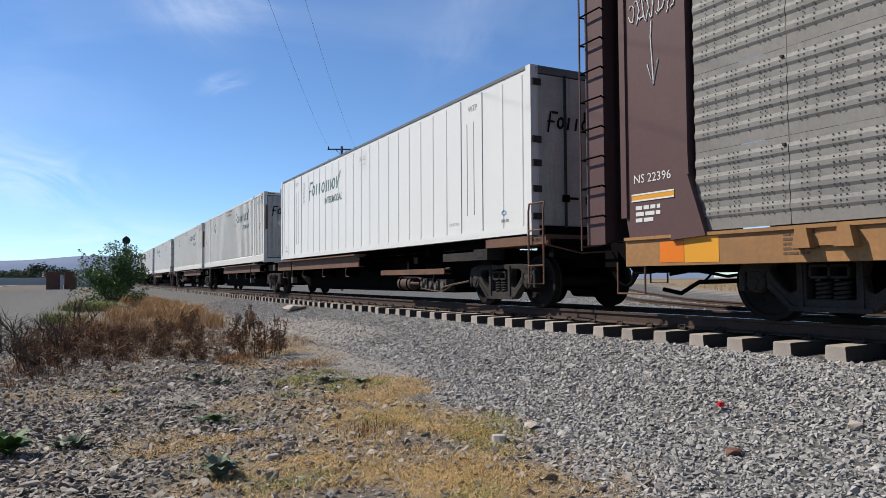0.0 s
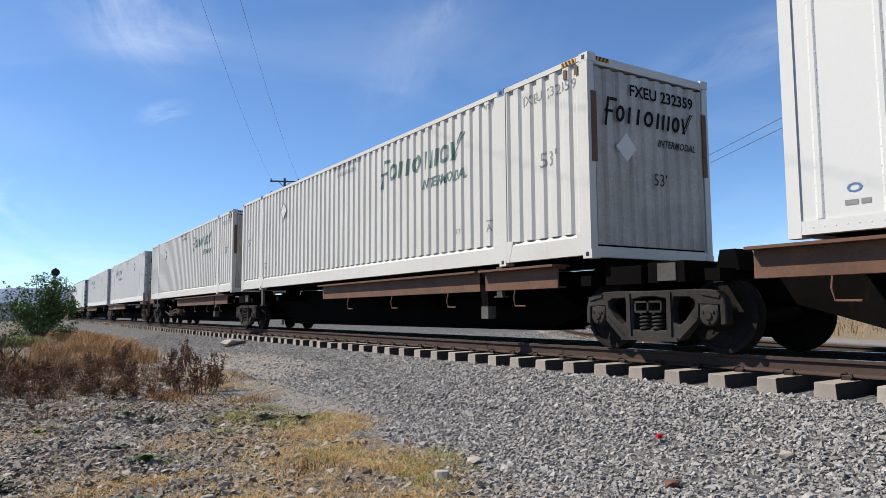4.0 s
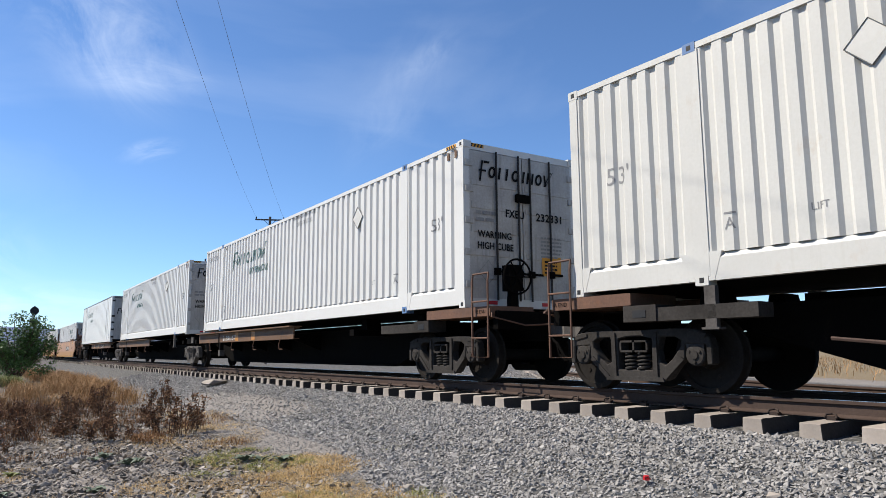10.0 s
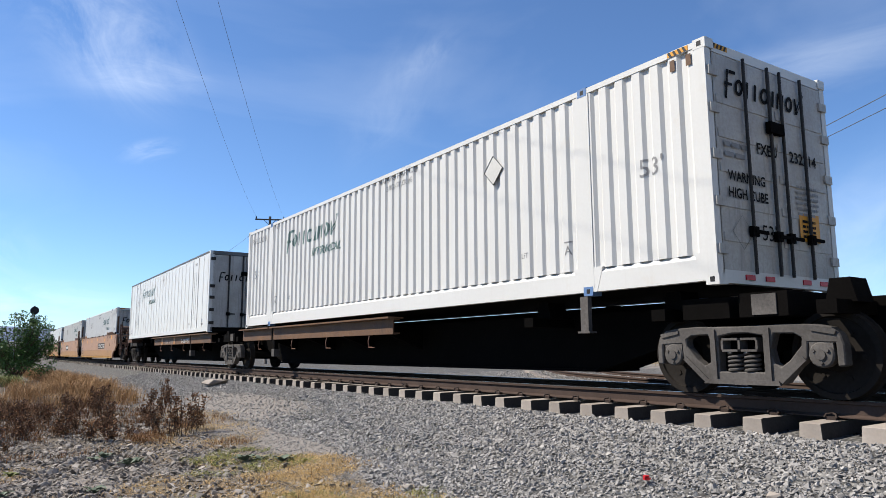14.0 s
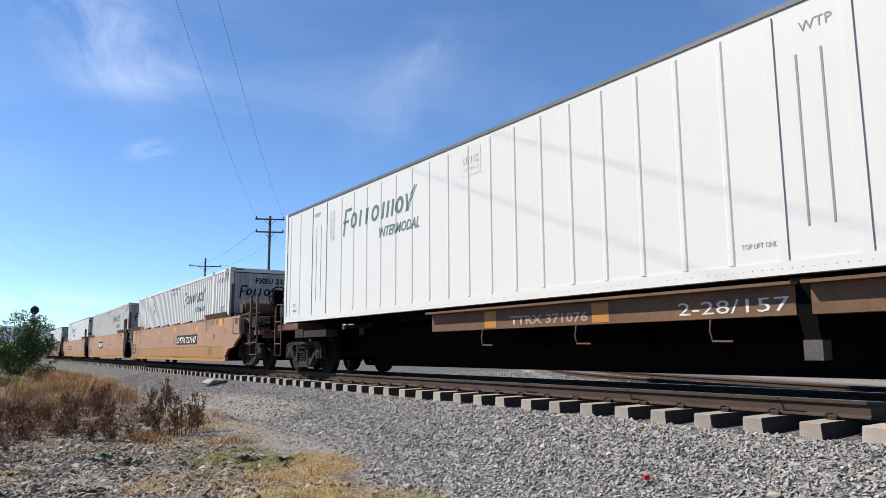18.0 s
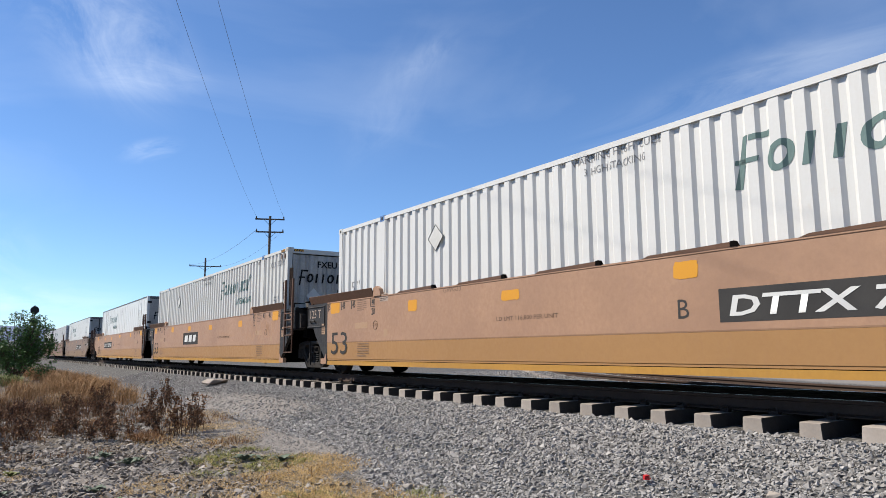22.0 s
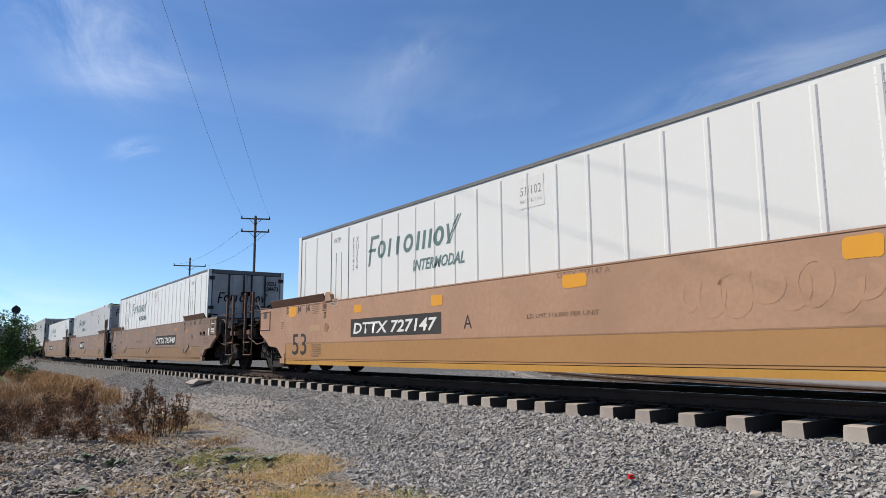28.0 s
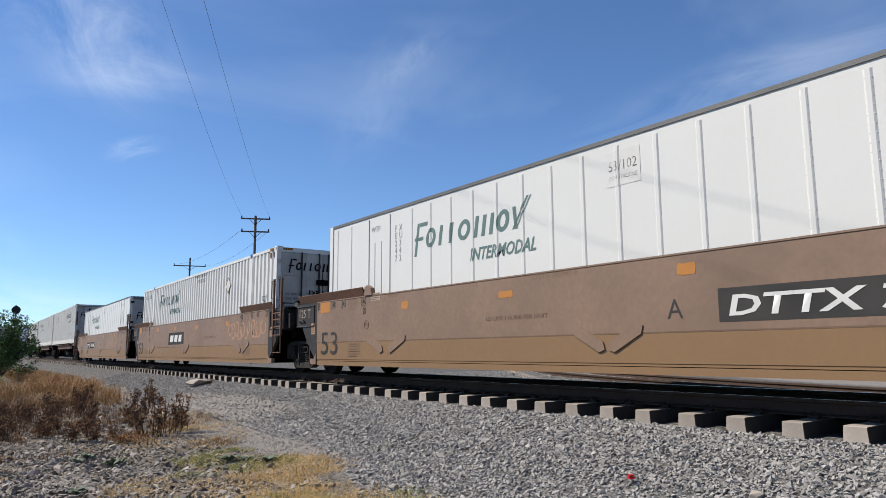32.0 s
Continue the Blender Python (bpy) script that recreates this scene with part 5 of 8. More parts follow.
def sheet_container(number):
    """A 53 foot box of flat white sheets with riveted posts and doors at the leading end."""
    c = thing("shipping_container", "long white sheet-and-post container with grimy doors and green marks", "container", "containers on the train")
    for face in (-1, 1):
        lo, hi = min(face * 1.24, face * 1.283), max(face * 1.24, face * 1.283)
        put("side_sheet", f"s_sheet{face}", bx(lo, hi, 0.1, LEN53 - 0.1, 0.16, 2.845), M_SHEET, c)
        ys = SHEET_POSTS
        for y in ys:
            put("side_post", f"s_post{face}", lambda: prism(bmesh.new(), [(face * 1.283, -0.045), (face * 1.296, -0.022), (face * 1.296, 0.022), (face * 1.283, 0.045)], "z", 0.18, 2.77), M_SHEET, c, pose(0, y, 0))
        for y in (2.07, LEN53 - 2.07):
            for dy in (-0.41, 0.41):
                put("post_strip", f"s_lift{face}", bx(*sorted((face * 1.28, face * 1.299)), -0.05, 0.05, 0.10, 2.80), M_SHEET, c, pose(0, y + dy, 0), bevel=0.006)
            for dy in (-0.13, 0.13):
                put("post_groove", f"s_groove{face}", bx(*sorted((face * 1.28, face * 1.2865)), -0.012, 0.012, 0.5, 2.3), M_INKSOFT, c, pose(0, y + dy, 0))
        put("bottom_rail", f"s_brail{face}", bx(min(face * 1.17, face * 1.300), max(face * 1.17, face * 1.300), 0.1, LEN53 - 0.1, 0.03, 0.17), M_SHEET, c, bevel=0.01)
        put("top_rail", f"s_trail{face}", bx(min(face * 1.20, face * 1.298), max(face * 1.20, face * 1.298), 0.03, LEN53 - 0.03, 2.842, 2.896), M_ALU, c, bevel=0.01, label="dull grey metal top rail")
        for y in (0.05, LEN53 - 0.05):
            put("corner_post", f"s_corner{face}", bx(min(face * 1.15, face * 1.302), max(face * 1.15, face * 1.302), -0.05, 0.09, 0.0, 2.892), M_SHEET, c, pose(0, y, 0), bevel=0.012)

        def rivets():
            v = bmesh.new()
            for y in ys:
                for z in np.arange(0.25, 2.75, 0.09):
                    for dy in (-0.033, 0.033):
                        q = [v.verts.new((face * (1.2915), y + dy + a, z + b)) for a, b in ((-0.009, 0), (0, -0.009), (0.009, 0), (0, 0.009))]
                        top = v.verts.new((face * 1.296, y + dy, z))
                        for k in range(4):
                            v.faces.new((q[k], q[(k + 1) % 4], top))
            for y in np.arange(0.2, LEN53 - 0.2, 0.11):
                q = [v.verts.new((face * 1.300, y + a, 0.10 + b)) for a, b in ((-0.012, 0), (0, -0.012), (0.012, 0), (0, 0.012))]
                top = v.verts.new((face * 1.306, y, 0.10))
                for k in range(4):
                    v.faces.new((q[k], q[(k + 1) % 4], top))
            return v
        r = put("rivets", f"s_rivets{face}", rivets, M_SHEET, c)
        r["kind"] = "stuff"
    put("roof", "s_roof", bx(-1.2, 1.2, 0.05, LEN53 - 0.05, 2.84, 2.88), M_SHEET, c)
    put("floor_frame", "floor53", bx(-1.19, 1.19, 0.05, LEN53 - 0.05, 0.06, 0.20), M_DARK, c)
    put("end_sill", "s_esill", bx(-1.2, 1.2, 0.0, 0.12, 0.02, 0.16), M_DARK, c, bevel=0.01)
    put("end_header", "s_ehead", bx(-1.2, 1.2, 0.0, 0.12, 2.76, 2.89), M_ALU, c, bevel=0.01)
    put("rear_panel", "s_rear", bx(-1.2, 1.2, LEN53 - 0.08, LEN53 - 0.02, 0.02, 2.86), M_SHEET, c)
    door_end(c, "s", number, (0.32, 0.78, 1.22, 1.62, 2.60))
    strokes(press_posts(on_side(mark_shapes(0.48, 3.22), 12.80, 1.97, -1.3005)), M_GREEN, c, "green word mark on the side")
    part("lettering", press_posts(on_side(fit_width(letters("INTERMODAL", 0.28, True, 0.3), 1.58), 11.10, 1.60, -1.3005)), M_GREEN, c)
    part("height_plate", press_posts(on_side(sheet(0, 0.56, 0, 0.46), 8.16, 2.24, -1.2995)), M_WHITE, c, "white plate with the height stencil")
    part("lettering", press_posts(on_side(fit_width(letters("53/102", 0.19), 0.46), 8.11, 2.44, -1.3015)), M_INKSOFT, c)
    part("lettering", press_posts(on_side(fit_width(letters("HIGH STACKING", 0.08), 0.46), 8.11, 2.32, -1.3015)), M_INKSOFT, c)
    part("lettering", press_posts(on_side(letters("WTP", 0.16), 14.35, 2.52, -1.3005)), M_INKSOFT, c)
    part("lettering", press_posts(on_side(letters("WTP", 0.16), 2.15, 2.52, -1.3005)), M_INKSOFT, c)
    code = "FXEU" + number
    for i, ch in enumerate(code):
        if ch.strip():
            part("lettering", press_posts(on_side(letters(ch, 0.17), 13.45 if i % 2 == 0 else 13.30, 2.42 - 0.145 * (i // 2 * 1.0), -1.3005)), M_INKSOFT, c)
    for y in (0.95, 15.6):
        part("maker_badge", press_posts(on_side(fit_width(letters("o", 0.2), 0.15), y, 0.40, -1.3005)), M_BLUE, c, "small oval maker's badge")
        part("lettering", press_posts(on_side(bars(1, 0.24, 0.05, 0.02, 9), y + 0.02, 0.28, -1.3005)), M_INKSOFT, c)
    part("lettering", press_posts(on_side(fit_width(letters("TOP LIFT ONLY", 0.08), 0.44), 2.95, 0.34, -1.3005)), M_INKSOFT, c)
    return c


# ---------------------------------------------------------------- rail cars
def channel(bm, x, y0, y1, z0, z1, face=-1, deep=0.16):
    """A C-shaped sill with its back to the outside."""
    prism(bm, [(face * u, z) for u, z in ((x, z0), (x, z1), (x - deep, z1), (x - deep, z1 - 0.03), (x - 0.03, z1 - 0.03), (x - 0.03, z0 + 0.03), (x - deep, z0 + 0.03), (x - deep, z0))], "y", y0, y1)
    return bm


def handwheel(parent, y, x=-0.55, z=1.75, r=0.29):
    bm = bmesh.new()
    ring = [(x + r * math.cos(a), y, z + r * math.sin(a)) for a in np.linspace(0, 2 * math.pi, 25)]
    tube(bm, ring, 0.018, 6)
    for k in range(6):
        a = k * math.pi / 3
        tube(bm, ((x, y, z), (x + r * math.cos(a), y, z + r * math.sin(a))), 0.013, 6)
    part("brake_wheel", bm, M_DARK, parent, "black hand brake wheel", smooth=True)
    bm = bmesh.new()
    box(bm, x - 0.14, x + 0.14, y + 0.03, y + 0.24, z - 0.24, z + 0.2)
    prism(bm, ((x - 0.10, 1.05), (x + 0.10, 1.05), (x + 0.06, z - 0.2), (x - 0.06, z - 0.2)), "y", y + 0.08, y + 0.2)
    part("brake_housing", bm, M_DARK, parent, bevel=0.015)


def brake_gear(c, y, sg, low=0.0):
    """A brake cylinder slung under the frame with its control valve, pipes and rods, on the side that faces the road."""
    x = -1.02
    bm = bmesh.new()
    tube(bm, ((x, y - 0.34, 0.57 - low), (x, y + 0.36, 0.57 - low)), 0.15, 16)
    tube(bm, ((x, y - 0.42, 0.57 - low), (x, y - 0.34, 0.57 - low)), 0.10, 12)
    part("brake_cylinder", bm, M_GEAR, c, "rusty brake cylinder under the frame", 0.012, True)
    for d in (-0.2, 0.2):
        part("cylinder_strap", lathe_strap(x, y + d, 0.57 - low, 0.158), M_DARK, c)
    for k, (dy, dx, z, w, h) in enumerate(((0.95, 0.0, 0.56, 0.10, 0.12), (1.12, 0.03, 0.52, 0.13, 0.09), (1.12, -0.02, 0.63, 0.09, 0.06), (1.35, 0.02, 0.55, 0.12, 0.14), (1.62, 0.0, 0.50, 0.10, 0.10), (1.62, 0.05, 0.61, 0.07, 0.06), (1.95, 0.0, 0.54, 0.15, 0.13))):
        part("valve_block", box(bmesh.new(), x + dx - 0.1, x + dx + 0.1, y + sg * dy - w, y + sg * dy + w, z - low - h, z - low + h), M_DARKCAST, c, "dark brake valve casting", 0.025)
        part("valve_cap", tube(bmesh.new(), ((x + dx - 0.13, y + sg * dy, z - low), (x + dx - 0.09, y + sg * dy, z - low)), min(w, h) * 0.6, 10), M_FRAME, c)
    for pts, r in ((((0.1, 0.70), (0.75, 0.71), (0.95, 0.66)), 0.018), (((-0.25, 0.72), (0.35, 0.73), (1.0, 0.70)), 0.013), (((1.35, 0.42), (1.5, 0.60), (1.58, 0.78), (1.85, 0.86), (2.3, 0.90)), 0.016),
                   (((1.0, 0.46), (1.45, 0.42), (1.95, 0.40), (2.35, 0.52)), 0.013), (((2.0, 0.50), (2.5, 0.56), (3.1, 0.62)), 0.02), (((0.36, 0.57), (0.85, 0.57)), 0.03)):
        part("air_pipe", loop_bm([(x - 0.12, y + sg * a, z - low) for a, z in pts], r), M_GEAR, c)
    part("gear_bracket", box(bmesh.new(), x - 0.02, x + 0.4, y - 0.06, y + 0.06, 0.68 - low, 0.92), M_DARK, c)


def lathe_strap(x, y, z, r):
    return tube(bmesh.new(), [(x + r * math.cos(a), y, z + r * math.sin(a)) for a in np.linspace(0, 2 * math.pi, 17)], 0.018, 5)


def spine_unit(L, paint, lead, tail, wheel=False, number="", gear=False, half="front", strut=3.3, posts=()):
    """One platform of an articulated spine car: bogie at the leading end (-y) and, on the last one, at the tail as well."""
    h = L / 2
    c = thing("spine_car", ("rusty brown" if paint is M_RUST else "worn ochre and rust") + " skeletal spine car platform on the rails", "railway car", "cars of the train")
    bm = bmesh.new()
    a, b = -h + (0.9 if lead else 0.75), h - (0.9 if tail else 0.75)
    prism(bm, ((a - 0.55, 0.78), (a + 0.2, 0.74), (a + 2.0, 0.22), (b - 2.0, 0.22), (b - 0.2, 0.74), (b + 0.55, 0.78), (b + 0.55, 1.06), (a - 0.55, 1.06)), "x", -0.36, 0.36)
    part("centre_beam", bm, M_DARK, c, "black fish-bellied centre beam", 0.02)
    part("deck_stringer", box(bmesh.new(), 0.30, 0.36, a + 0.6, b - 0.6, 1.062, 1.195), M_DARK, c)
    part("beam_flange", box(bmesh.new(), -0.46, 0.46, a + 2.0, b - 2.0, 0.20, 0.235), M_DARK, c)
    if half == "front":
        sills, ys = ((-h + strut - (1.85 if strut < 4 else 2.93), -h + strut - 0.09), (-h + strut + 0.07, -h + strut + 6.73)), -h + strut
    else:
        sills, ys = ((h - strut + 0.09, h - strut + (1.9 if strut < 4 else 2.5)), (h - strut - 6.6, h - strut - 0.07)), h - strut
    for face in (-1, 1):
        for y0, y1 in sills:
            part("side_sill", channel(bmesh.new(), 1.32, y0, y1, 0.85, 1.15, face), paint, c, "scuffed side sill with flaking paint", 0.006)
            part("sill_lip", box(bmesh.new(), min(face * 1.10, face * 1.45), max(face * 1.10, face * 1.45), y0 - 0.03, y1 + 0.03, 1.152, 1.185), paint, c, bevel=0.006)
            for y in np.arange(y0 + 0.5, y1 - 0.3, 2.1):
                part("cross_bearer", prism(bmesh.new(), [(face * u, z) for u, z in ((0.36, 0.55), (1.28, 0.90), (1.28, 1.0), (0.36, 1.0))], "y", y - 0.06, y + 0.06), M_DARK, c)
                part("grab_iron", loop_bm([(face * 1.30, y + 0.5, 0.86), (face * 1.33, y + 0.5, 0.72), (face * 1.33, y + 0.47, 0.60), (face * 1.33, y + 0.22, 0.595)], 0.012), M_RUST, c)
        # folding strut with a pale foot, where the sills meet
        y = ys
        part("folding_strut", prism(bmesh.new(), [(y + 0.13, 1.22), (y - 0.10, 1.22), (y - 0.16, 0.42), (y - 0.02, 0.42)], "x", *sorted((face * 1.20, face * 1.31))), M_DARK, c, bevel=0.01)
        part("strut_foot", box(bmesh.new(), *sorted((face * 1.17, face * 1.33)), y - 0.17, y + 0.02, 0.40, 0.60), M_FRAME, c, "pale worn strut foot", 0.012)
        for y in (-h + 1.0, -h + 3.4, h - 3.4, h - 1.0):
            part("container_pedestal", prism(bmesh.new(), [(y - 0.16, 0.98), (y + 0.16, 0.98), (y + 0.1, 1.23), (y - 0.1, 1.23)], "x", *sorted((face * 0.55, face * 0.9))), M_DARK, c, bevel=0.01)
            part("cross_bearer", box(bmesh.new(), *sorted((face * 0.3, face * 1.2)), y - 0.1, y + 0.1, 0.86, 1.0), M_DARK, c)
        for y in posts:
            part("hanging_post", box(box(bmesh.new(), *sorted((face * 1.24, face * 1.31)), y - 0.07, y + 0.07, 0.76, 1.228), *sorted((face * 1.20, face * 1.33)), y - 0.11, y + 0.11, 0.74, 0.765), M_FRAME, c, "pale steel hanging post", 0.008)
    ends = ([(-h, -1)] if lead else []) + ([(h, 1)] if tail else [])
    for y, sg in ends:
        e = 0.48 if sg < 0 else 0.0
        for face in (-1, 1):
            part("end_platform", box(bmesh.new(), *sorted((face * 0.4, face * 1.30)), *sorted((y - sg * 0.15, y + sg * (1.25 + e))), 1.07, 1.226), M_RUST, c, "scuffed red-brown end platform", 0.008)
            part("side_bracket", box(box(bmesh.new(), *sorted((face * 0.95, face * 1.33)), *sorted((y - sg * 0.55, y - sg * 0.05)), 0.86, 1.06), *sorted((face * 1.02, face * 1.31)), *sorted((y - sg * 1.85, y - sg * 0.55)), 0.86, 1.02), M_DARKCAST, c, "dark steel bracket above the bogie", 0.01)
            part("bracket_hole", box(bmesh.new(), *sorted((face * 1.32, face * 1.335)), *sorted((y - sg * 0.40, y - sg * 0.20)), 0.91, 1.0), M_SIGNAL, c)
            yl = y + sg * (1.05 + e)
            part("end_ladder", loop_bm([(face * 1.35, yl - 0.21, 1.62), (face * 1.35, yl - 0.21, 0.42), (face * 1.35, yl + 0.21, 0.42), (face * 1.35, yl + 0.21, 1.62), (face * 1.33, yl + 0.21, 1.75), (face * 1.33, yl - 0.21, 1.75), (face * 1.35, yl - 0.21, 1.62)], 0.018), M_RUST, c, smooth=True)
            for z in (0.72, 1.30):
                part("ladder_rung", loop_bm([(face * 1.36, yl - 0.21, z), (face * 1.36, yl + 0.21, z)], 0.014), M_RUST, c)
            part("uncoupling_lever", loop_bm([(face * u, y + sg * (v + e), z) for u, v, z in ((1.3, 1.30, 1.12), (1.36, 1.36, 1.05), (0.7, 1.40, 0.92), (0.15, 1.45, 0.95))], 0.014), M_RUST, c)
            part("end_placard", on_side(letters("B END" if wheel else "A END", 0.085), yl + 0.16, 1.115, -1.3035) if face < 0 else box(bmesh.new(), 1.30, 1.303, yl - 0.1, yl + 0.1, 1.1, 1.2), M_DARK, c, "stencilled end mark")
        part("end_sill", box(bmesh.new(), -1.2, 1.2, *sorted((y + sg * (1.2 + e), y + sg * (1.32 + e))), 0.86, 1.15), M_DARK, c, bevel=0.01)
        part("draft_box", box(bmesh.new(), -0.3, 0.3, *sorted((y + sg * 0.3, y + sg * (1.3 + e))), 0.68, 1.05), M_DARK, c, bevel=0.01)
        coupler(c, y + sg * (1.2 + e), sg)
        if wheel and sg < 0:
            handwheel(c, y - 1.28 - 0.5 * e)
    if not lead:
        part("articulation_box", box(box(bmesh.new(), -1.15, 1.15, -h - 0.62, -h - 0.06, 0.86, 1.12), -1.12, 1.12, -h + 0.08, -h + 0.7, 0.86, 1.10), M_DARK, c, "black boxed articulation joint above the bogie", 0.03)
        for face in (-1, 1):
            part("joint_plate", box(bmesh.new(), *sorted((face * 1.15, face * 1.165)), -h - 0.50, -h - 0.22, 0.88, 1.10), M_FRAME, c, "pale steel joint plate")
    if gear == "tail":
        brake_gear(c, 2.6, 1)
    elif gear:
        brake_gear(c, -4.25, -1, 0.16)
        part("equipment_beam", channel(bmesh.new(), 1.2, -6.4, -2.95, 0.61, 0.73, -1), M_RUST, c, "rusty beam that carries the brake gear", 0.006)
    if number:
        part("lettering", on_side(fit_width(letters(number, 0.21), 1.35), ys - (0.45 if half == 'rear' else -1.48), 0.90, -1.324), M_STENCIL, c, "worn white stencilled numbers")
        if half != 'rear':
            part("lettering", on_side(fit_width(letters("TTRX 371076", 0.18, True), 1.62), ys + 4.55, 0.90, -1.324), M_CREAM, c, "faded stencilled reporting number")
        for y in ((ys - 1.75, ys - 3.3) if half == 'rear' else (ys + 2.86, ys + 5.2)):
            part("paint_patch", on_side(sheet(0, 0.30, 0, 0.26), y, 0.87, -1.3225), M_ORANGE, c)
    bogie(c, -h, M_DARKCAST if lead or paint is M_RUST else None)
    if tail:
        bogie(c, h, M_DARKCAST)
    return c


M_LEDGE = surface("yellow_ochre_ledge_paint", (0.3842, 0.1995, 0.03836), (0.2699, 0.1386, 0.03073), 0.6, amount=0.6, patch=0.8, grain=18, streak=0.2, bump=0.1)
M_FADEPATCH = surface("lighter_tan_overpaint", (0.343, 0.201, 0.124), (0.292, 0.165, 0.0986), 0.6, amount=0.6, patch=3, grain=20, bump=0.03)
WELL_TOP, KNEE, WELL_LO = 1.60, 0.70, 0.32


def well_side(bm, y0, y1, face):
    """The upper pressed sheet of a well side with its top chord."""
    prism(bm, [(face * u, z) for u, z in ((1.405, KNEE + 0.002), (1.470, KNEE + 0.002), (1.474, KNEE + 0.02), (1.474, WELL_TOP - 0.03), (1.482, WELL_TOP - 0.02), (1.482, WELL_TOP), (1.405, WELL_TOP))], "y", y0, y1)
    return bm


def well_lower(bm, y0, y1, face):
    """The lower sheet, a little proud of the upper one."""
    prism(bm, [(face * u, z) for u, z in ((1.405, WELL_LO), (1.458, WELL_LO), (1.458, 0.345), (1.466, 0.355), (1.471, KNEE), (1.405, KNEE))], "y", y0, y1)
    return bm


def lead_notes(c, y0, x):
    """Stencils, handhold and plates round the leading end of the brown well."""
    for u, z, w, size, txt in ((0.06, 1.50, 0.80, 0.075, "2 INCH TREAD COND SHOES"), (0.06, 1.41, 0.80, 0.075, "BRAKE BEAMS SEE BADGE PL"), (0.06, 1.32, 0.46, 0.075, "SPRG 7 OC D-5"), (0.06, 1.23, 0.80, 0.075, "SPRG 2 OC B-433 2 IC B-433"),
                               (0.46, 1.05, 0.34, 0.10, "L 201-1"), (0.36, 0.92, 0.46, 0.085, "EMPTY LOAD"), (0.38, 0.80, 0.60, 0.085, "7/16\" ADJ. BLOCK")):
        part("lettering", on_side(fit_width(letters(txt, size), w), y0 - u, z, x - 0.002), M_TRUNKCOL, c, "dark stencilled maintenance note")
    part("handhold", loop_bm([(x, y0 - 0.02, 1.13), (x - 0.05, y0 - 0.05, 1.13), (x - 0.05, y0 - 0.37, 1.13), (x, y0 - 0.40, 1.13)], 0.016), M_FRAME, c, "grey steel handhold")
    for u in (0.0, 0.40):
        part("handhold_foot", box(bmesh.new(), x - 0.03, x + 0.01, y0 - u - 0.03, y0 - u + 0.03, 1.08, 1.18), M_DARK, c, bevel=0.008)
    part("data_plate", on_side(sheet(0, 0.17, 0, 0.22), y0 - 0.80, 1.05, x - 0.002), M_STENCIL, c, "white data plate")
    part("plate_spot", on_side(sheet(0, 0.06, 0, 0.06), y0 - 0.90, 1.09, x - 0.005), M_YELLOW, c)
    part("data_plate", on_side(sheet(0, 0.34, 0, 0.28), y0 - 1.16, 1.13, -1.4835), M_STENCIL, c, "black and white data plate")
    for du, dz, w, hh in ((0.02, 0.12, 0.17, 0.14), (0.21, 0.12, 0.11, 0.14), (0.02, 0.05, 0.30, 0.03)):
        part("plate_field", on_side(sheet(0, w, 0, hh), y0 - 1.16 - du, 1.13 + dz, -1.4855), M_INK, c)
    part("paint_patch", on_side(sheet(0, 0.30, 0, 0.10), y0 + 1.95, 1.20, x - 0.001), M_ORANGE, c, "orange paint patch over old marks")
    part("data_plate", on_side(sheet(0, 0.16, 0, 0.08), y0 + 1.30, 0.60, x - 0.002), M_CREAM, c, "small white data plate")


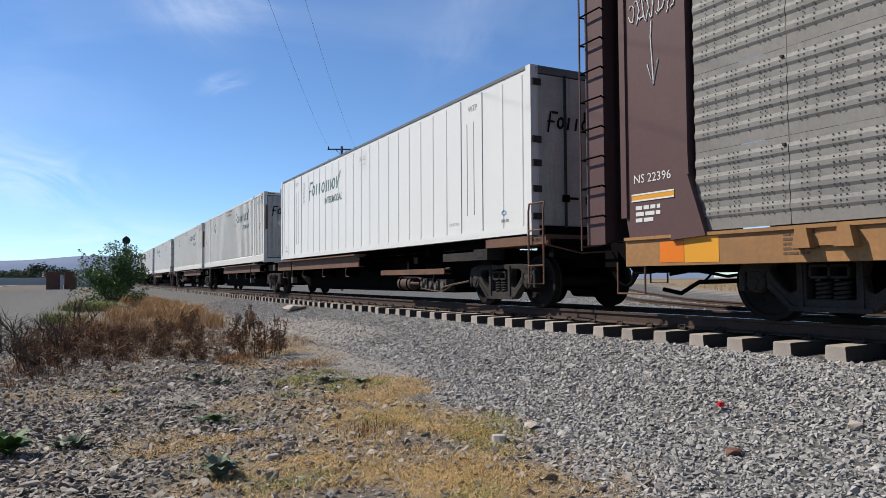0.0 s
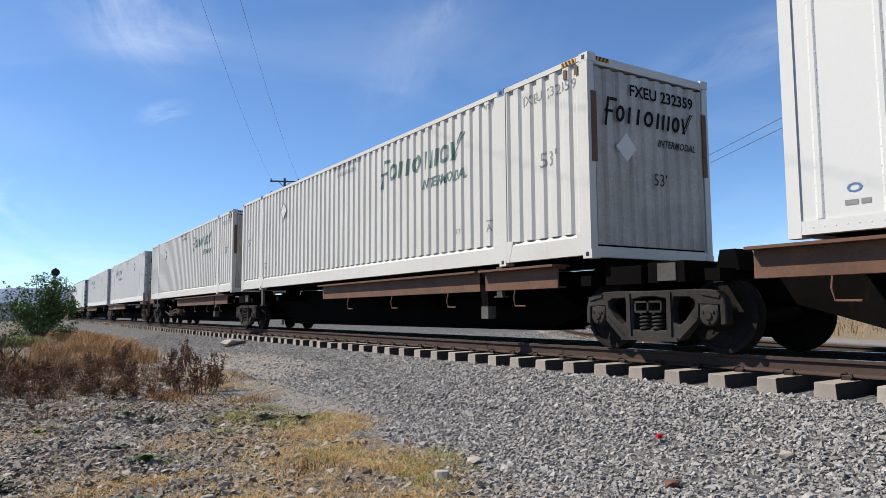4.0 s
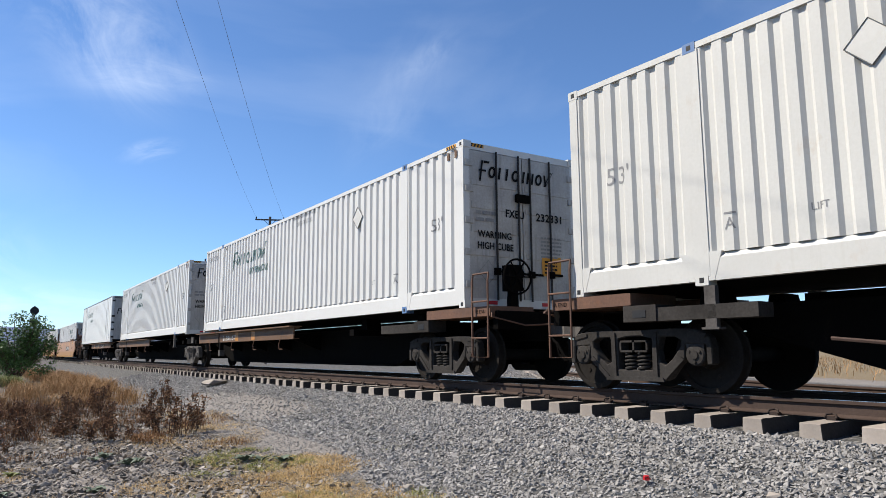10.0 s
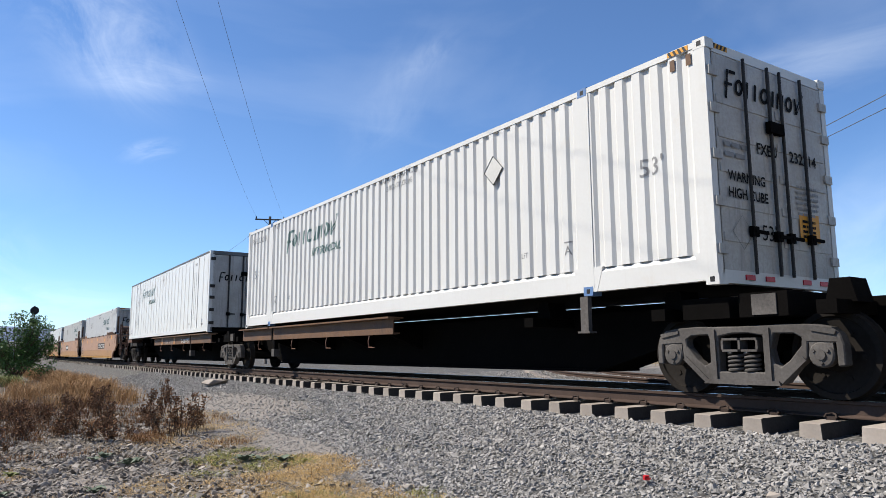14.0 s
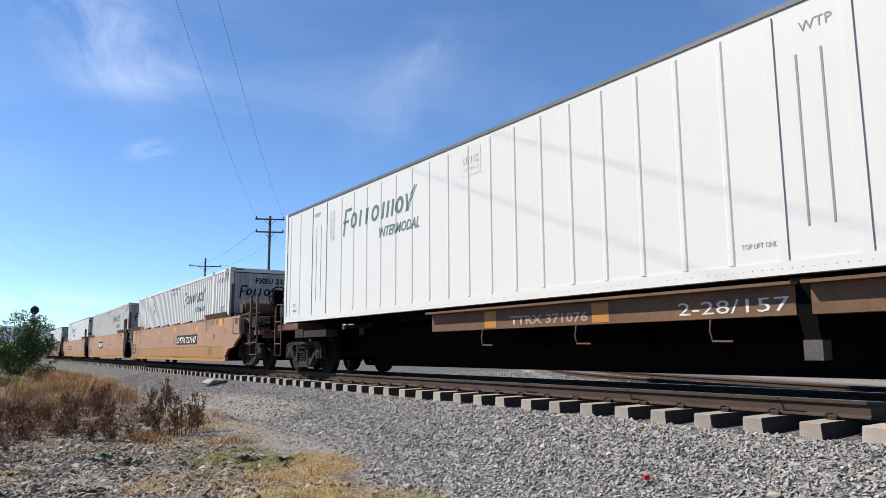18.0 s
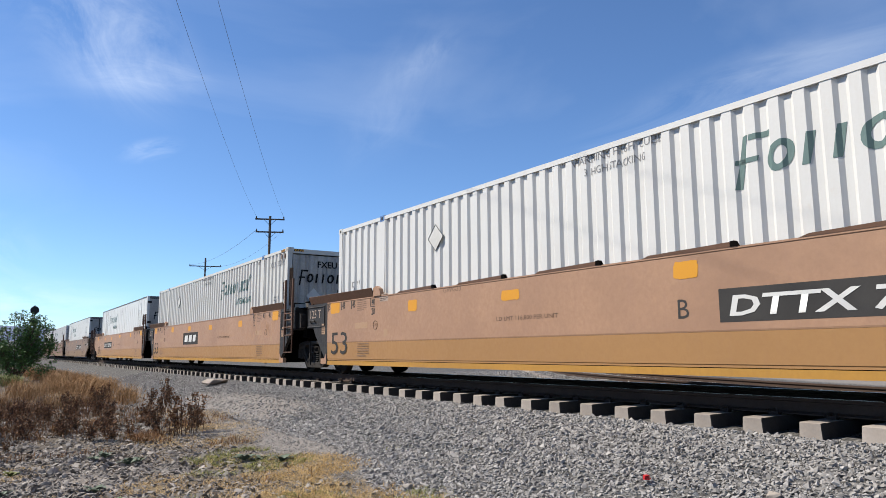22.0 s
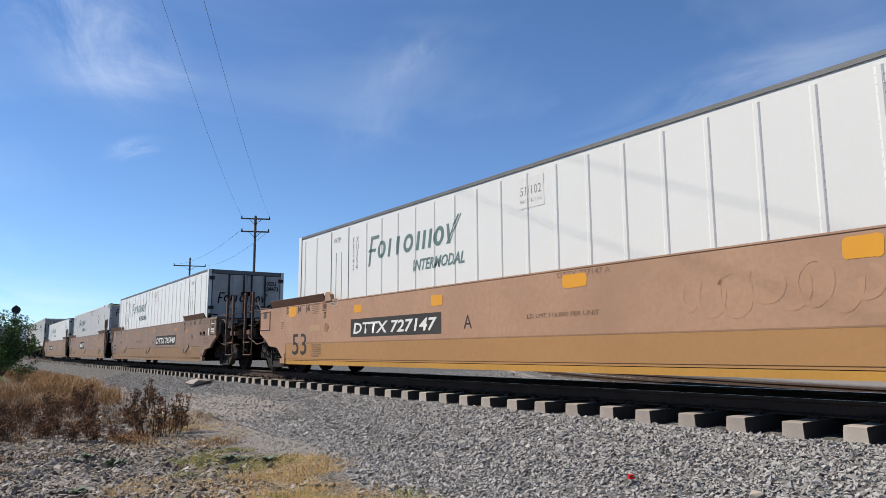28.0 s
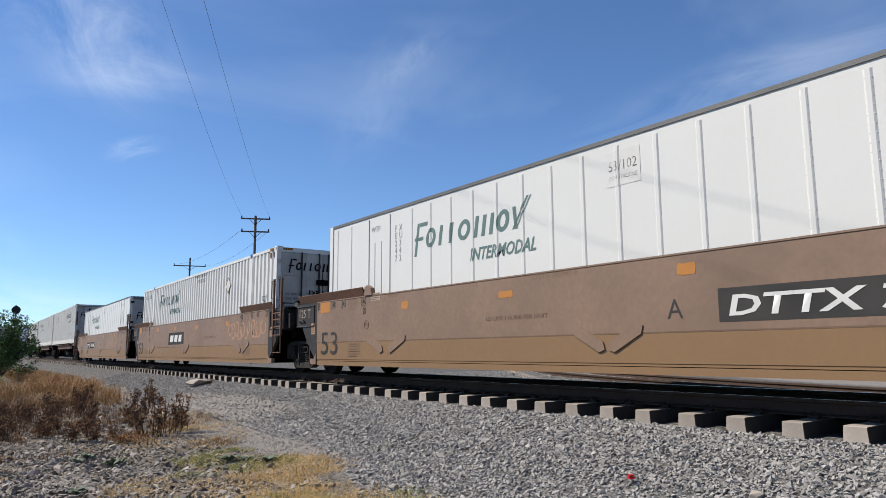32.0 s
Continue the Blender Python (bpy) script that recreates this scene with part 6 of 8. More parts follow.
def well_unit(L, paint, lead, tail, text, mark="", spot=True, lamp53="", wheel=False, extra=(), guides=False, stencils=False):
    """One well of an articulated double-stack car."""
    h = L / 2
    c = thing("well_car", "faded " + ("tan" if paint is M_TAN else "brown") + " steel well car unit with yellow patches and stencils", "railway car", "cars of the train")
    end_lo, end_hi = -h + 1.45, h - 1.45
    for face in (-1, 1):
        part("well_side", well_side(bmesh.new(), end_lo, end_hi, face), paint, c, "smooth pressed steel well side")
        part("lower_side", well_lower(bmesh.new(), end_lo, end_hi, face), M_TANLOW if paint is M_TAN else M_TAN2LOW, c, "yellowed lower well side")
        part("bottom_ledge", box(bmesh.new(), *sorted((face * 1.40, face * 1.462)), end_lo, end_hi, 0.225, 0.311), M_LEDGE if paint is M_TAN else M_TAN2LOW, c, "yellowed bottom ledge")
        for y0, sg, is_end in ((end_lo, -1, lead), (end_hi, 1, tail)):
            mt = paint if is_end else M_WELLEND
            bm = bmesh.new()
            ln = 1.70 if is_end else 1.10
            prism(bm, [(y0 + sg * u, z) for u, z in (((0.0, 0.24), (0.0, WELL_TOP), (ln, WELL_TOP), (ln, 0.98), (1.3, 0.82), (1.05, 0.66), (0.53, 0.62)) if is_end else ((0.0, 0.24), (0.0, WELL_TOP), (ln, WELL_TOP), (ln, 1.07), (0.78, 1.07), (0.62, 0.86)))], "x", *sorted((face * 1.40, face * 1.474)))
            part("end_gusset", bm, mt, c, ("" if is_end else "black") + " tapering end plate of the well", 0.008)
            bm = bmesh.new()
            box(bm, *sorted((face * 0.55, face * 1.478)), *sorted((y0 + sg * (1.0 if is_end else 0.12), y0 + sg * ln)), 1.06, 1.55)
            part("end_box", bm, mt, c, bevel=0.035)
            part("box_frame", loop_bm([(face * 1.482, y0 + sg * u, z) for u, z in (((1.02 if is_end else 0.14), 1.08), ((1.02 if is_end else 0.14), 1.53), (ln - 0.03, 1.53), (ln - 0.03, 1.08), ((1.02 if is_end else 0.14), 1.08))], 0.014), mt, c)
            bm = bmesh.new()
            prism(bm, [(y0 + sg * u, z) for u, z in ((0.02, 0.24), (0.30, 0.24), (0.30, 0.36), (0.12, 0.36), (0.02, 0.48))], "x", *sorted((face * 1.40, face * 1.485)))
            part("jacking_pad", bm, mt if is_end else paint, c, bevel=0.01)
            # guide flap along the top edge
            f0, f1 = y0 - sg * 2.15, y0 + sg * ((0.9 if sg > 0 else 0.4) if is_end or sg > 0 else 0.3)
            prism_bm = prism(bmesh.new(), [(face * u, z) for u, z in ((1.40, WELL_TOP), (1.475, WELL_TOP), (1.545, WELL_TOP + 0.165), (1.525, WELL_TOP + 0.175), (1.44, WELL_TOP + 0.02))], "y", *sorted((f0, f1)))
            part("guide_flap", prism_bm, M_RUST if paint is M_TAN2 else M_DECKPAINT, c, "brown container guide flap")
            part("flap_bracket", prism(prism(bmesh.new(), [(y0 + sg * u, z) for u, z in ((0.74, WELL_TOP), (0.80, WELL_TOP), (0.80, WELL_TOP + 0.12), (0.74, WELL_TOP + 0.15))], "x", *sorted((face * 1.40, face * 1.48))), [(y0 + sg * u, z) for u, z in ((0.80, WELL_TOP + 0.10), (1.25, WELL_TOP + 0.07), (1.25, WELL_TOP + 0.09), (0.80, WELL_TOP + 0.13))], "x", *sorted((face * 1.30, face * 1.48))), M_DARK, c)
            part("end_lug", prism(bmesh.new(), [(y0 + sg * u, z) for u, z in ((ln, 1.08), (ln + 0.14, 1.10), (ln + 0.14, 1.42), (ln, 1.46))], "x", *sorted((face * 1.28, face * 1.40))), M_WELLEND, c, bevel=0.012)
            part("lug_hole", box(bmesh.new(), *sorted((face * 1.395, face * 1.404)), *sorted((y0 + sg * (ln + 0.04), y0 + sg * (ln + 0.10))), 1.22, 1.36), M_SIGNAL, c)
            bm = bmesh.new()
            prism(bm, [(f0 - sg * 0.02, WELL_TOP), (f0 - sg * 0.32, WELL_TOP), (f0 - sg * 0.26, WELL_TOP + 0.14), (f0 - sg * 0.12, WELL_TOP + 0.20), (f0 - sg * 0.02, WELL_TOP + 0.16)], "x", *sorted((face * 1.41, face * 1.50)))
            if paint is M_TAN or sg > 0:
                part("guide_block", bm, paint, c, bevel=0.02)
        for y in np.arange(end_lo + 3.0, end_hi - 2.8, 1.95) if guides else ():
            part("top_guide", prism(bmesh.new(), [(y - 0.62, WELL_TOP), (y + 0.62, WELL_TOP), (y + 0.52, WELL_TOP + 0.03), (y - 0.56, WELL_TOP + 0.055)], "x", *sorted((face * 1.425, face * 1.486))), M_DECKPAINT, c, "brown slat on the top edge", 0.006)
            part("guide_cap", prism(bmesh.new(), [(y - 0.66, WELL_TOP), (y - 0.57, WELL_TOP), (y - 0.57, WELL_TOP + 0.06), (y - 0.62, WELL_TOP + 0.065)], "x", *sorted((face * 1.425, face * 1.49))), M_DARK, c)
    for y in (end_lo, end_hi - 3.0):
        part("well_floor", box(bmesh.new(), -1.40, 1.40, y, y + 3.0, 0.24, 0.34), M_DARK, c)
    for y in np.arange(end_lo + 3.6, end_hi - 3.2, 2.2):
        part("floor_beam", box(bmesh.new(), -1.41, 1.41, y - 0.12, y + 0.12, 0.24, 0.33), M_DARK, c)
    for y0, sg, is_end in ((end_lo, -1, lead), (end_hi, 1, tail)):
        part("bulkhead", box(bmesh.new(), -1.40, 1.40, *sorted((y0 + sg * 0.0, y0 + sg * 0.10)), 0.32, 1.56), M_DARK, c)
        part("end_deck", box(bmesh.new(), -1.3, 1.3, *sorted((y0 + sg * 0.10, y0 + sg * 1.25)), 1.545, 1.595), M_DARK, c)
        part("end_frame", box(box(bmesh.new(), -0.45, 0.45, *sorted((y0, y0 + sg * 2.0)), 0.78, 1.08), -1.2, 1.2, *sorted((y0 + sg * 0.9, y0 + sg * 1.15)), 0.86, 1.10), M_DARK, c, bevel=0.02)
        if is_end:
            ye = y0 + sg * 3.2
            part("end_sill", box(bmesh.new(), -1.25, 1.25, *sorted((ye - sg * 0.14, ye)), 0.90, 1.14), M_GEAR, c, bevel=0.01)
            part("draft_sill", box(bmesh.new(), -0.38, 0.38, *sorted((y0 + sg * 0.9, ye)), 0.72, 1.10), M_DARK, c, bevel=0.02)
            part("running_board", box(bmesh.new(), -1.2, 1.2, *sorted((y0 + sg * 1.0, ye)), 1.28, 1.32), M_DARK, c)
            for face in (-1, 1):
                part("side_step_plate", box(bmesh.new(), *sorted((face * 0.9, face * 1.38)), *sorted((ye - sg * 0.45, ye)), 1.0, 1.12), M_RUST, c, bevel=0.01)
                for q, (u, z, w, hh, xo) in enumerate(((0.75, 1.05, 0.16, 0.12, 1.30), (1.05, 1.34, 0.20, 0.10, 1.24), (1.35, 0.92, 0.14, 0.16, 1.26), (1.55, 1.28, 0.15, 0.09, 1.30), (0.55, 1.42, 0.18, 0.05, 1.2), (1.8, 1.12, 0.13, 0.14, 1.22))):
                    part("end_fitting", box(bmesh.new(), *sorted((face * (xo - 0.25), face * xo)), ye - sg * u - w, ye - sg * u + w, z - hh, z + hh), (M_DARK, M_WELLEND, M_GEAR)[q % 3], c, bevel=0.02)
                for pts in (((0.2, 1.25), (0.7, 1.22), (1.3, 1.5), (2.0, 1.48)), ((0.1, 1.62), (0.8, 1.60), (1.6, 1.62)), ((0.3, 0.9), (0.9, 0.72), (1.5, 0.78), (2.0, 0.95)), ((0.15, 1.78), (0.75, 1.78)), ((0.75, 2.0), (1.1, 1.66), (1.7, 1.62))):
                    part("end_pipe", loop_bm([(face * 1.32, ye - sg * u, z) for u, z in pts], 0.018), M_GEAR, c)
                for k, yl in enumerate((ye - sg * 0.15, ye - sg * 0.72)):
                    part("handrail_mast", box(bmesh.new(), *sorted((face * 1.37, face * 1.43)), yl - 0.035, yl + 0.035, 0.98, 2.16 - 0.02 * k), M_GEAR, c, "tall dark brown handrail mast", 0.01)
                    part("grab_iron", loop_bm([(face * 1.42, yl + sg * 0.06, 2.12), (face * 1.44, yl + sg * 0.12, 2.12), (face * 1.44, yl + sg * 0.12, 1.62), (face * 1.42, yl + sg * 0.06, 1.60)], 0.013), M_RUST, c)
                part("end_stirrup", loop_bm([(face * 1.40, ye - sg * 0.12, 1.0), (face * 1.41, ye - sg * 0.12, 0.44), (face * 1.41, ye - sg * 0.72, 0.44), (face * 1.40, ye - sg * 0.72, 1.0)], 0.018), M_RUST, c)
                part("ladder_rung", loop_bm([(face * 1.42, ye - sg * 0.10, 0.78), (face * 1.42, ye - sg * 0.60, 0.78)], 0.015), M_RUST, c)
                part("slanted_pipe", loop_bm([(face * 1.25, y0 + sg * 1.0, 1.45), (face * 1.27, y0 + sg * 1.35, 1.42), (face * 1.28, y0 + sg * 1.75, 1.05), (face * 1.2, y0 + sg * 2.1, 0.98)], 0.028), M_FRAME, c)
            coupler(c, ye - sg * 0.1, sg)
            if wheel:
                handwheel(c, ye - sg * 0.65, -0.6, 2.12, 0.30)
                bm = bmesh.new()
                tube(bm, ((-1.15, y0 + sg * 0.95, 1.86), (-0.15, y0 + sg * 0.95, 1.86)), 0.23, 18)
                tube(bm, ((-1.22, y0 + sg * 0.95, 1.86), (-1.15, y0 + sg * 0.95, 1.86)), 0.16, 18)
                part("air_reservoir", bm, M_GEAR, c, "brown air reservoir on the end deck", smooth=True)
        elif sg < 0:
            for k in (0.50, 1.01):
                part("ladder_upright", box(bmesh.new(), -1.56, -1.51, y0 - k - 0.025, y0 - k + 0.025, 0.92, 2.32), M_RUST, c, bevel=0.008)
                part("grab_iron", loop_bm([(-1.55, y0 - k + 0.03, 2.28), (-1.56, y0 - k + 0.10, 2.28), (-1.56, y0 - k + 0.10, 1.84), (-1.55, y0 - k + 0.03, 1.84)], 0.012), M_RUST, c)
            for z in (0.92, 1.12, 1.30, 1.46):
                part("ladder_rung", loop_bm([(-1.55, y0 - 0.48, z), (-1.55, y0 - 1.03, z)], 0.014), M_RUST, c)
            part("end_stirrup", loop_bm([(-1.54, y0 - 0.50, 0.92), (-1.54, y0 - 0.50, 0.5), (-1.54, y0 - 1.01, 0.5), (-1.54, y0 - 1.01, 0.92)], 0.016), M_RUST, c)
        if not is_end:
            if sg > 0:
                part("lettering", on_side(fit_width(letters("125 T", 0.27), 0.58), y0 + 0.92, 1.28, -1.4825), M_CREAM, c, "cream capacity stencil")
                part("handhold", loop_bm([(-1.48, y0 + 0.85, 1.16), (-1.52, y0 + 0.85, 1.22), (-1.52, y0 + 0.62, 1.22), (-1.48, y0 + 0.62, 1.16)], 0.012), M_WELLEND, c)
            else:
                part("lettering", on_side(bars(2, 0.3, 0.05, 0.04, 22), y0 - 0.7, 1.4, -1.4825), M_SMALLPRINT, c)
            part("coupling_deck", box(bmesh.new(), -1.1, 1.1, *sorted((y0 + sg * 1.0, y0 + sg * 1.36)), 1.36, 1.56), M_DARK, c, bevel=0.03)
            for xx, zz, w in ((-1.1, 1.66, 0.10), (-0.8, 1.72, 0.13), (-0.5, 1.64, 0.09), (-0.9, 1.48, 0.16)):
                part("coupling_block", box(bmesh.new(), xx - w, xx + w, *sorted((y0 + sg * 1.05, y0 + sg * (1.2 + w))), zz - 0.09, zz + 0.09), M_FRAME, c, bevel=0.02)
            part("air_hose", loop_bm([(-1.05, y0 + sg * u, z) for u, z in ((1.0, 1.5), (1.2, 1.42), (1.38, 1.2), (1.45, 1.1))], 0.025), M_DARK, c)
        else:
            part("data_plate", on_side(sheet(0, 0.22, 0, 0.17), y0 + sg * 1.35 + 0.11, 1.36, -1.4825), M_FRAME, c, "small grey data plate")
        if stencils and sg < 0:
            continue
        part("data_plate", on_side(sheet(0, 0.18, 0, 0.24), y0 + sg * 0.2 + 0.09, 0.90 if not is_end else 1.04, -1.4785), M_PALETAN, c, "yellowed data plate")
        part("plate_grid", on_side(bars(4, 0.15, 0.025, 0.025, 23), y0 + sg * 0.2 + 0.075, 1.08 if not is_end else 1.22, -1.4825), M_SMALLPRINT, c)
    # writing on the side that faces the camera
    x = -1.4762
    for y, z, w, txt in extra:
        part("lettering", on_side(fit_width(letters(txt, 0.11), w * 0.62), y, z, x), M_SMALLPRINT, c)
    if text:
        y_left, y_right = text[1], text[2]
        part("number_board", on_side(sheet(0, y_left - y_right, 0, 0.36), y_left, 0.80, x), M_INK, c, "black number board")
        part("lettering", on_side(fit_width(letters(text[0], 0.3, True, 0.15), y_left - y_right - 0.24), y_left - 0.12, 0.87, x - 0.004), M_STENCIL, c, "white reporting number")
        if text[3]:
            part("lettering", on_side(letters(text[3], 0.32), text[4], 0.86, x), M_INK, c, "black unit letter")
    if mark == "logo":
        y = text_y = 1.4
        part("number_board", on_side(sheet(0, 2.2, 0, 0.44), y + 1.1, 0.80, x), M_INK, c, "black board with a white maker's mark")
        bm = bmesh.new()
        for q in (((0.25, 0.10), (0.70, 0.10), (0.76, 0.34), (0.31, 0.34)), ((0.88, 0.10), (1.30, 0.10), (1.36, 0.34), (0.94, 0.34)), ((1.48, 0.10), (1.86, 0.10), (1.92, 0.34), (1.54, 0.34))):
            bm.faces.new([bm.verts.new((u, v, 0)) for u, v in q])
        part("maker_mark", on_side(bm, y + 1.1, 0.80, x - 0.004), M_STENCIL, c, "white block shapes of a maker's mark")
    if lamp53:
        yy = end_hi - (0.42 if tail else 0.22)
        part("lettering", on_side(fit_width(letters("53", 0.68), 0.78), yy, 0.46, -1.4775), M_INK, c, "large black numerals")
    for e, d in ((end_hi, -1), (end_lo, 1)):
        for u, t in ((0.03, "53"), (0.70, "48"), (1.17, "45"), (2.02, "40")):
            y = e + d * u + (0.0 if d < 0 else 0.20)
            part("lettering", on_side(sheet(0, 0.035, 0, 0.19), y if d < 0 else y - 0.165, 1.40, x), M_INK, c)
            part("lettering", on_side(fit_width(letters(t, 0.19, True), 0.135), y - (0.05 if d < 0 else 0.0), 1.43, x), M_INK, c)
        y = e + d * 2.02 + (0.0 if d < 0 else 0.20)
        part("lettering", on_side(sheet(0, 0.16, 0, 0.012), y - 0.04, 1.395, x), M_INK, c)
        part("lettering", on_side(fit_width(letters("20", 0.19, True), 0.135), y - 0.05, 1.24, x), M_INK, c)
        y = e + d * 1.45 + (0.0 if d < 0 else 0.42)
        part("lettering", on_side(bars(6, 0.4, 0.014, 0.026, 31), y, 1.55, x), M_SMALLPRINT, c)
        part("lettering", on_side(bars(6, 0.5, 0.014, 0.034, 32), y - 0.02, 0.66, x - 0.001), M_SMALLPRINT, c)
        ring = [(x, y - 0.78 + 0.085 * math.cos(a), 1.03 + 0.085 * math.sin(a)) for a in np.linspace(0, 2 * math.pi, 25)]
        part("stencil_ring", tube(bmesh.new(), ring, 0.005, 4), M_TRUNKCOL, c)
        part("lettering", on_side(fit_width(letters("110", 0.09), 0.1), y - 0.73, 1.0, x), M_TRUNKCOL, c)
        if paint is M_TAN:
            part("cover_patch", on_side(sheet(0, 0.55, 0, 0.12), y + 0.1, 0.98, x), M_PALETAN, c)
            part("cover_patch", on_side(sheet(0, 0.15, 0, 0.14), y - 1.12, 0.80, x), M_PALETAN, c)
        if d < 0:
            part("small_sign", on_side(sheet(0, 0.34, 0, 0.15), y - 0.95, 1.48, x), M_CREAM, c)
            part("lettering", on_side(bars(4, 0.3, 0.014, 0.02, 35), y - 0.97, 1.60, x - 0.002), M_TRUNKCOL, c)
    if paint is M_TAN2:
        for a, za, b, zb in ((4.21, 0.80, 3.62, 0.60), (2.95, 0.80, 3.44, 0.58), (10.08, 0.80, 9.66, 0.58), (9.06, 0.80, 9.48, 0.58), (15.6, 0.80, 15.1, 0.58), (14.3, 0.80, 14.8, 0.58)):
            d = Vector((b - a, zb - za)).normalized()
            n = Vector((-d.y, d.x)) * 0.075
            ring = [(a + n.x, za + n.y - 0.03), (b + n.x, zb + n.y - 0.03), (b + d.x * 0.07, zb + d.y * 0.07 - 0.03), (b - n.x, zb - n.y - 0.03), (a - n.x, za - n.y - 0.03), (a - d.x * 0.07, za - d.y * 0.07 - 0.03)]
            part("pressed_lug", prism(bmesh.new(), [(u - h, z) for u, z in ring], "x", x - 0.012, x + 0.03), paint, c, "blunt-ended lug pressed out of the side sheet", 0.006)
    yl = -2.2 if not text else (text[4] - 1.5 if text[4] < text[2] else text[4] + 3.3)
    part("lettering", on_side(fit_width(letters("LD LMT 116,800 PER UNIT", 0.09), 1.35), yl, 0.96, x), M_TRUNKCOL, c)
    if not text or text[4] < text[2]:
        rnd = random.Random(round(L * 10))
        for k in range(11):
            u, r1, r2 = yl - 2.7 - 0.27 * k + rnd.uniform(-0.08, 0.08), rnd.uniform(0.10, 0.20), rnd.uniform(0.14, 0.27)
            a0, a1, zc = rnd.uniform(0, 3), rnd.uniform(4.8, 7.5), 1.12 + rnd.uniform(-0.06, 0.08)
            bm = bmesh.new()
            rim = []
            for i in range(15):
                a = a0 + (a1 - a0) * i / 14
                half = 0.028 + 0.010 * math.sin(3 * a + k)
                rim.append([bm.verts.new((x + 0.0004 - 0.0001 * k, u + (r1 + e) * math.cos(a), zc + (r2 + e) * math.sin(a))) for e in (half, -half)])
            for p, q in zip(rim, rim[1:]):
                bm.faces.new((p[0], q[0], q[1], p[1]))
            part("ghost_graffiti", bm, M_FADEPATCH, c, "half-erased pale graffiti stroke")
    if spot:
        rnd = random.Random(round(L * 100) + len(mark) * 7 + (3 if lead else 0))
        ys = [end_hi - 0.38, end_hi - 3.62, end_hi - 6.4, -1.3, end_lo + 3.4, end_lo + 0.38]
        paint2 = M_YELLOW if paint is M_TAN else M_ORANGE
        for i, y in enumerate(ys):
            w, hh = (0.45, 0.26) if i in (0, 5) else (rnd.uniform(0.30, 0.44), rnd.uniform(0.15, 0.22)) if paint is M_TAN else (rnd.uniform(0.22, 0.34), rnd.uniform(0.10, 0.15))
            zc = 1.46 if i in (0, 5) else 1.38 + rnd.uniform(-0.05, 0.05)
            if paint is M_TAN2 and i == 5:
                continue
            bm = bmesh.new()
            n = 28
            bm.faces.new([bm.verts.new((w * 0.5 * math.copysign(abs(math.cos(a)) ** 0.3, math.cos(a)) + 0.02 * rnd.random(), hh * 0.5 * math.copysign(abs(math.sin(a)) ** 0.3, math.sin(a)) + 0.016 * rnd.random(), 0)) for a in (2 * math.pi * (k + 0.5) / n for k in range(n))])
            part("paint_patch", on_side(bm, y, zc, x - 0.0006), paint2, c, "fresh yellow paint patch over old marks" if paint is M_TAN else "orange paint patch over old marks")
    if stencils:
        lead_notes(c, end_lo, x)
    bogie(c, -h, M_DARKCAST)
    if tail:
        bogie(c, h, M_DARKCAST)
    return c


M_DECKPAINT = surface("brown_guide_flap_paint", (0.113, 0.0548, 0.0307), (0.0658, 0.0351, 0.0219), 0.65, amount=0.6, patch=2, grain=25, bump=0.15, rust=0.3)


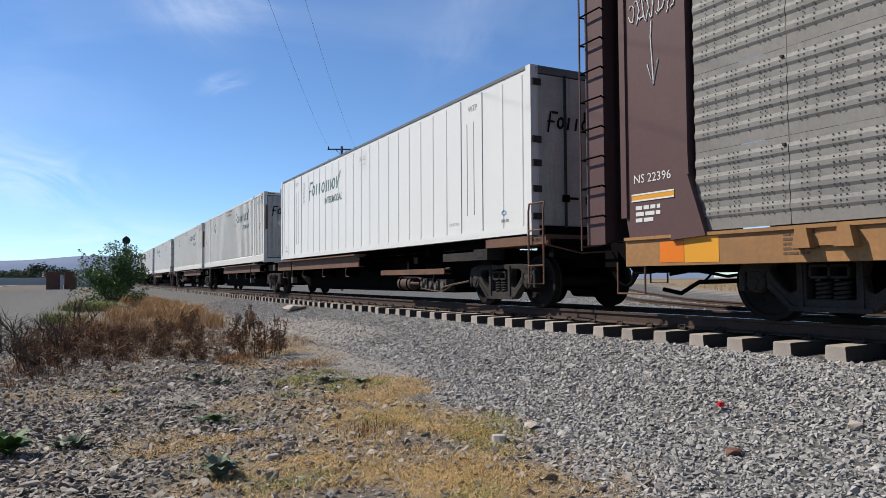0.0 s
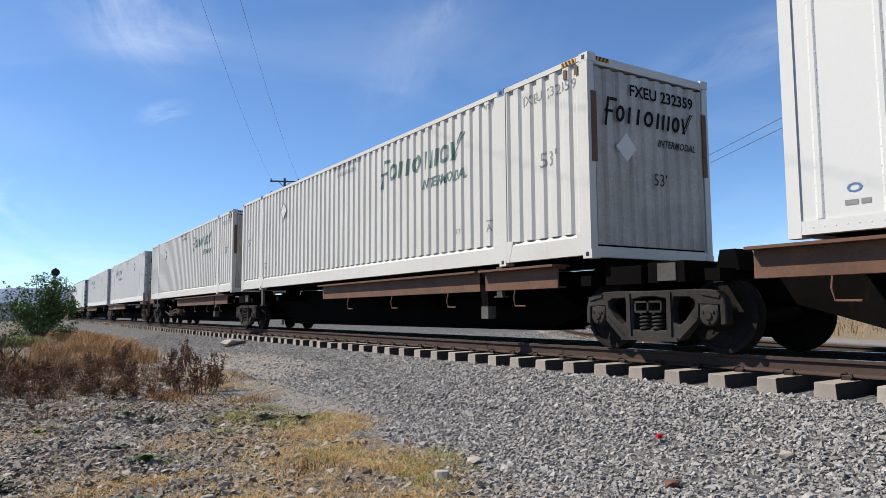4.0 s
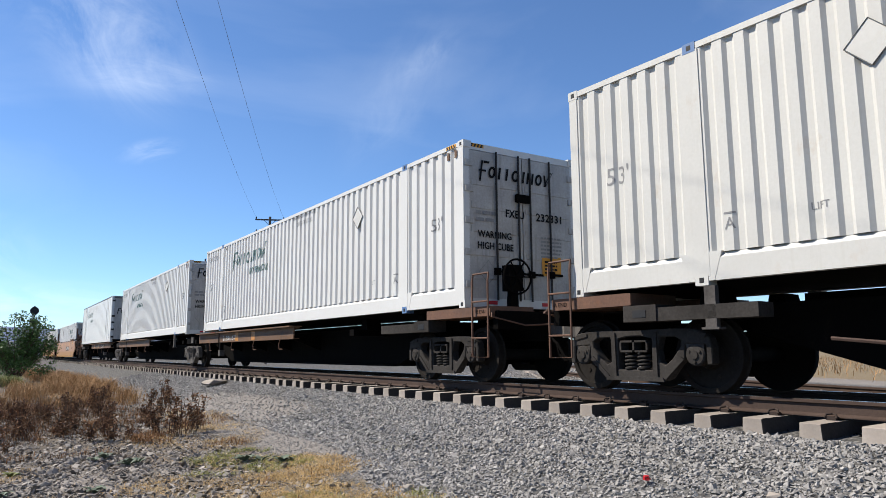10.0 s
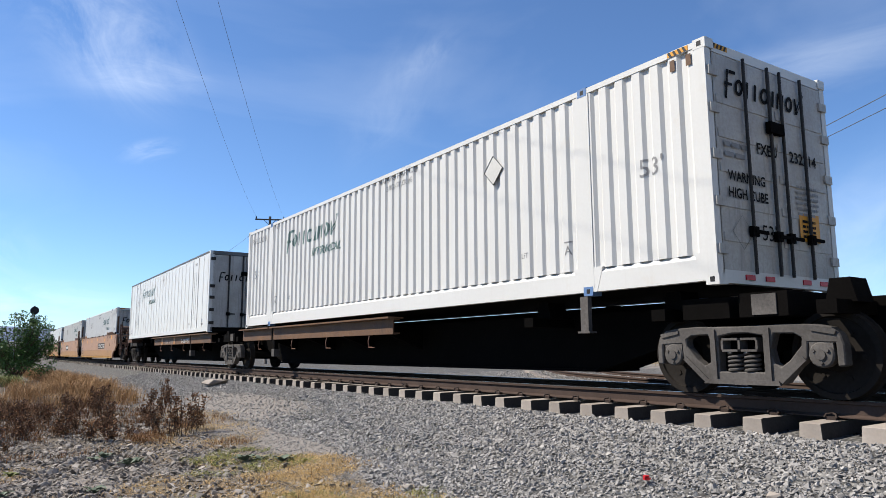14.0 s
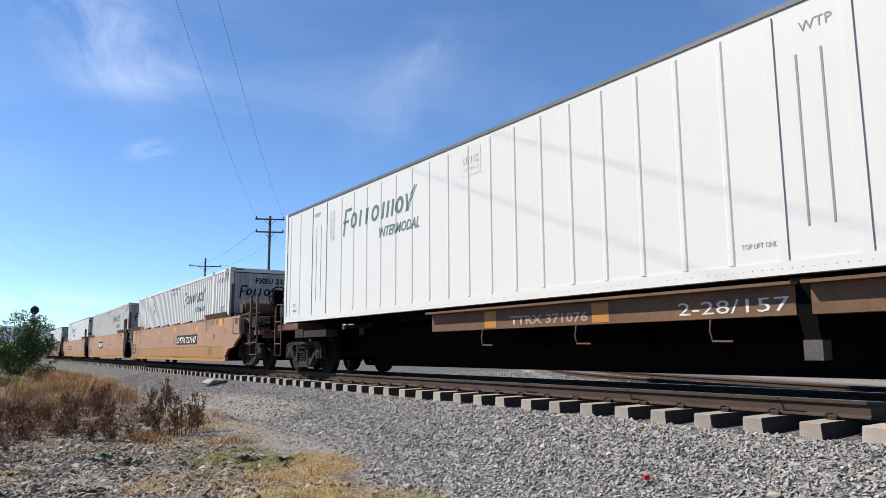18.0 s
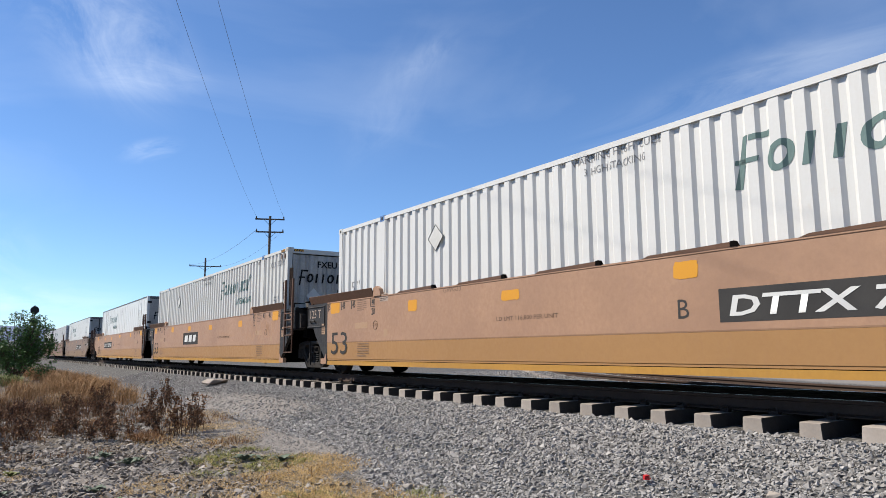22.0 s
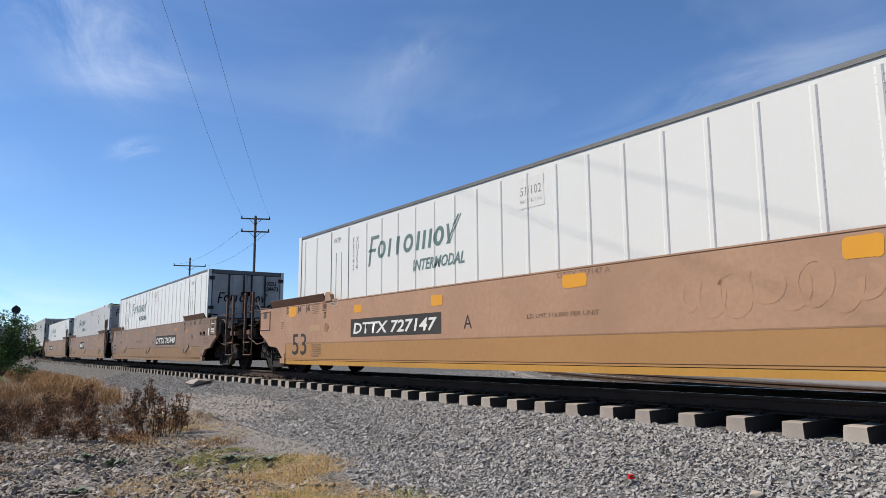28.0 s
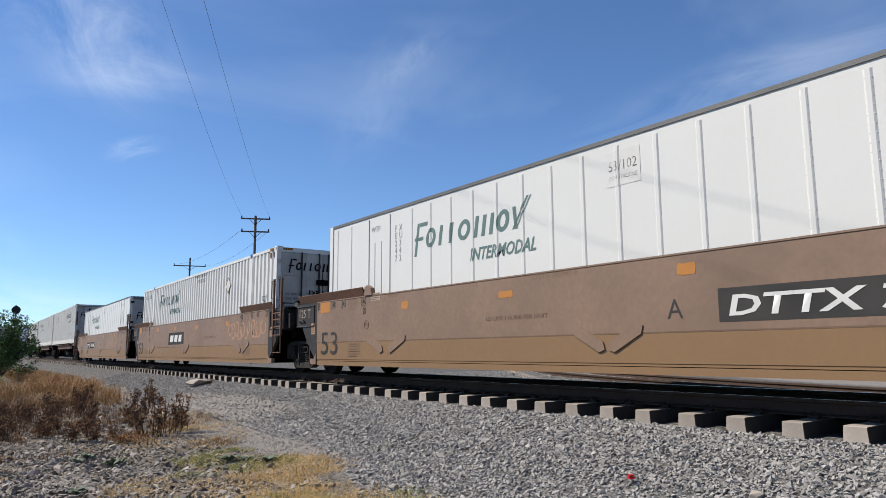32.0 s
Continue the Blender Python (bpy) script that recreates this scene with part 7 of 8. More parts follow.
def autorack():
    """A long enclosed car carrier: galvanised side screens, maroon end panel, ladder, yellow-brown deck."""
    c = thing("autorack_car", "tall car carrier with galvanised side screens and maroon end panels", "railway car", "cars of the train")
    y1, y0, xs = 13.85, -13.3, 1.52
    top = 5.75
    for face in (-1, 1):
        part("deck_sill", prism(bmesh.new(), [(face * u, z) for u, z in ((1.25, 0.66), (xs + 0.02, 0.66), (xs + 0.02, 0.99), (xs + 0.05, 1.0), (xs + 0.05, 1.04), (1.25, 1.04))], "y", y0 + 0.3, y1 - 0.9), M_DECK, c, "yellow-brown deck sill with worn paint", 0.006)
        rows = 5
        row_h = (top - 1.06) / rows
        for r in range(rows):
            z0 = 1.06 + r * row_h

            def screen():
                bm = bmesh.new()
                prof = [(0.0, 0.0), (0.0, 0.10)]
                for k in range(4):
                    a = 0.10 + k * 0.20
                    prof += [(0.0, a + 0.03), (0.015, a + 0.065), (0.016, a + 0.115), (0.0, a + 0.16)]
                prof += [(0.0, row_h - 0.004)]
                length = 1.22
                cols = [[bm.verts.new((face * (xs - 0.02 + d), y, z)) for d, z in prof] for y in (0.004, length - 0.004)]
                for i in range(len(prof) - 1):
                    bm.faces.new((cols[0][i], cols[0][i + 1], cols[1][i + 1], cols[1][i]))
                return bm

            def holes():
                bm = bmesh.new()
                for j, y in enumerate((0.07, 0.20, 0.26, 0.32, 0.47, 0.62, 0.68, 0.74, 0.90, 1.02, 1.08)):
                    for k in range(14):
                        z = 0.14 + k * 0.055
                        if (k % 7) == 3 and j % 3 == 1:
                            continue
                        d = (0.017 if 0.05 < ((z - 0.10) % 0.20) < 0.13 else 0.009) + 0.003
                        q = [bm.verts.new((face * (xs - 0.02 + d), y + 0.0105 * math.cos(a), z + 0.0105 * math.sin(a))) for a in (math.pi * 2 * i / 6 for i in range(6))]
                        bm.faces.new(q)
                return bm
            for i in range(21):
                y = y1 - 2.05 - 1.22 * (i + 1)
                put("side_screen", f"screen{face}{r}", screen, M_GALV, c, pose(0, y, z0))
                if face < 0 and i < 7:
                    put("perforations", f"perf{r}", holes, M_SIGNAL, c, pose(0, y, z0))["kind"] = "stuff"
                    put("bolt", "abolt", lambda: box(bmesh.new(), -xs - 0.012, -xs + 0.02, 0.03, 0.06, 0.83, 0.855), M_CLIP, c, pose(0, y, z0))
        # end post and panel
        part("end_panel", prism(bmesh.new(), [(y1 - 2.02, 1.1), (y1 - 1.9, 1.02), (y1 - 1.0, 1.02), (y1 - 0.92, 1.4), (y1 - 0.90, 1.8), (y1 - 0.90, top), (y1 - 1.98, top), (y1 - 1.98, 2.0)], "x", *sorted((face * 1.40, face * (xs + 0.04)))), M_MAROON, c, "maroon end panel with graffiti", 0.02)
        part("panel_rib", box(bmesh.new(), *sorted((face * 1.42, face * (xs + 0.07))), y1 - 0.98, y1 - 0.88, 1.3, top), M_MAROON, c, bevel=0.012)
        part("panel_foot", prism(bmesh.new(), [(y1 - 2.25, 1.0), (y1 - 1.72, 0.97), (y1 - 1.80, 1.35), (y1 - 1.92, 1.75), (y1 - 2.0, 1.75)], "x", *sorted((face * 1.45, face * (xs + 0.075)))), M_MAROON, c, bevel=0.01)
        part("end_post", box(bmesh.new(), *sorted((face * 1.25, face * 1.46)), y1 - 0.42, y1 - 0.05, 0.98, top), M_MAROON, c, "maroon corner post", 0.015)
        for k in range(11):
            z = 0.95 + k * 0.42
            part("ladder_rung", loop_bm([(face * 1.46, y1 - 0.04, z), (face * 1.54, y1 - 0.02, z), (face * 1.54, y1 - 0.46, z + 0.01), (face * 1.46, y1 - 0.44, z)], 0.014), M_DARK, c)
        part("ladder_upright", loop_bm([(face * 1.54, y1 - 0.02, 0.9), (face * 1.54, y1 - 0.02, top)], 0.016), M_MAROON, c)
        part("step_stirrup", loop_bm([(face * 1.5, y1 - 0.70, 0.72), (face * 1.5, y1 - 0.70, 0.30), (face * 1.5, y1 - 1.20, 0.30), (face * 1.5, y1 - 1.20, 0.72)], 0.016), M_RUST, c)
        part("end_bracket", prism(bmesh.new(), [(y1 - 0.6, 0.98), (y1 - 1.3, 0.98), (y1 - 1.3, 0.60), (y1 - 1.0, 0.56)], "x", *sorted((face * 1.2, face * 1.49))), M_DARK, c, bevel=0.01)
        for y in (y1 - 3.69, y1 - 7.5):
            for dy in (-0.22, 0.22):
                part("jack_lug", prism(bmesh.new(), [(y + dy - 0.10, 0.80), (y + dy + 0.10, 0.80), (y + dy + 0.06, 1.0), (y + dy - 0.06, 1.0)], "x", *sorted((face * 1.5, face * 1.66))), M_DECK, c, bevel=0.012)
            part("lug_plate", box(bmesh.new(), *sorted((face * 1.5, face * 1.58)), y - 0.2, y + 0.2, 0.82, 0.94), M_DECK, c, bevel=0.01)
    part("deck_floor", box(bmesh.new(), -1.3, 1.3, y0, y1 - 0.3, 0.86, 1.0), M_DARK, c)
    part("roof", box(bmesh.new(), -1.5, 1.5, y0, y1 - 0.4, top, top + 0.08), M_GALV, c)
    part("end_doors", box(bmesh.new(), -1.25, 1.25, y1 - 0.16, y1 - 0.06, 1.05, top - 0.1), M_MAROON, c, "ribbed maroon end doors")
    for x in (-0.9, -0.45, 0.0, 0.45, 0.9):
        part("door_rib", box(bmesh.new(), x - 0.04, x + 0.04, y1 - 0.06, y1 - 0.02, 1.1, top - 0.15), M_MAROON, c, bevel=0.01)
    part("front_doors", box(bmesh.new(), -1.25, 1.25, y0 + 0.05, y0 + 0.15, 1.05, top - 0.1), M_MAROON, c)
    part("end_sill", box(bmesh.new(), -1.4, 1.4, y1 - 0.6, y1 - 0.35, 0.66, 1.0), M_DARK, c)
    part("centre_sill", box(bmesh.new(), -0.33, 0.33, y0 + 0.3, y1 - 0.3, 0.58, 0.9), M_DARK, c)
    part("brake_rigging", tube(tube(tube(bmesh.new(), ((-1.1, 12.6, 0.55), (-1.1, 12.2, 0.60), (-1.1, 11.7, 0.52), (-1.0, 11.3, 0.58)), 0.02, 6), ((-0.9, 12.9, 0.35), (-0.9, 12.6, 0.30), (-0.9, 12.3, 0.45), (-0.9, 11.2, 0.48)), 0.03, 8), ((-1.05, 12.1, 0.45), (-1.05, 11.9, 0.62), (-1.05, 11.2, 0.62)), 0.015, 6), M_DARK, c)
    coupler(c, y1 - 0.4, 1)
    x = -xs - 0.046
    part("lettering", on_side(fit_width(letters("NS 22396", 0.16), 0.62), y1 - 1.10, 1.74, x), M_STENCIL, c, "white reporting number")
    part("yellow_stripe", on_side(sheet(0, 0.72, 0, 0.10), y1 - 1.05, 1.50, x), M_YELLOW, c)
    part("stripe_edge", on_side(sheet(0, 0.72, 0, 0.02), y1 - 1.05, 1.50, x - 0.003), M_STENCIL, c)
    part("stripe_edge", on_side(sheet(0, 0.72, 0, 0.02), y1 - 1.05, 1.58, x - 0.003), M_STENCIL, c)
    part("lettering", on_side(bars(3, 0.42, 0.05, 0.03, 41), y1 - 1.12, 1.39, x), M_STENCIL, c, "scrawled white tag")
    # graffiti: a scrawl of loops over a long arrow
    bm = bmesh.new()
    rnd = random.Random(8)
    for k in range(9):
        u = 0.10 + k * 0.085
        tube(bm, [(x, y1 - 1.0 - u + 0.05 * math.cos(a) * rnd.uniform(0.7, 1.3), 4.0 + 0.13 * math.sin(a) * rnd.uniform(0.7, 1.4)) for a in np.linspace(rnd.uniform(0, 2), rnd.uniform(4.5, 6.2), 9)], 0.009, 5)
    tube(bm, [(x, y1 - 1.45, 3.8), (x, y1 - 1.43, 3.6), (x, y1 - 1.47, 2.98)], 0.010, 5)
    tube(bm, [(x, y1 - 1.37, 3.25), (x, y1 - 1.46, 2.96), (x, y1 - 1.55, 3.28)], 0.010, 5)
    part("graffiti", bm, M_STENCIL, c, "white spray-paint scrawl above a long arrow")
    part("orange_plate", on_side(sheet(0, 0.38, 0, 0.26), y1 - 1.5, 0.70, -xs - 0.024), M_HIVIS, c, "orange reflective plate")
    part("yellow_plate", on_side(sheet(0, 0.50, 0, 0.30), y1 - 1.89, 0.69, -xs - 0.024), M_YELLOW, c)
    part("lettering", on_side(bars(5, 0.4, 0.028, 0.022, 42), y1 - 3.2, 0.94, -xs - 0.024), M_TRUNKCOL, c)
    bogie(c, -10.44, M_DARKCAST)
    bogie(c, 10.44, M_DARKCAST)
    return c


# ---------------------------------------------------------------- the train, from the head: what, its bogies, its load
RIDES = []     # thing, arc length of the leading and trailing bogie at 0 s, place in the car's space


def ride(ob, a, b, y=0.0, z=0.0):
    RIDES.append((ob, a, b, y, z))


def load(ob, a, b, s_lead, z):
    """A container on a car: its leading end lies at arc length s_lead at 0 s."""
    ride(ob, a, b, s_lead - (a + b) / 2, z)


def build_train():
    ride(autorack(), -16.38, 4.50)
    deck, well = 1.234, 0.366
    # first spine car
    b = (10.82, 27.65, 44.75, 61.13)
    for i, cargo in enumerate((lambda: sheet_container("234163"), lambda: corrugated_container("232359", True, M_GREYWHITE), lambda: corrugated_container("232105", True, M_GREYWHITE))):
        u = spine_unit(b[i + 1] - b[i], M_RUST, i == 0, i == 2, gear=('head', '', 'tail')[i], half='rear' if i == 0 else 'front', strut=3.5 if i == 0 else 3.3,
                       posts=[(None, 30.5, 47.84)[i] - (b[i] + b[i + 1]) / 2, (23.55, 42.4, 59.85)[i] - (b[i] + b[i + 1]) / 2] if i else ())
        ride(u, b[i], b[i + 1])
        load(cargo(), b[i], b[i + 1], (9.47, 28.43, 45.77)[i], deck)
    # second spine car
    b = (65.50, 83.05, 101.39, 118.91)
    for i, cargo in enumerate((lambda: corrugated_container("232331", False), lambda: corrugated_container("232214", False), lambda: sheet_container("234538"))):
        u = spine_unit(b[i + 1] - b[i], M_OCHRE, i == 0, i == 2, wheel=i == 0, number="2-28/157" if i != 1 else "", half="front" if i == 2 else "rear", strut=4.45, posts=(85.18 - (b[1] + b[2]) / 2,) if i == 1 else ())
        ride(u, b[i], b[i + 1])
        load(cargo(), b[i], b[i + 1], (64.47, 83.12, 103.53)[i], deck)
    # first well car
    b = (123.10, 142.45, 161.33, 180.81)
    for i, cargo in enumerate((lambda: corrugated_container("232071", True, None, False), lambda: corrugated_container("232099", True, M_GREYWHITE, False), lambda: sheet_container("234524"))):
        mid = (b[i] + b[i + 1]) / 2
        text = (("DTTX 727147", 131.06 - mid, 127.86 - mid, "B", 131.62 - mid), None, ("DTTX 727147", 176.02 - mid, 172.82 - mid, "A", 172.2 - mid))[i]
        u = well_unit(b[i + 1] - b[i], M_TAN, i == 0, i == 2, text, "logo" if i == 1 else "", True, "tail", wheel=i == 0, guides=i == 0, extra=(((3.6, 1.50, 0.85, "GWG33"),), (), ((-1.0, 1.48, 1.5, "DTTX 727147 A"),))[i])
        ride(u, b[i], b[i + 1])
        load(cargo(), b[i], b[i + 1], (124.66, 143.94, 162.89)[i], well)
    # second well car
    b = (185.07, 204.42, 223.30, 242.78)
    for i, cargo in enumerate((lambda: sheet_container("234473"), lambda: corrugated_container("232150", False, None, False), lambda: sheet_container("234381"))):
        mid = (b[i] + b[i + 1]) / 2
        text = (("DTTX 765940", 193.06 - mid, 189.84 - mid, "A", 193.72 - mid), None, ("DTTX 765940", 238.2 - mid, 235.0 - mid, "B", 234.4 - mid))[i]
        u = well_unit(b[i + 1] - b[i], M_TAN2, i == 0, i == 2, text, "logo" if i == 1 else "", True, "tail", wheel=False, stencils=i == 0, extra=(((5.2, 1.50, 0.55, "GWG33B"), (1.2, 1.50, 1.4, "DTTX 765940 A")), (), ())[i])
        ride(u, b[i], b[i + 1])
        load(cargo(), b[i], b[i + 1], (186.55, 205.87, 225.32)[i], well)
    # further spine cars, seen far off
    b = (247.43, 263.93, 281.13, 297.93)
    for i in range(3):
        u = spine_unit(b[i + 1] - b[i], M_RUST, i == 0, i == 2)
        ride(u, b[i], b[i + 1])
        load(corrugated_container("", True, M_GREYWHITE) if i != 1 else corrugated_container("", False, M_GREYWHITE), b[i], b[i + 1], (246.83, 263.63, 280.73)[i], deck)


build_train()


# ---------------------------------------------------------------- plants
def blades(name, material, base, height, width, lean, label, category, seed, curl=0.35):
    """Grass: each blade is a bent, tapering strip of two pieces."""
    rnd = np.random.RandomState(seed)
    n = len(base)
    z = ground_z(base[:, 0], base[:, 1]) - 0.01
    a = rnd.uniform(0, 6.283, n)
    d = np.stack([np.cos(a), np.sin(a), np.zeros(n)], 1)
    w = np.stack([-np.sin(a), np.cos(a), np.zeros(n)], 1) * (width * rnd.uniform(0.6, 1.3, n))[:, None]
    h = height * rnd.uniform(0.5, 1.25, n)
    l = np.abs(rnd.normal(lean, lean * 0.5, n))
    p0 = np.stack([base[:, 0], base[:, 1], z], 1)
    up = np.array([0, 0, 1.0])
    p1 = p0 + up * (h * 0.6)[:, None] + d * (h * l * 0.4)[:, None]
    p2 = p0 + up * (h * (1 - curl * l).clip(0.15, 1))[:, None] + d * (h * l)[:, None]
    v = np.stack([p0 - w, p0 + w, p1 + w * 0.7, p1 - w * 0.7, p2], 1).reshape(-1, 3)
    k = np.arange(n)[:, None] * 5
    quads = k + np.array([0, 1, 2, 3])
    tris = k + np.array([3, 2, 4])
    me = bpy.data.meshes.new(name)
    me.vertices.add(len(v))
    me.vertices.foreach_set("co", v.astype(np.float32).ravel())
    loops = np.concatenate([np.concatenate([quads, tris], 1).ravel()])
    me.loops.add(len(loops))
    me.loops.foreach_set("vertex_index", loops.astype(np.int32))
    me.polygons.add(2 * n)
    starts = (np.arange(n)[:, None] * 7 + np.array([0, 4])).ravel()
    me.polygons.foreach_set("loop_start", starts.astype(np.int32))
    me.update(calc_edges=True)
    me.shade_flat()
    me.materials.append(material)
    return tagged(new(name, me), label, category, kind="stuff")


def tufts(spots, n, seed, per=14, tight=0.05):
    """Base points in tufts inside round spots."""
    rnd = np.random.RandomState(seed)
    area = np.array([s[2] * s[3] * s[4] for s in spots])
    out = []
    for s, m in zip(spots, (n * area / area.sum() / per).astype(int)):
        r, a = np.sqrt(rnd.uniform(0, 1.1, m)), rnd.uniform(0, 6.283, m)
        c = np.stack([s[0] + s[2] * r * np.cos(a), s[1] + s[3] * r * np.sin(a)], 1)
        out.append((c[:, None] + rnd.normal(0, tight, (m, per, 2))).reshape(-1, 2))
    return np.concatenate(out)


def thinned(p, scale, level, seed):
    """Keep the points where a smooth noise is high, so that the cover is patchy."""
    rnd = np.random.RandomState(int(seed * 10))
    return p[ripple(p[:, 0], p[:, 1], scale, seed) + rnd.normal(0, 0.12, len(p)) > level]


def build_grass():
    near = [s for s in STRAW_SPOTS if s[1] < 18]
    blades("straw_grass", M_STRAW, thinned(tufts(near, 40000, 21, 9, 0.09), 2.6, -0.15, 3.0), 0.06, 0.002, 2.2, "short trampled straw-yellow grass on the soil", "grass", 1)
    thick = ((3.88, 8.34, 0.32, 0.8, 1.0), (3.21, 7.99, 0.5, 0.35, 1.0), (3.34, 6.25, 0.4, 0.9, 1.0), (1.04, 6.67, 0.4, 0.25, 0.6), (2.80, 6.09, 0.55, 0.9, 1.0), (2.31, 4.85, 0.7, 0.5, 1.0), (3.14, 7.32, 0.35, 0.8, 1.0), (1.48, 6.74, 0.5, 0.25, 0.9), (2.54, 4.15, 0.5, 0.5, 1.0))
    blades("thick_straw_grass", M_STRAW, thinned(tufts(thick, 17000, 22, 14, 0.06), 3.4, -0.1, 3.0), 0.075, 0.0022, 1.3, "thick straw-yellow grass tufts", "grass", 2)
    green = ((3.70, 5.75, 0.3, 0.5, 1.0), (3.51, 8.84, 0.5, 0.5, 0.8), (3.27, 9.91, 0.55, 0.7, 1.0), (2.82, 8.89, 0.4, 0.4, 0.8), (3.29, 5.19, 0.28, 0.35, 1.0), (2.59, 4.05, 0.3, 0.2, 1.0), (1.51, 5.04, 0.35, 0.2, 1.0), (4.77, 8.09, 0.12, 0.10, 1.0), (1.18, 5.64, 0.25, 0.2, 0.6), (1.80, 7.41, 0.3, 0.2, 0.5), (3.02, 6.65, 0.3, 0.4, 0.7))
    blades("olive_grass", M_GRASSGREEN, thinned(tufts(green, 11000, 23, 16, 0.05), 4.0, -0.1, 1.0), 0.07, 0.0026, 1.2, "olive green grass among the straw", "grass", 3)
    litter = spread(46000, 29, -0.5, 4.8, 3.0, 13.0, lambda x, y: (off_line(x, y) < -4.4) * np.clip(0.45 + 0.9 * ripple(x, y, 1.2, 4.0), 0, 1))
    blades("straw_litter", M_STRAW, litter, 0.022, 0.0018, 4.5, "loose dry straw lying on the stony soil", "grass", 9)
    tall = ((3.67, 26.59, 0.9, 7.0, 1.0), (2.55, 23.99, 1.2, 3.5, 0.9), (4.09, 33.83, 0.9, 9.0, 1.0), (1.71, 20.80, 1.3, 2.0, 0.8), (3.93, 41.06, 1.0, 10.0, 0.8))
    blades("tall_dry_grass", M_DRYTAN, thinned(tufts(tall, 26000, 24, 20, 0.10), 1.1, -0.12, 2.0), 0.48, 0.005, 0.6, "tall tan dry grass along the bank", "grass", 4, 0.3)
    brown = ((1.56, 19.86, 1.6, 2.0, 1.0), (0.40, 19.05, 1.2, 2.4, 0.9), (2.78, 18.76, 1.0, 1.4, 0.7), (0.27, 15.10, 1.1, 1.8, 0.8), (-0.34, 13.01, 0.6, 1.0, 0.8), (1.70, 16.49, 1.4, 1.2, 0.6))
    blades("brown_dead_grass", M_BRUSH, thinned(tufts(brown, 8500, 25, 20, 0.12), 1.6, -0.05, 6.0), 0.26, 0.005, 0.7, "dark brown dead grass along the bank", "grass", 5, 0.3)
    rus = ((3.16, 7.90, 0.4, 0.22, 1.2), (2.65, 6.19, 0.3, 0.2, 0.8), (3.51, 11.14, 0.4, 0.4, 0.6), (2.48, 14.49, 2.2, 1.5, 0.35), (1.88, 16.96, 2.4, 2.0, 0.5), (2.76, 12.55, 0.3, 0.45, 1.6), (2.93, 13.11, 0.3, 0.3, 0.9), (0.12, 11.70, 0.9, 0.3, 0.8), (3.66, 14.19, 0.3, 0.6, 0.6), (1.52, 11.68, 0.5, 0.2, 0.4))
    blades("russet_grass", M_RUSSET, thinned(tufts(rus, 11000, 26, 18, 0.08), 2.2, 0.0, 7.0), 0.15, 0.004, 0.9, "russet and tan dry weeds", "grass", 6)
    lime = ((1.23, 31.71, 0.9, 2.0, 1.0), (0.20, 23.89, 0.5, 1.0, 0.8))
    blades("lime_weeds", M_LIME, tufts(lime, 2500, 27, 12, 0.14), 0.42, 0.010, 0.6, "yellow-green weeds beside the bush", "weeds", 7)
    far = spread(16000, 28, 14, 80, 2, 120, lambda x, y: (off_line(x, y) - np.interp(y, SECOND_Y, SECOND_OFF) > 10.2) * 1.0)
    blades("far_bank_grass", M_DRYTAN, far, 0.45, 0.012, 0.6, "tan dry grass beyond the second track", "grass", 8)


build_grass()


def leaf_cloud(bm, centre, n, r, size, rnd, squash=1.0):
    for _ in range(n):
        d = Vector((rnd.gauss(0, 1), rnd.gauss(0, 1), rnd.gauss(0, 1) * squash))
        p = Vector(centre) + d.normalized() * r * rnd.random() ** 0.45
        u = Vector((rnd.gauss(0, 1), rnd.gauss(0, 1), rnd.gauss(0, 0.7))).normalized()
        w = u.orthogonal().normalized()
        w = (Matrix.Rotation(rnd.uniform(0, 6.28), 3, u) @ w)
        s = size * rnd.uniform(0.6, 1.4)
        q = [bm.verts.new(p + a) for a in (-u * s, w * s * 0.45, u * s, -w * s * 0.45)]
        bm.faces.new(q)


def dead_weed(seed, height=0.85, stems=8):
    """A dead brown weed: each thin stem with its crumpled leaves is a piece of its own."""
    rnd = random.Random(seed)
    t = thing("dead_weed", "brittle dark brown dead weed with crumpled leaves on stony soil", "weed", "dead weeds on the bank")
    for _ in range(stems):
        st, lf = bmesh.new(), bmesh.new()
        a, lean, hh = rnd.uniform(0, 6.28), rnd.uniform(0.02, 0.42), height * rnd.uniform(0.4, 1.1)
        top = Vector((math.cos(a) * lean * hh, math.sin(a) * lean * hh, hh))
        base = Vector((rnd.gauss(0, 0.06), rnd.gauss(0, 0.06), -0.05))
        mid = base.lerp(top, 0.5) + Vector((rnd.gauss(0, 0.03), rnd.gauss(0, 0.03), 0))
        tube(st, (base, mid, top), 0.006, 4)
        for k in range(round(9 * hh / 0.6)):
            p = base.lerp(top, 0.30 + 0.72 * rnd.random() ** 0.8) + Vector((rnd.gauss(0, 0.03), rnd.gauss(0, 0.03), rnd.gauss(0, 0.02)))
            leaf_cloud(lf, p, 5, 0.03, 0.026, rnd)
        for k in range(2):
            p = base.lerp(top, rnd.uniform(0.45, 0.85))
            q = p + Vector((rnd.gauss(0, 0.08), rnd.gauss(0, 0.08), rnd.uniform(0.05, 0.15)))
            tube(st, (p, q), 0.004, 4)
            leaf_cloud(lf, q, 7, 0.035, 0.026, rnd)
        stem = part("stem", st, M_TWIG, t)
        part("dead_foliage", lf, M_BRUSH, stem)
    return t


def at_ground(x, y, dz=0.0, turn=0.0, size=1.0):
    return Matrix.Translation((x, y, float(ground_z(x, y)) + dz)) @ Euler((0, 0, turn)).to_matrix().to_4x4() @ Matrix.Scale(size, 4)


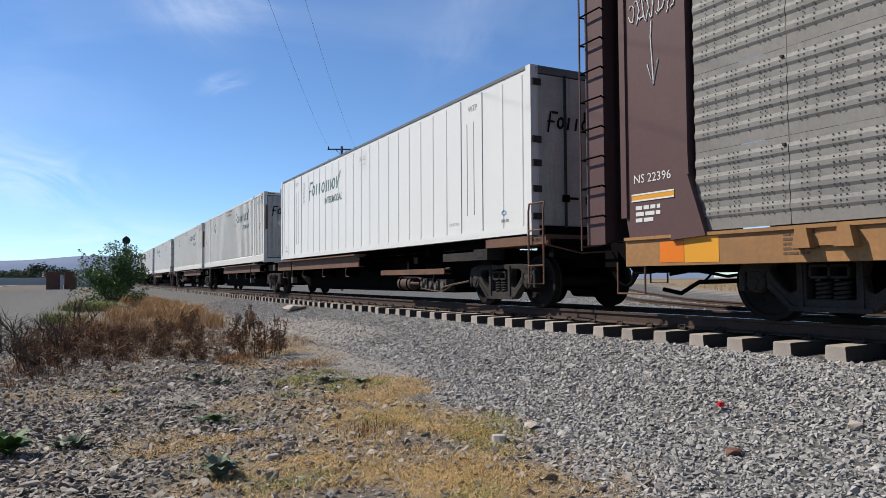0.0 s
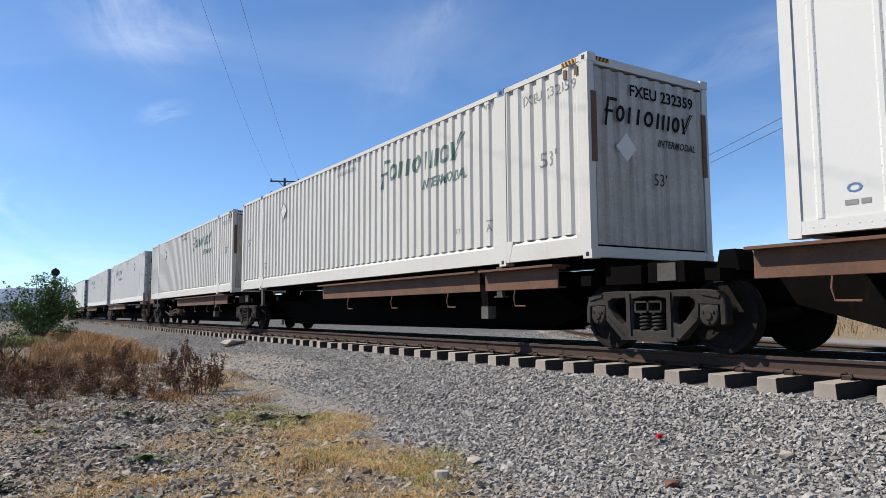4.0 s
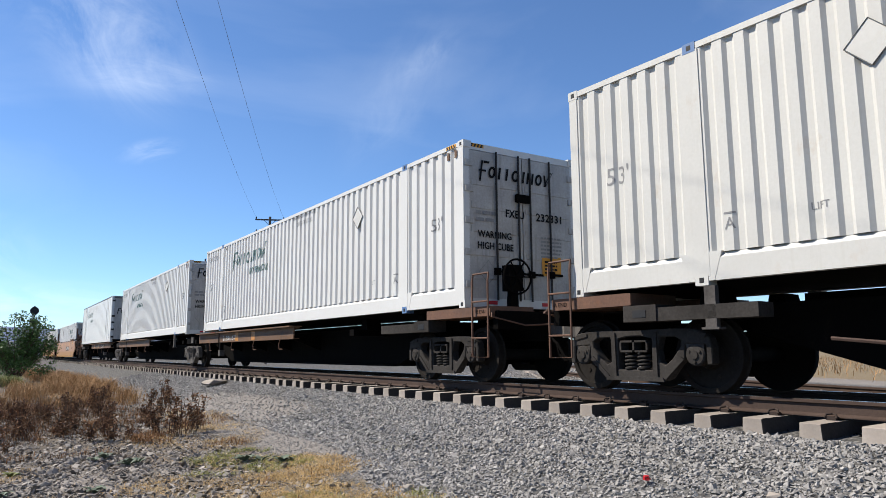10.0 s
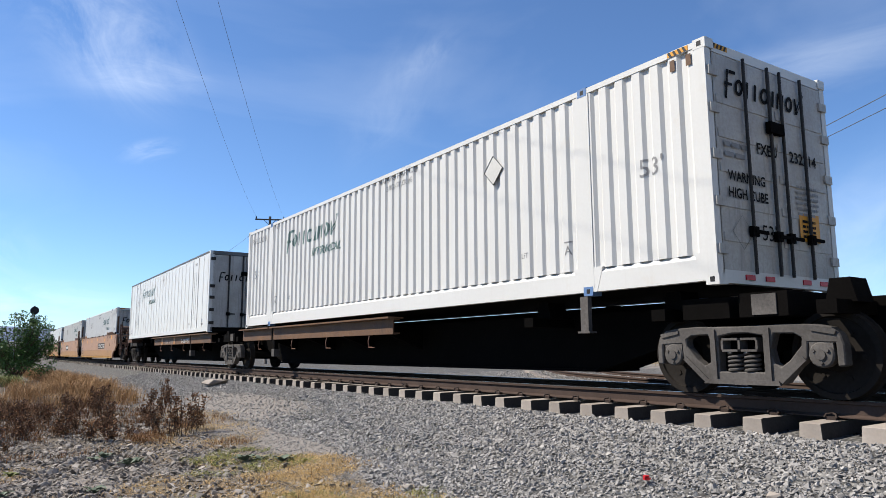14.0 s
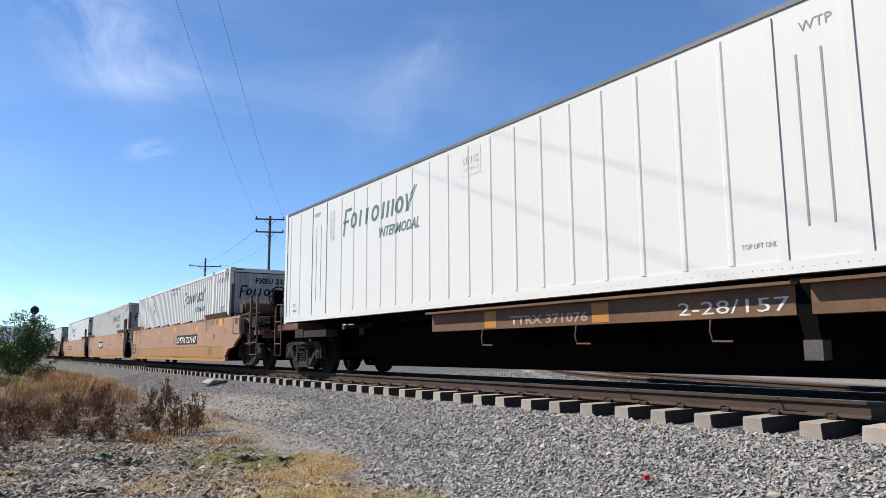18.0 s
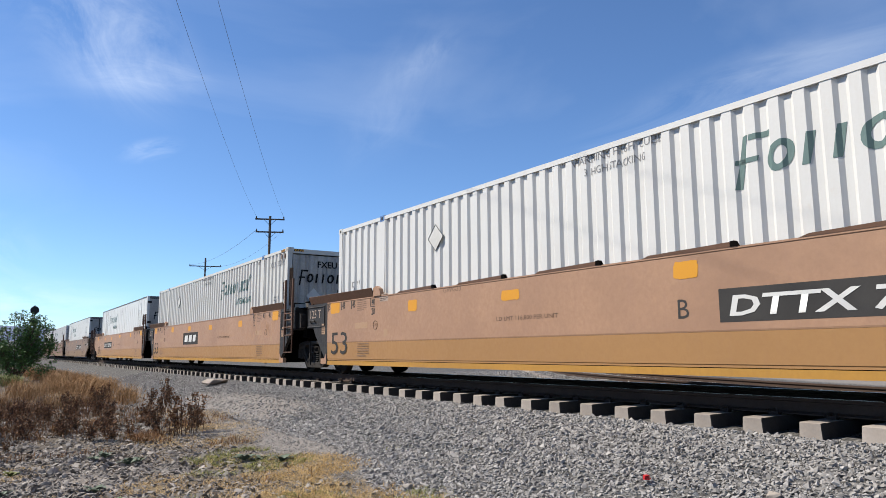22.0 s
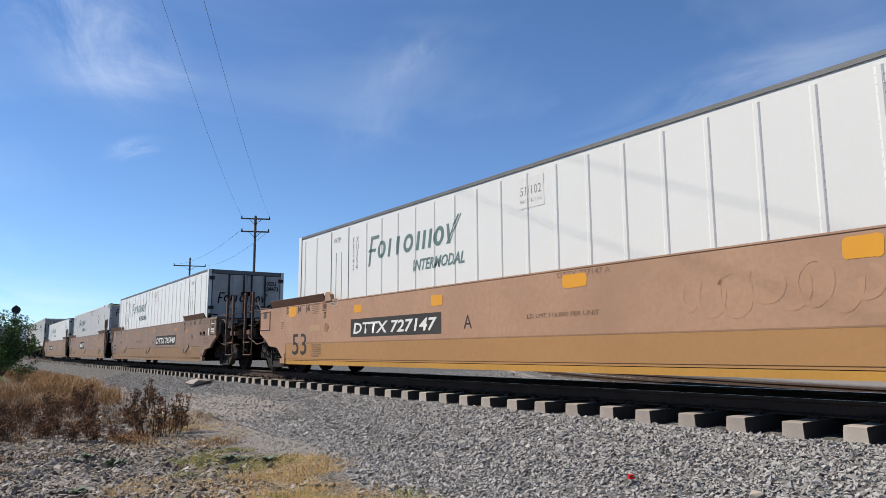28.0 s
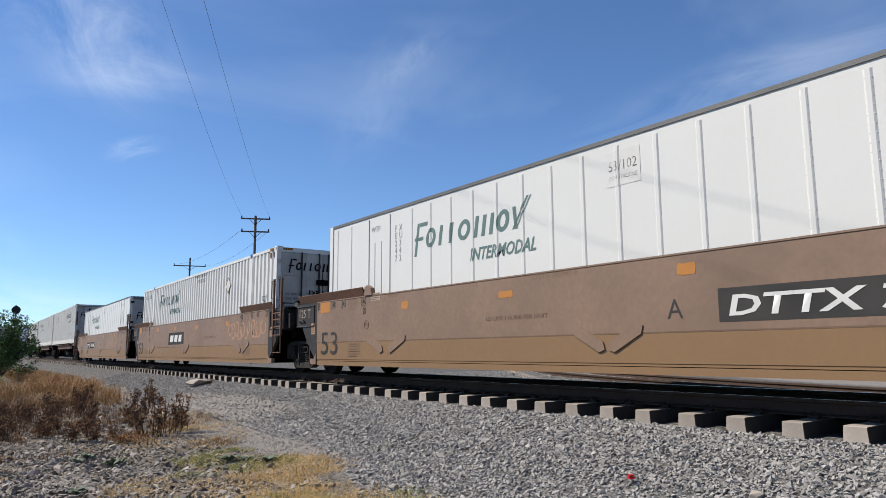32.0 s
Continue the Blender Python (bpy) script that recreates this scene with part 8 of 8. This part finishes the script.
def build_weeds():
    kinds = [dead_weed(s, h, n) for s, h, n in ((1, 0.80, 9), (2, 0.58, 9), (3, 0.40, 9))]
    rnd = random.Random(5)
    places = [(3.24, 12.79, 0, 1.0), (3.57, 13.00, 0, 1.05), (3.03, 13.10, 1, 1.0), (3.80, 13.32, 1, 0.8), (2.00, 13.19, 2, 1.0), (2.33, 13.45, 1, 0.7), (1.67, 13.90, 2, 0.9), (2.21, 12.69, 2, 0.8), (2.59, 13.04, 2, 0.7),
              (3.85, 16.45, 0, 0.85), (4.37, 17.71, 1, 0.9), (4.67, 19.36, 0, 0.9), (3.47, 16.30, 2, 0.9), (4.05, 18.41, 1, 0.9), (2.71, 16.00, 2, 0.9), (1.96, 15.11, 2, 0.8), (1.27, 14.99, 2, 0.8),
              (0.70, 14.58, 2, 0.8), (0.18, 14.92, 2, 0.8), (1.36, 17.50, 1, 0.8), (2.23, 17.97, 1, 0.9), (0.45, 17.98, 1, 0.8), (-0.09, 16.68, 2, 1.0), (-0.24, 13.10, 2, 0.7), (3.03, 19.77, 1, 0.9), (3.55, 21.02, 0, 0.7), (0.78, 12.71, 2, 0.5), (3.25, 14.80, 2, 0.7), (-0.08, 13.96, 1, 0.7), (1.02, 16.37, 1, 0.8), (0.24, 15.88, 1, 0.8), (1.71, 16.39, 1, 0.7), (2.47, 14.68, 2, 0.8), (-0.53, 15.18, 1, 0.8), (2.66, 16.97, 1, 0.8), (-0.30, 12.12, 2, 0.6)]
    more = random.Random(31)
    for _ in range(44):
        x, y = more.uniform(-0.5, 3.2), more.uniform(13.2, 19.5)
        places.append((x, y, more.choice((1, 2, 2)), more.uniform(0.6, 1.0)))
    used = set()
    for x, y, k, size in places:
        m = at_ground(x, y, 0, rnd.uniform(0, 6.28))
        if k in used:
            o = copy_thing(kinds[k], m)
        else:
            o = kinds[k]
            o.matrix_basis = m
            used.add(k)
        o.scale = (size, size, size * 0.9)


build_weeds()


def thistle(seed, r, leaves, upright=0.5, material=None):
    """A rosette of long toothed grey-green leaves."""
    rnd = random.Random(seed)
    t = thing("rosette_weed", "low grey-green leafy rosette weed on dry soil", "plant", "green weeds on the soil")
    for k in range(leaves):
        bm = bmesh.new()
        a = k * 2.4 + rnd.uniform(-0.3, 0.3)
        rise = rnd.uniform(0.3, 1.0) * upright + 0.12
        ln = r * rnd.uniform(0.7, 1.15)
        prev = None
        for i in range(6):
            f = i / 5
            d = ln * f
            z = ln * rise * math.sin(f * 1.9) * 0.9
            w = r * 0.27 * math.sin(math.pi * min(f * 0.85 + 0.12, 1)) * (1 + 0.22 * (-1) ** i)
            fold = 0.35 * w
            row = [bm.verts.new((d, -w, z + fold)), bm.verts.new((d, 0, z)), bm.verts.new((d, w, z + fold))]
            if prev:
                bm.faces.new((prev[0], prev[1], row[1], row[0])), bm.faces.new((prev[1], prev[2], row[2], row[1]))
            prev = row
        part("leaf", bm, material or M_SAGE, t, at=pose(0, 0, 0.0, 0, 0, math.degrees(a)))
    return t


for i, (x, y, r, n, up) in enumerate(((1.08, 5.40, 0.155, 24, 1.1), (0.18, 7.15, 0.14, 18, 0.9), (0.04, 7.22, 0.11, 9, 0.8), (-0.33, 7.00, 0.2, 26, 1.0), (2.03, 10.29, 0.15, 10, 0.7), (1.84, 10.98, 0.15, 10, 0.6), (2.18, 10.43, 0.11, 8, 0.7), (1.70, 10.80, 0.11, 8, 0.6),
                                      (3.31, 9.43, 0.17, 11, 0.6), (3.63, 8.93, 0.15, 10, 0.6), (3.49, 9.32, 0.11, 8, 0.6), (1.49, 7.66, 0.14, 11, 0.6), (1.35, 7.77, 0.09, 7, 0.6), (1.37, 8.55, 0.13, 9, 0.5), (0.69, 10.10, 0.12, 9, 0.5), (2.38, 14.41, 0.14, 9, 0.5), (0.54, 8.85, 0.10, 8, 0.5))):
    thistle(40 + i, r, n, up, M_LIME if i == 14 else (M_LEAF if i in (3, 11) else None)).matrix_basis = at_ground(x, y, 0.0, i)


def bush():
    """A leafy green shrub of many stems, ragged at its outline."""
    rnd = random.Random(77)
    t = thing("green_bush", "leafy dark green bush at the edge of the bank", "bush")
    crown = bmesh.new()
    for k in range(46):
        a, out = rnd.uniform(0, 6.28), rnd.random() ** 0.6
        top = Vector((math.cos(a) * out * 1.55, math.sin(a) * out * 1.2, rnd.uniform(1.3, 2.75) * (1.12 - 0.35 * out)))
        mid = Vector((top.x * 0.4, top.y * 0.4, top.z * 0.5))
        part("stem", tube(bmesh.new(), (Vector((rnd.gauss(0, 0.1), rnd.gauss(0, 0.1), -0.1)), mid, top), 0.014, 5), M_TWIG, t)
        for f in (0.45, 0.65, 0.85, 1.0):
            p = mid.lerp(top, (f - 0.4) / 0.6) + Vector((rnd.gauss(0, 0.12), rnd.gauss(0, 0.12), rnd.gauss(0, 0.08)))
            leaf_cloud(crown, p, 46, 0.30 * (1.25 - 0.4 * f), 0.055, rnd, 0.8)
        for _ in range(3):
            p = top + Vector((rnd.gauss(0, 0.12), rnd.gauss(0, 0.12), rnd.uniform(0.05, 0.30)))
            leaf_cloud(crown, p, 10, 0.10, 0.05, rnd, 1.3)
    for k in range(30):
        a, o = rnd.uniform(0, 6.28), rnd.uniform(0.8, 1.7)
        leaf_cloud(crown, (math.cos(a) * o, math.sin(a) * o, rnd.uniform(0.2, 0.9)), 50, 0.32, 0.055, rnd, 0.8)
    part("crown", crown, M_LEAF, t, "dense small dark green leaves")
    return t


bush().matrix_basis = at_ground(2.26, 35.62, 0.0, 0.4)


def bare_shrub(seed, height, n):
    rnd = random.Random(seed)
    t = thing("bare_shrub", "leafless dark twiggy shrub on the slope", "shrub", "bare shrubs")
    bm = bmesh.new()

    def grow(p, d, ln, r, depth):
        q = p + d * ln
        tube(bm, (p, p.lerp(q, 0.5) + Vector((rnd.gauss(0, 0.03), rnd.gauss(0, 0.03), 0)) * ln * 2, q), r, 4)
        if depth:
            for _ in range(rnd.choice((2, 3, 3))):
                e = (d + Vector((rnd.gauss(0, 0.5), rnd.gauss(0, 0.5), rnd.gauss(0.05, 0.35)))).normalized()
                grow(p.lerp(q, rnd.uniform(0.5, 1)), e, ln * rnd.uniform(0.55, 0.8), r * 0.62, depth - 1)
    for _ in range(n):
        d = Vector((rnd.gauss(0, 0.5), rnd.gauss(0, 0.5), 1)).normalized()
        grow(Vector((rnd.gauss(0, 0.1), rnd.gauss(0, 0.1), -0.1)), d, height * rnd.uniform(0.35, 0.5), 0.014, 3)
    part("twig_crown", bm, M_TWIG, t)
    return t


for i, (x, y, hh, n) in enumerate(((-0.30, 13.20, 1.0, 8), (0.11, 15.31, 1.1, 8), (-0.83, 16.28, 1.2, 8), (0.44, 20.50, 1.1, 7))):
    bare_shrub(60 + i, hh, n).matrix_basis = at_ground(x, y, 0, i * 1.3)


# ---------------------------------------------------------------- loose stones and scraps
def rock(name, label, category, x, y, sx, sy, sz, material, seed, turn=0.0, dz=0.0):
    rnd = random.Random(seed)
    bm = bmesh.new()
    for _ in range(22):
        d = Vector((rnd.gauss(0, 1), rnd.gauss(0, 1), rnd.gauss(0, 1))).normalized() * rnd.uniform(0.85, 1.1)
        bm.verts.new((d.x * sx, d.y * sy, max(min(d.z, 0.6), -0.6) * sz))
    bmesh.ops.convex_hull(bm, input=bm.verts[:])
    bmesh.ops.delete(bm, geom=[v for v in bm.verts if not v.link_faces], context="VERTS")
    ob = part(name, bm, material, at=at_ground(x, y, sz * 0.42 + dz, turn), bevel=min(sx, sy, sz) * 0.08)
    return tagged(ob, label, category)


rock("concrete_slab", "broken flat pale concrete slab lying on the ballast", "slab", 6.38, 20.95, 0.50, 0.34, 0.12, M_TIE, 3, 0.5, 0.05)
rock("stone", "rounded brown stone at the edge of the ballast", "stone", 3.42, 5.20, 0.10, 0.07, 0.07, M_FLAKE, 4, 0.3)
rock("stone", "pale angular stone at the edge of the ballast", "stone", 3.87, 5.35, 0.09, 0.07, 0.06, M_TIE, 5, 1.0)
rock("stone", "pale angular stone at the edge of the ballast", "stone", 3.92, 6.31, 0.07, 0.05, 0.05, M_FLAKE, 6, 1.6)
rock("stone", "pale flat stone among dry grass", "stone", 1.56, 5.70, 0.08, 0.05, 0.05, M_TIE, 7, 0.2)
rock("stone", "chalky white stone on the soil", "stone", -0.16, 5.90, 0.09, 0.05, 0.045, M_TIE, 8, 0.4)
rock("stone", "pinkish flat stone in the ballast", "stone", 4.39, 3.54, 0.09, 0.06, 0.05, M_BRICK, 9, 0.4)
rock("stone", "dark stone casting a shadow on soil", "stone", 1.81, 6.19, 0.05, 0.04, 0.04, M_FLAKE, 10, 0.4)
rock("stone", "pale lump of stone in the ballast", "stone", 5.20, 3.12, 0.07, 0.06, 0.05, M_TIE, 12, 0.8)


def red_scrap():
    bm = bmesh.new()
    for i in range(3):
        prism(bm, ((-0.035 + 0.02 * i, -0.02), (0.03, -0.03 + 0.012 * i), (0.04, 0.02), (-0.01, 0.035), (-0.04, 0.015)), "z", 0.012 * i, 0.012 * i + 0.009)
    tagged(part("plastic_scrap", bm, M_RED, at=at_ground(5.03, 4.17, 0.055, 0.6)), "crumpled bright red plastic scrap on the ballast", "litter")


red_scrap()


# ---------------------------------------------------------------- signal, poles and wires
def rail_signal():
    t = thing("railway_signal", "black railway signal with two round targets on a mast", "signal")
    part("mast", tube(bmesh.new(), ((0, 0, -0.3), (0, 0, 4.9)), 0.06, 10), M_SIGNAL, t)
    for z in (4.52, 3.55):
        h = bmesh.new()
        bmesh.ops.create_cone(h, cap_ends=True, segments=28, radius1=0.32, radius2=0.32, depth=0.03)
        bmesh.ops.transform(h, matrix=Matrix.Translation((0, -0.14, z)) @ Matrix.Rotation(math.pi / 2, 4, "X"), verts=h.verts)
        part("signal_target", h, M_SIGNAL, t, bevel=0.006)
        part("signal_head", box(bmesh.new(), -0.12, 0.12, -0.13, 0.10, z - 0.16, z + 0.16), M_SIGNAL, t, bevel=0.02)
        part("signal_hood", loop_bm([(0.09 * math.cos(a), -0.24, z + 0.09 * math.sin(a)) for a in np.linspace(0, math.pi, 9)], 0.02), M_SIGNAL, t)
    part("ladder", loop_bm([(0.2, 0.15, 0.0), (0.2, 0.15, 4.7), (-0.1, 0.15, 4.7), (-0.1, 0.15, 0.0)], 0.015), M_SIGNAL, t)
    return t


_s = rail_signal()
_s.matrix_basis = Matrix.Translation((5.19, 65.53, -0.57))


def power_pole(x, y, arms, turn, top):
    """A wooden pole with cross-arms, braces and insulators."""
    t = thing("utility_pole", "slim wooden utility pole with cross-arms and insulators", "utility pole", "utility poles")
    z0 = float(ground_z(x, y))
    bm = bmesh.new()
    tube(bm, ((0, 0, -0.4), (0, 0, (top - z0) * 0.5), (0, 0, top - z0)), 0.105, 10)
    part("pole_shaft", bm, M_POLE, t)
    for z, half in arms:
        part("cross_arm", box(bmesh.new(), -half, half, -0.05, 0.05, z - z0 - 0.055, z - z0 + 0.055), M_POLE, t, bevel=0.01)
        for sg in (-1, 1):
            part("arm_brace", loop_bm([(sg * half * 0.45, -0.08, z - z0), (0, -0.15, z - z0 - 0.55)], 0.02), M_SIGNAL, t)
            lath = bmesh.new()
            bmesh.ops.create_cone(lath, cap_ends=True, segments=8, radius1=0.06, radius2=0.035, depth=0.18)
            part("insulator", moved(lath, sg * (half - 0.08), 0, z - z0 + 0.16), M_SIGNAL, t)
    t.matrix_basis = Matrix.Translation((x, y, z0)) @ Euler((0, 0, turn)).to_matrix().to_4x4()
    return t


def wire(a, b, sag, r=0.012, n=28):
    a, b = Vector(a), Vector(b)
    pts = [a.lerp(b, k / n) - Vector((0, 0, sag * 4 * (k / n) * (1 - k / n))) for k in range(n + 1)]
    tagged(part("overhead_wire", tube(bmesh.new(), pts, r, 5), M_WIRE), "thin dark overhead power wire against the sky", "wire", "overhead wires")


LINE_TURN = -0.42
power_pole(21.1, 55.95, ((11.56, 1.2), (10.47, 1.15)), LINE_TURN, 11.82)
power_pole(-7.86, -12.41, ((11.85, 1.2), (10.76, 1.15)), LINE_TURN, 12.1)
power_pole(25.19, 88.65, ((11.18, 1.9),), -0.30, 12.2)
for sg in (-1.12, 1.12):
    c_, s_ = sg * math.cos(LINE_TURN), sg * math.sin(LINE_TURN)
    near = 0.1 * sg - 1.05
    wire((21.1 + c_, 55.95 + s_, 11.77), (-7.86 + near * math.cos(LINE_TURN), -12.41 + near * math.sin(LINE_TURN), 12.05), 1.6, 0.0055)
    wire((21.1 + c_, 55.95 + s_, 10.62), (25.19 + sg * 1.6, 88.65, 11.28), 0.7, 0.012)
power_pole(85.26, 117.01, ((10.31, 0.7),), -0.49, 10.73)
power_pole(20.73, -7.28, ((11.23, 0.7),), -0.49, 11.64)
for sg in (-0.55, 0.55):
    wire((85.26 + sg * 0.88, 117.01 - sg * 0.47, 10.46), (20.73 + sg * 0.88, -7.28 - sg * 0.47, 11.44), 1.2, 0.018)


# ---------------------------------------------------------------- distance beyond the bank
def ribbon(name, pts, half, dz, material, label, category, kind="structure"):
    v, f = [], []
    for i, (x, y) in enumerate(pts):
        a, b = pts[max(i - 1, 0)], pts[min(i + 1, len(pts) - 1)]
        d = Vector((b[0] - a[0], b[1] - a[1])).normalized()
        for k, sg in enumerate((-1, 1)):
            px, py = x - sg * half * d.y, y + sg * half * d.x
            v.append((px, py, float(ground_z(px, py)) + dz))
        if i:
            f.append((2 * i - 2, 2 * i - 1, 2 * i + 1, 2 * i))
    return tagged(mesh_from(name, v, f, material), label, category, kind=kind)


ribbon("road", [(-14.2 - 0.0415 * y + 0.012 * (y - 40) ** 1.25, y) for y in range(40, 420, 8)], 3.6, 0.05, M_ROAD, "grey asphalt road below the bank", "road")
ribbon("road_verge", [(-9.4 - 0.0415 * y + 0.012 * (y - 40) ** 1.25, y) for y in range(40, 400, 8)], 0.5, 0.09, M_CONC, "pale concrete edge strip along the road", "kerb")


def block_wall(x, y, w, h, turn, material, label, posts=0):
    t = thing("boundary_wall", label, "wall")
    part("wall_panel", box(box(bmesh.new(), -w / 2, w / 2, -0.1, 0.1, -0.3, h), -w / 2 - 0.05, w / 2 + 0.05, -0.14, 0.14, h, h + 0.12), material, t)
    for k in range(posts):
        px = -w / 2 + w * (k + 0.5) / posts
        part("wall_post", box(bmesh.new(), px - 0.2, px + 0.2, -0.22, 0.22, -0.3, h + 0.15), M_CONC, t, bevel=0.02)
    t.matrix_basis = at_ground(x, y, 0, turn)


block_wall(-0.4, 114.7, 1.75, 2.4, 0.1, M_BRICK, "red-brown rendered wall beside a gate")
block_wall(1.8, 114.6, 1.6, 2.4, 0.1, M_BRICK, "red-brown rendered wall beside a gate")
block_wall(0.7, 114.2, 0.35, 1.9, 0.1, M_CONC, "white gate post between red-brown walls")
block_wall(5.9, 148.1, 9.0, 2.4, 0.06, M_CONC, "pale boundary wall far beyond the bank", 4)
block_wall(-10.4, 257.3, 26.0, 2.2, 0.02, M_CONC, "long pale wall along the far road", 9)


def far_house(x, y, w, d, h):
    t = thing("far_house", "small white flat-roofed building far beyond the road", "house", "far houses")
    part("house_wall", box(bmesh.new(), -w / 2, w / 2, -d / 2, d / 2, -1, h), M_CONC, t)
    part("house_roof", box(bmesh.new(), -w / 2 - 0.2, w / 2 + 0.2, -d / 2 - 0.2, d / 2 + 0.2, h, h + 0.3), M_CONC, t)
    for k in range(3):
        part("window", box(bmesh.new(), -w / 2 + w * (k + 0.35) / 3, -w / 2 + w * (k + 0.65) / 3, -d / 2 - 0.03, -d / 2 + 0.05, h * 0.35, h * 0.7), M_SIGNAL, t)
    t.matrix_basis = at_ground(x, y, 0, 0.1)


for x, y, w, d, h in ((12.60, 325.78, 12, 8, 5.5), (-0.43, 345.91, 9, 8, 5.0), (26.19, 340.22, 14, 9, 6.0), (-25.82, 514.63, 16, 9, 7.0), (-53.90, 554.94, 20, 9, 8.0)):
    far_house(x, y, w, d, h)


def far_tree(x, y, h, w, seed):
    rnd = random.Random(seed)
    t = thing("far_tree", "dark green tree far beyond the road", "tree", "far trees")
    part("trunk", tube(bmesh.new(), ((0, 0, -1), (0.1, 0, h * 0.4), (0, 0.1, h * 0.7)), 0.25, 8), M_POLE, t)
    bm = bmesh.new()
    for _ in range(26):
        a, o = rnd.uniform(0, 6.28), rnd.random() ** 0.5
        leaf_cloud(bm, (math.cos(a) * o * w / 2, math.sin(a) * o * w / 2, h * rnd.uniform(0.35, 0.92) * (1.05 - 0.3 * o)), 44, w * 0.16, 0.5, rnd, 0.8)
    part("crown", bm, M_FARTREE, t)
    t.matrix_basis = at_ground(x, y)


for i, (x, y, h, w) in enumerate(((-4.16, 326.25, 9.5, 12), (3.85, 340.85, 7, 9), (-13.03, 356.15, 6.5, 14), (-28.08, 376.34, 7, 16), (-43.14, 396.53, 7, 16), (12.89, 414.71, 7, 12), (-21.63, 415.69, 7.5, 16), (68.63, 175.97, 6, 9), (89.12, 195.16, 7, 10), (114.75, 164.79, 7, 10), (144.37, 183.72, 8, 12))):
    far_tree(x, y, h, w, 90 + i)


def hills():
    v, f = [], []
    n = 90
    for i in range(n + 1):
        az = radians(-40 + 90 * i / n)
        d = 3000
        h = 84 + 18 * math.sin(az * 7 + 1.2) + 9 * math.sin(az * 17) + 4 * math.sin(az * 41)
        h *= 1 - 0.55 * max(0, (math.degrees(az) - 4) / 40)
        for r, z in ((d, -20), (d + 250, h * 0.6), (d + 420, h), (d + 900, -20)):
            v.append((r * math.sin(az), r * math.cos(az), z))
        if i:
            for k in range(3):
                f.append((4 * i - 4 + k, 4 * i + k, 4 * i + 1 + k, 4 * i - 3 + k))
    ob = mesh_from("far_hills", v, f, M_HILL)
    ob.data.shade_smooth()
    tagged(ob, "long low hills blue with haze on the horizon", "hills", kind="structure")


hills()


# ---------------------------------------------------------------- what moves
def car_pose(a, b, t, y, z):
    d = gone(t)
    p, _ = on_line(a - d)
    q, _ = on_line(b - d)
    turn = -math.atan2(q.x - p.x, q.y - p.y)
    return Matrix.Translation((p + q) / 2) @ Euler((0, 0, turn)).to_matrix().to_4x4() @ Matrix.Translation((0, y, z))


def motions():
    for ob, a, b, y, z in RIDES:
        walk(ob, [(t, car_pose(a, b, t, y, z)) for t in range(0, 33)])
    for axles, y in ((FRONT_AXLES, -AXLE_Y), (REAR_AXLES, AXLE_Y)):
        first = axles[0]
        walk(first, [(k / 10, Matrix.Translation((0, y, WHEEL_R)) @ Matrix.Rotation(gone(k / 10) / WHEEL_R, 4, "X")) for k in range(321)])
        keys = first.animation_data
        for o in axles[1:]:
            o.rotation_mode = "QUATERNION"
            o.animation_data_create()
            o.animation_data.action = keys.action
            o.animation_data.action_slot = keys.action_slot


motions()
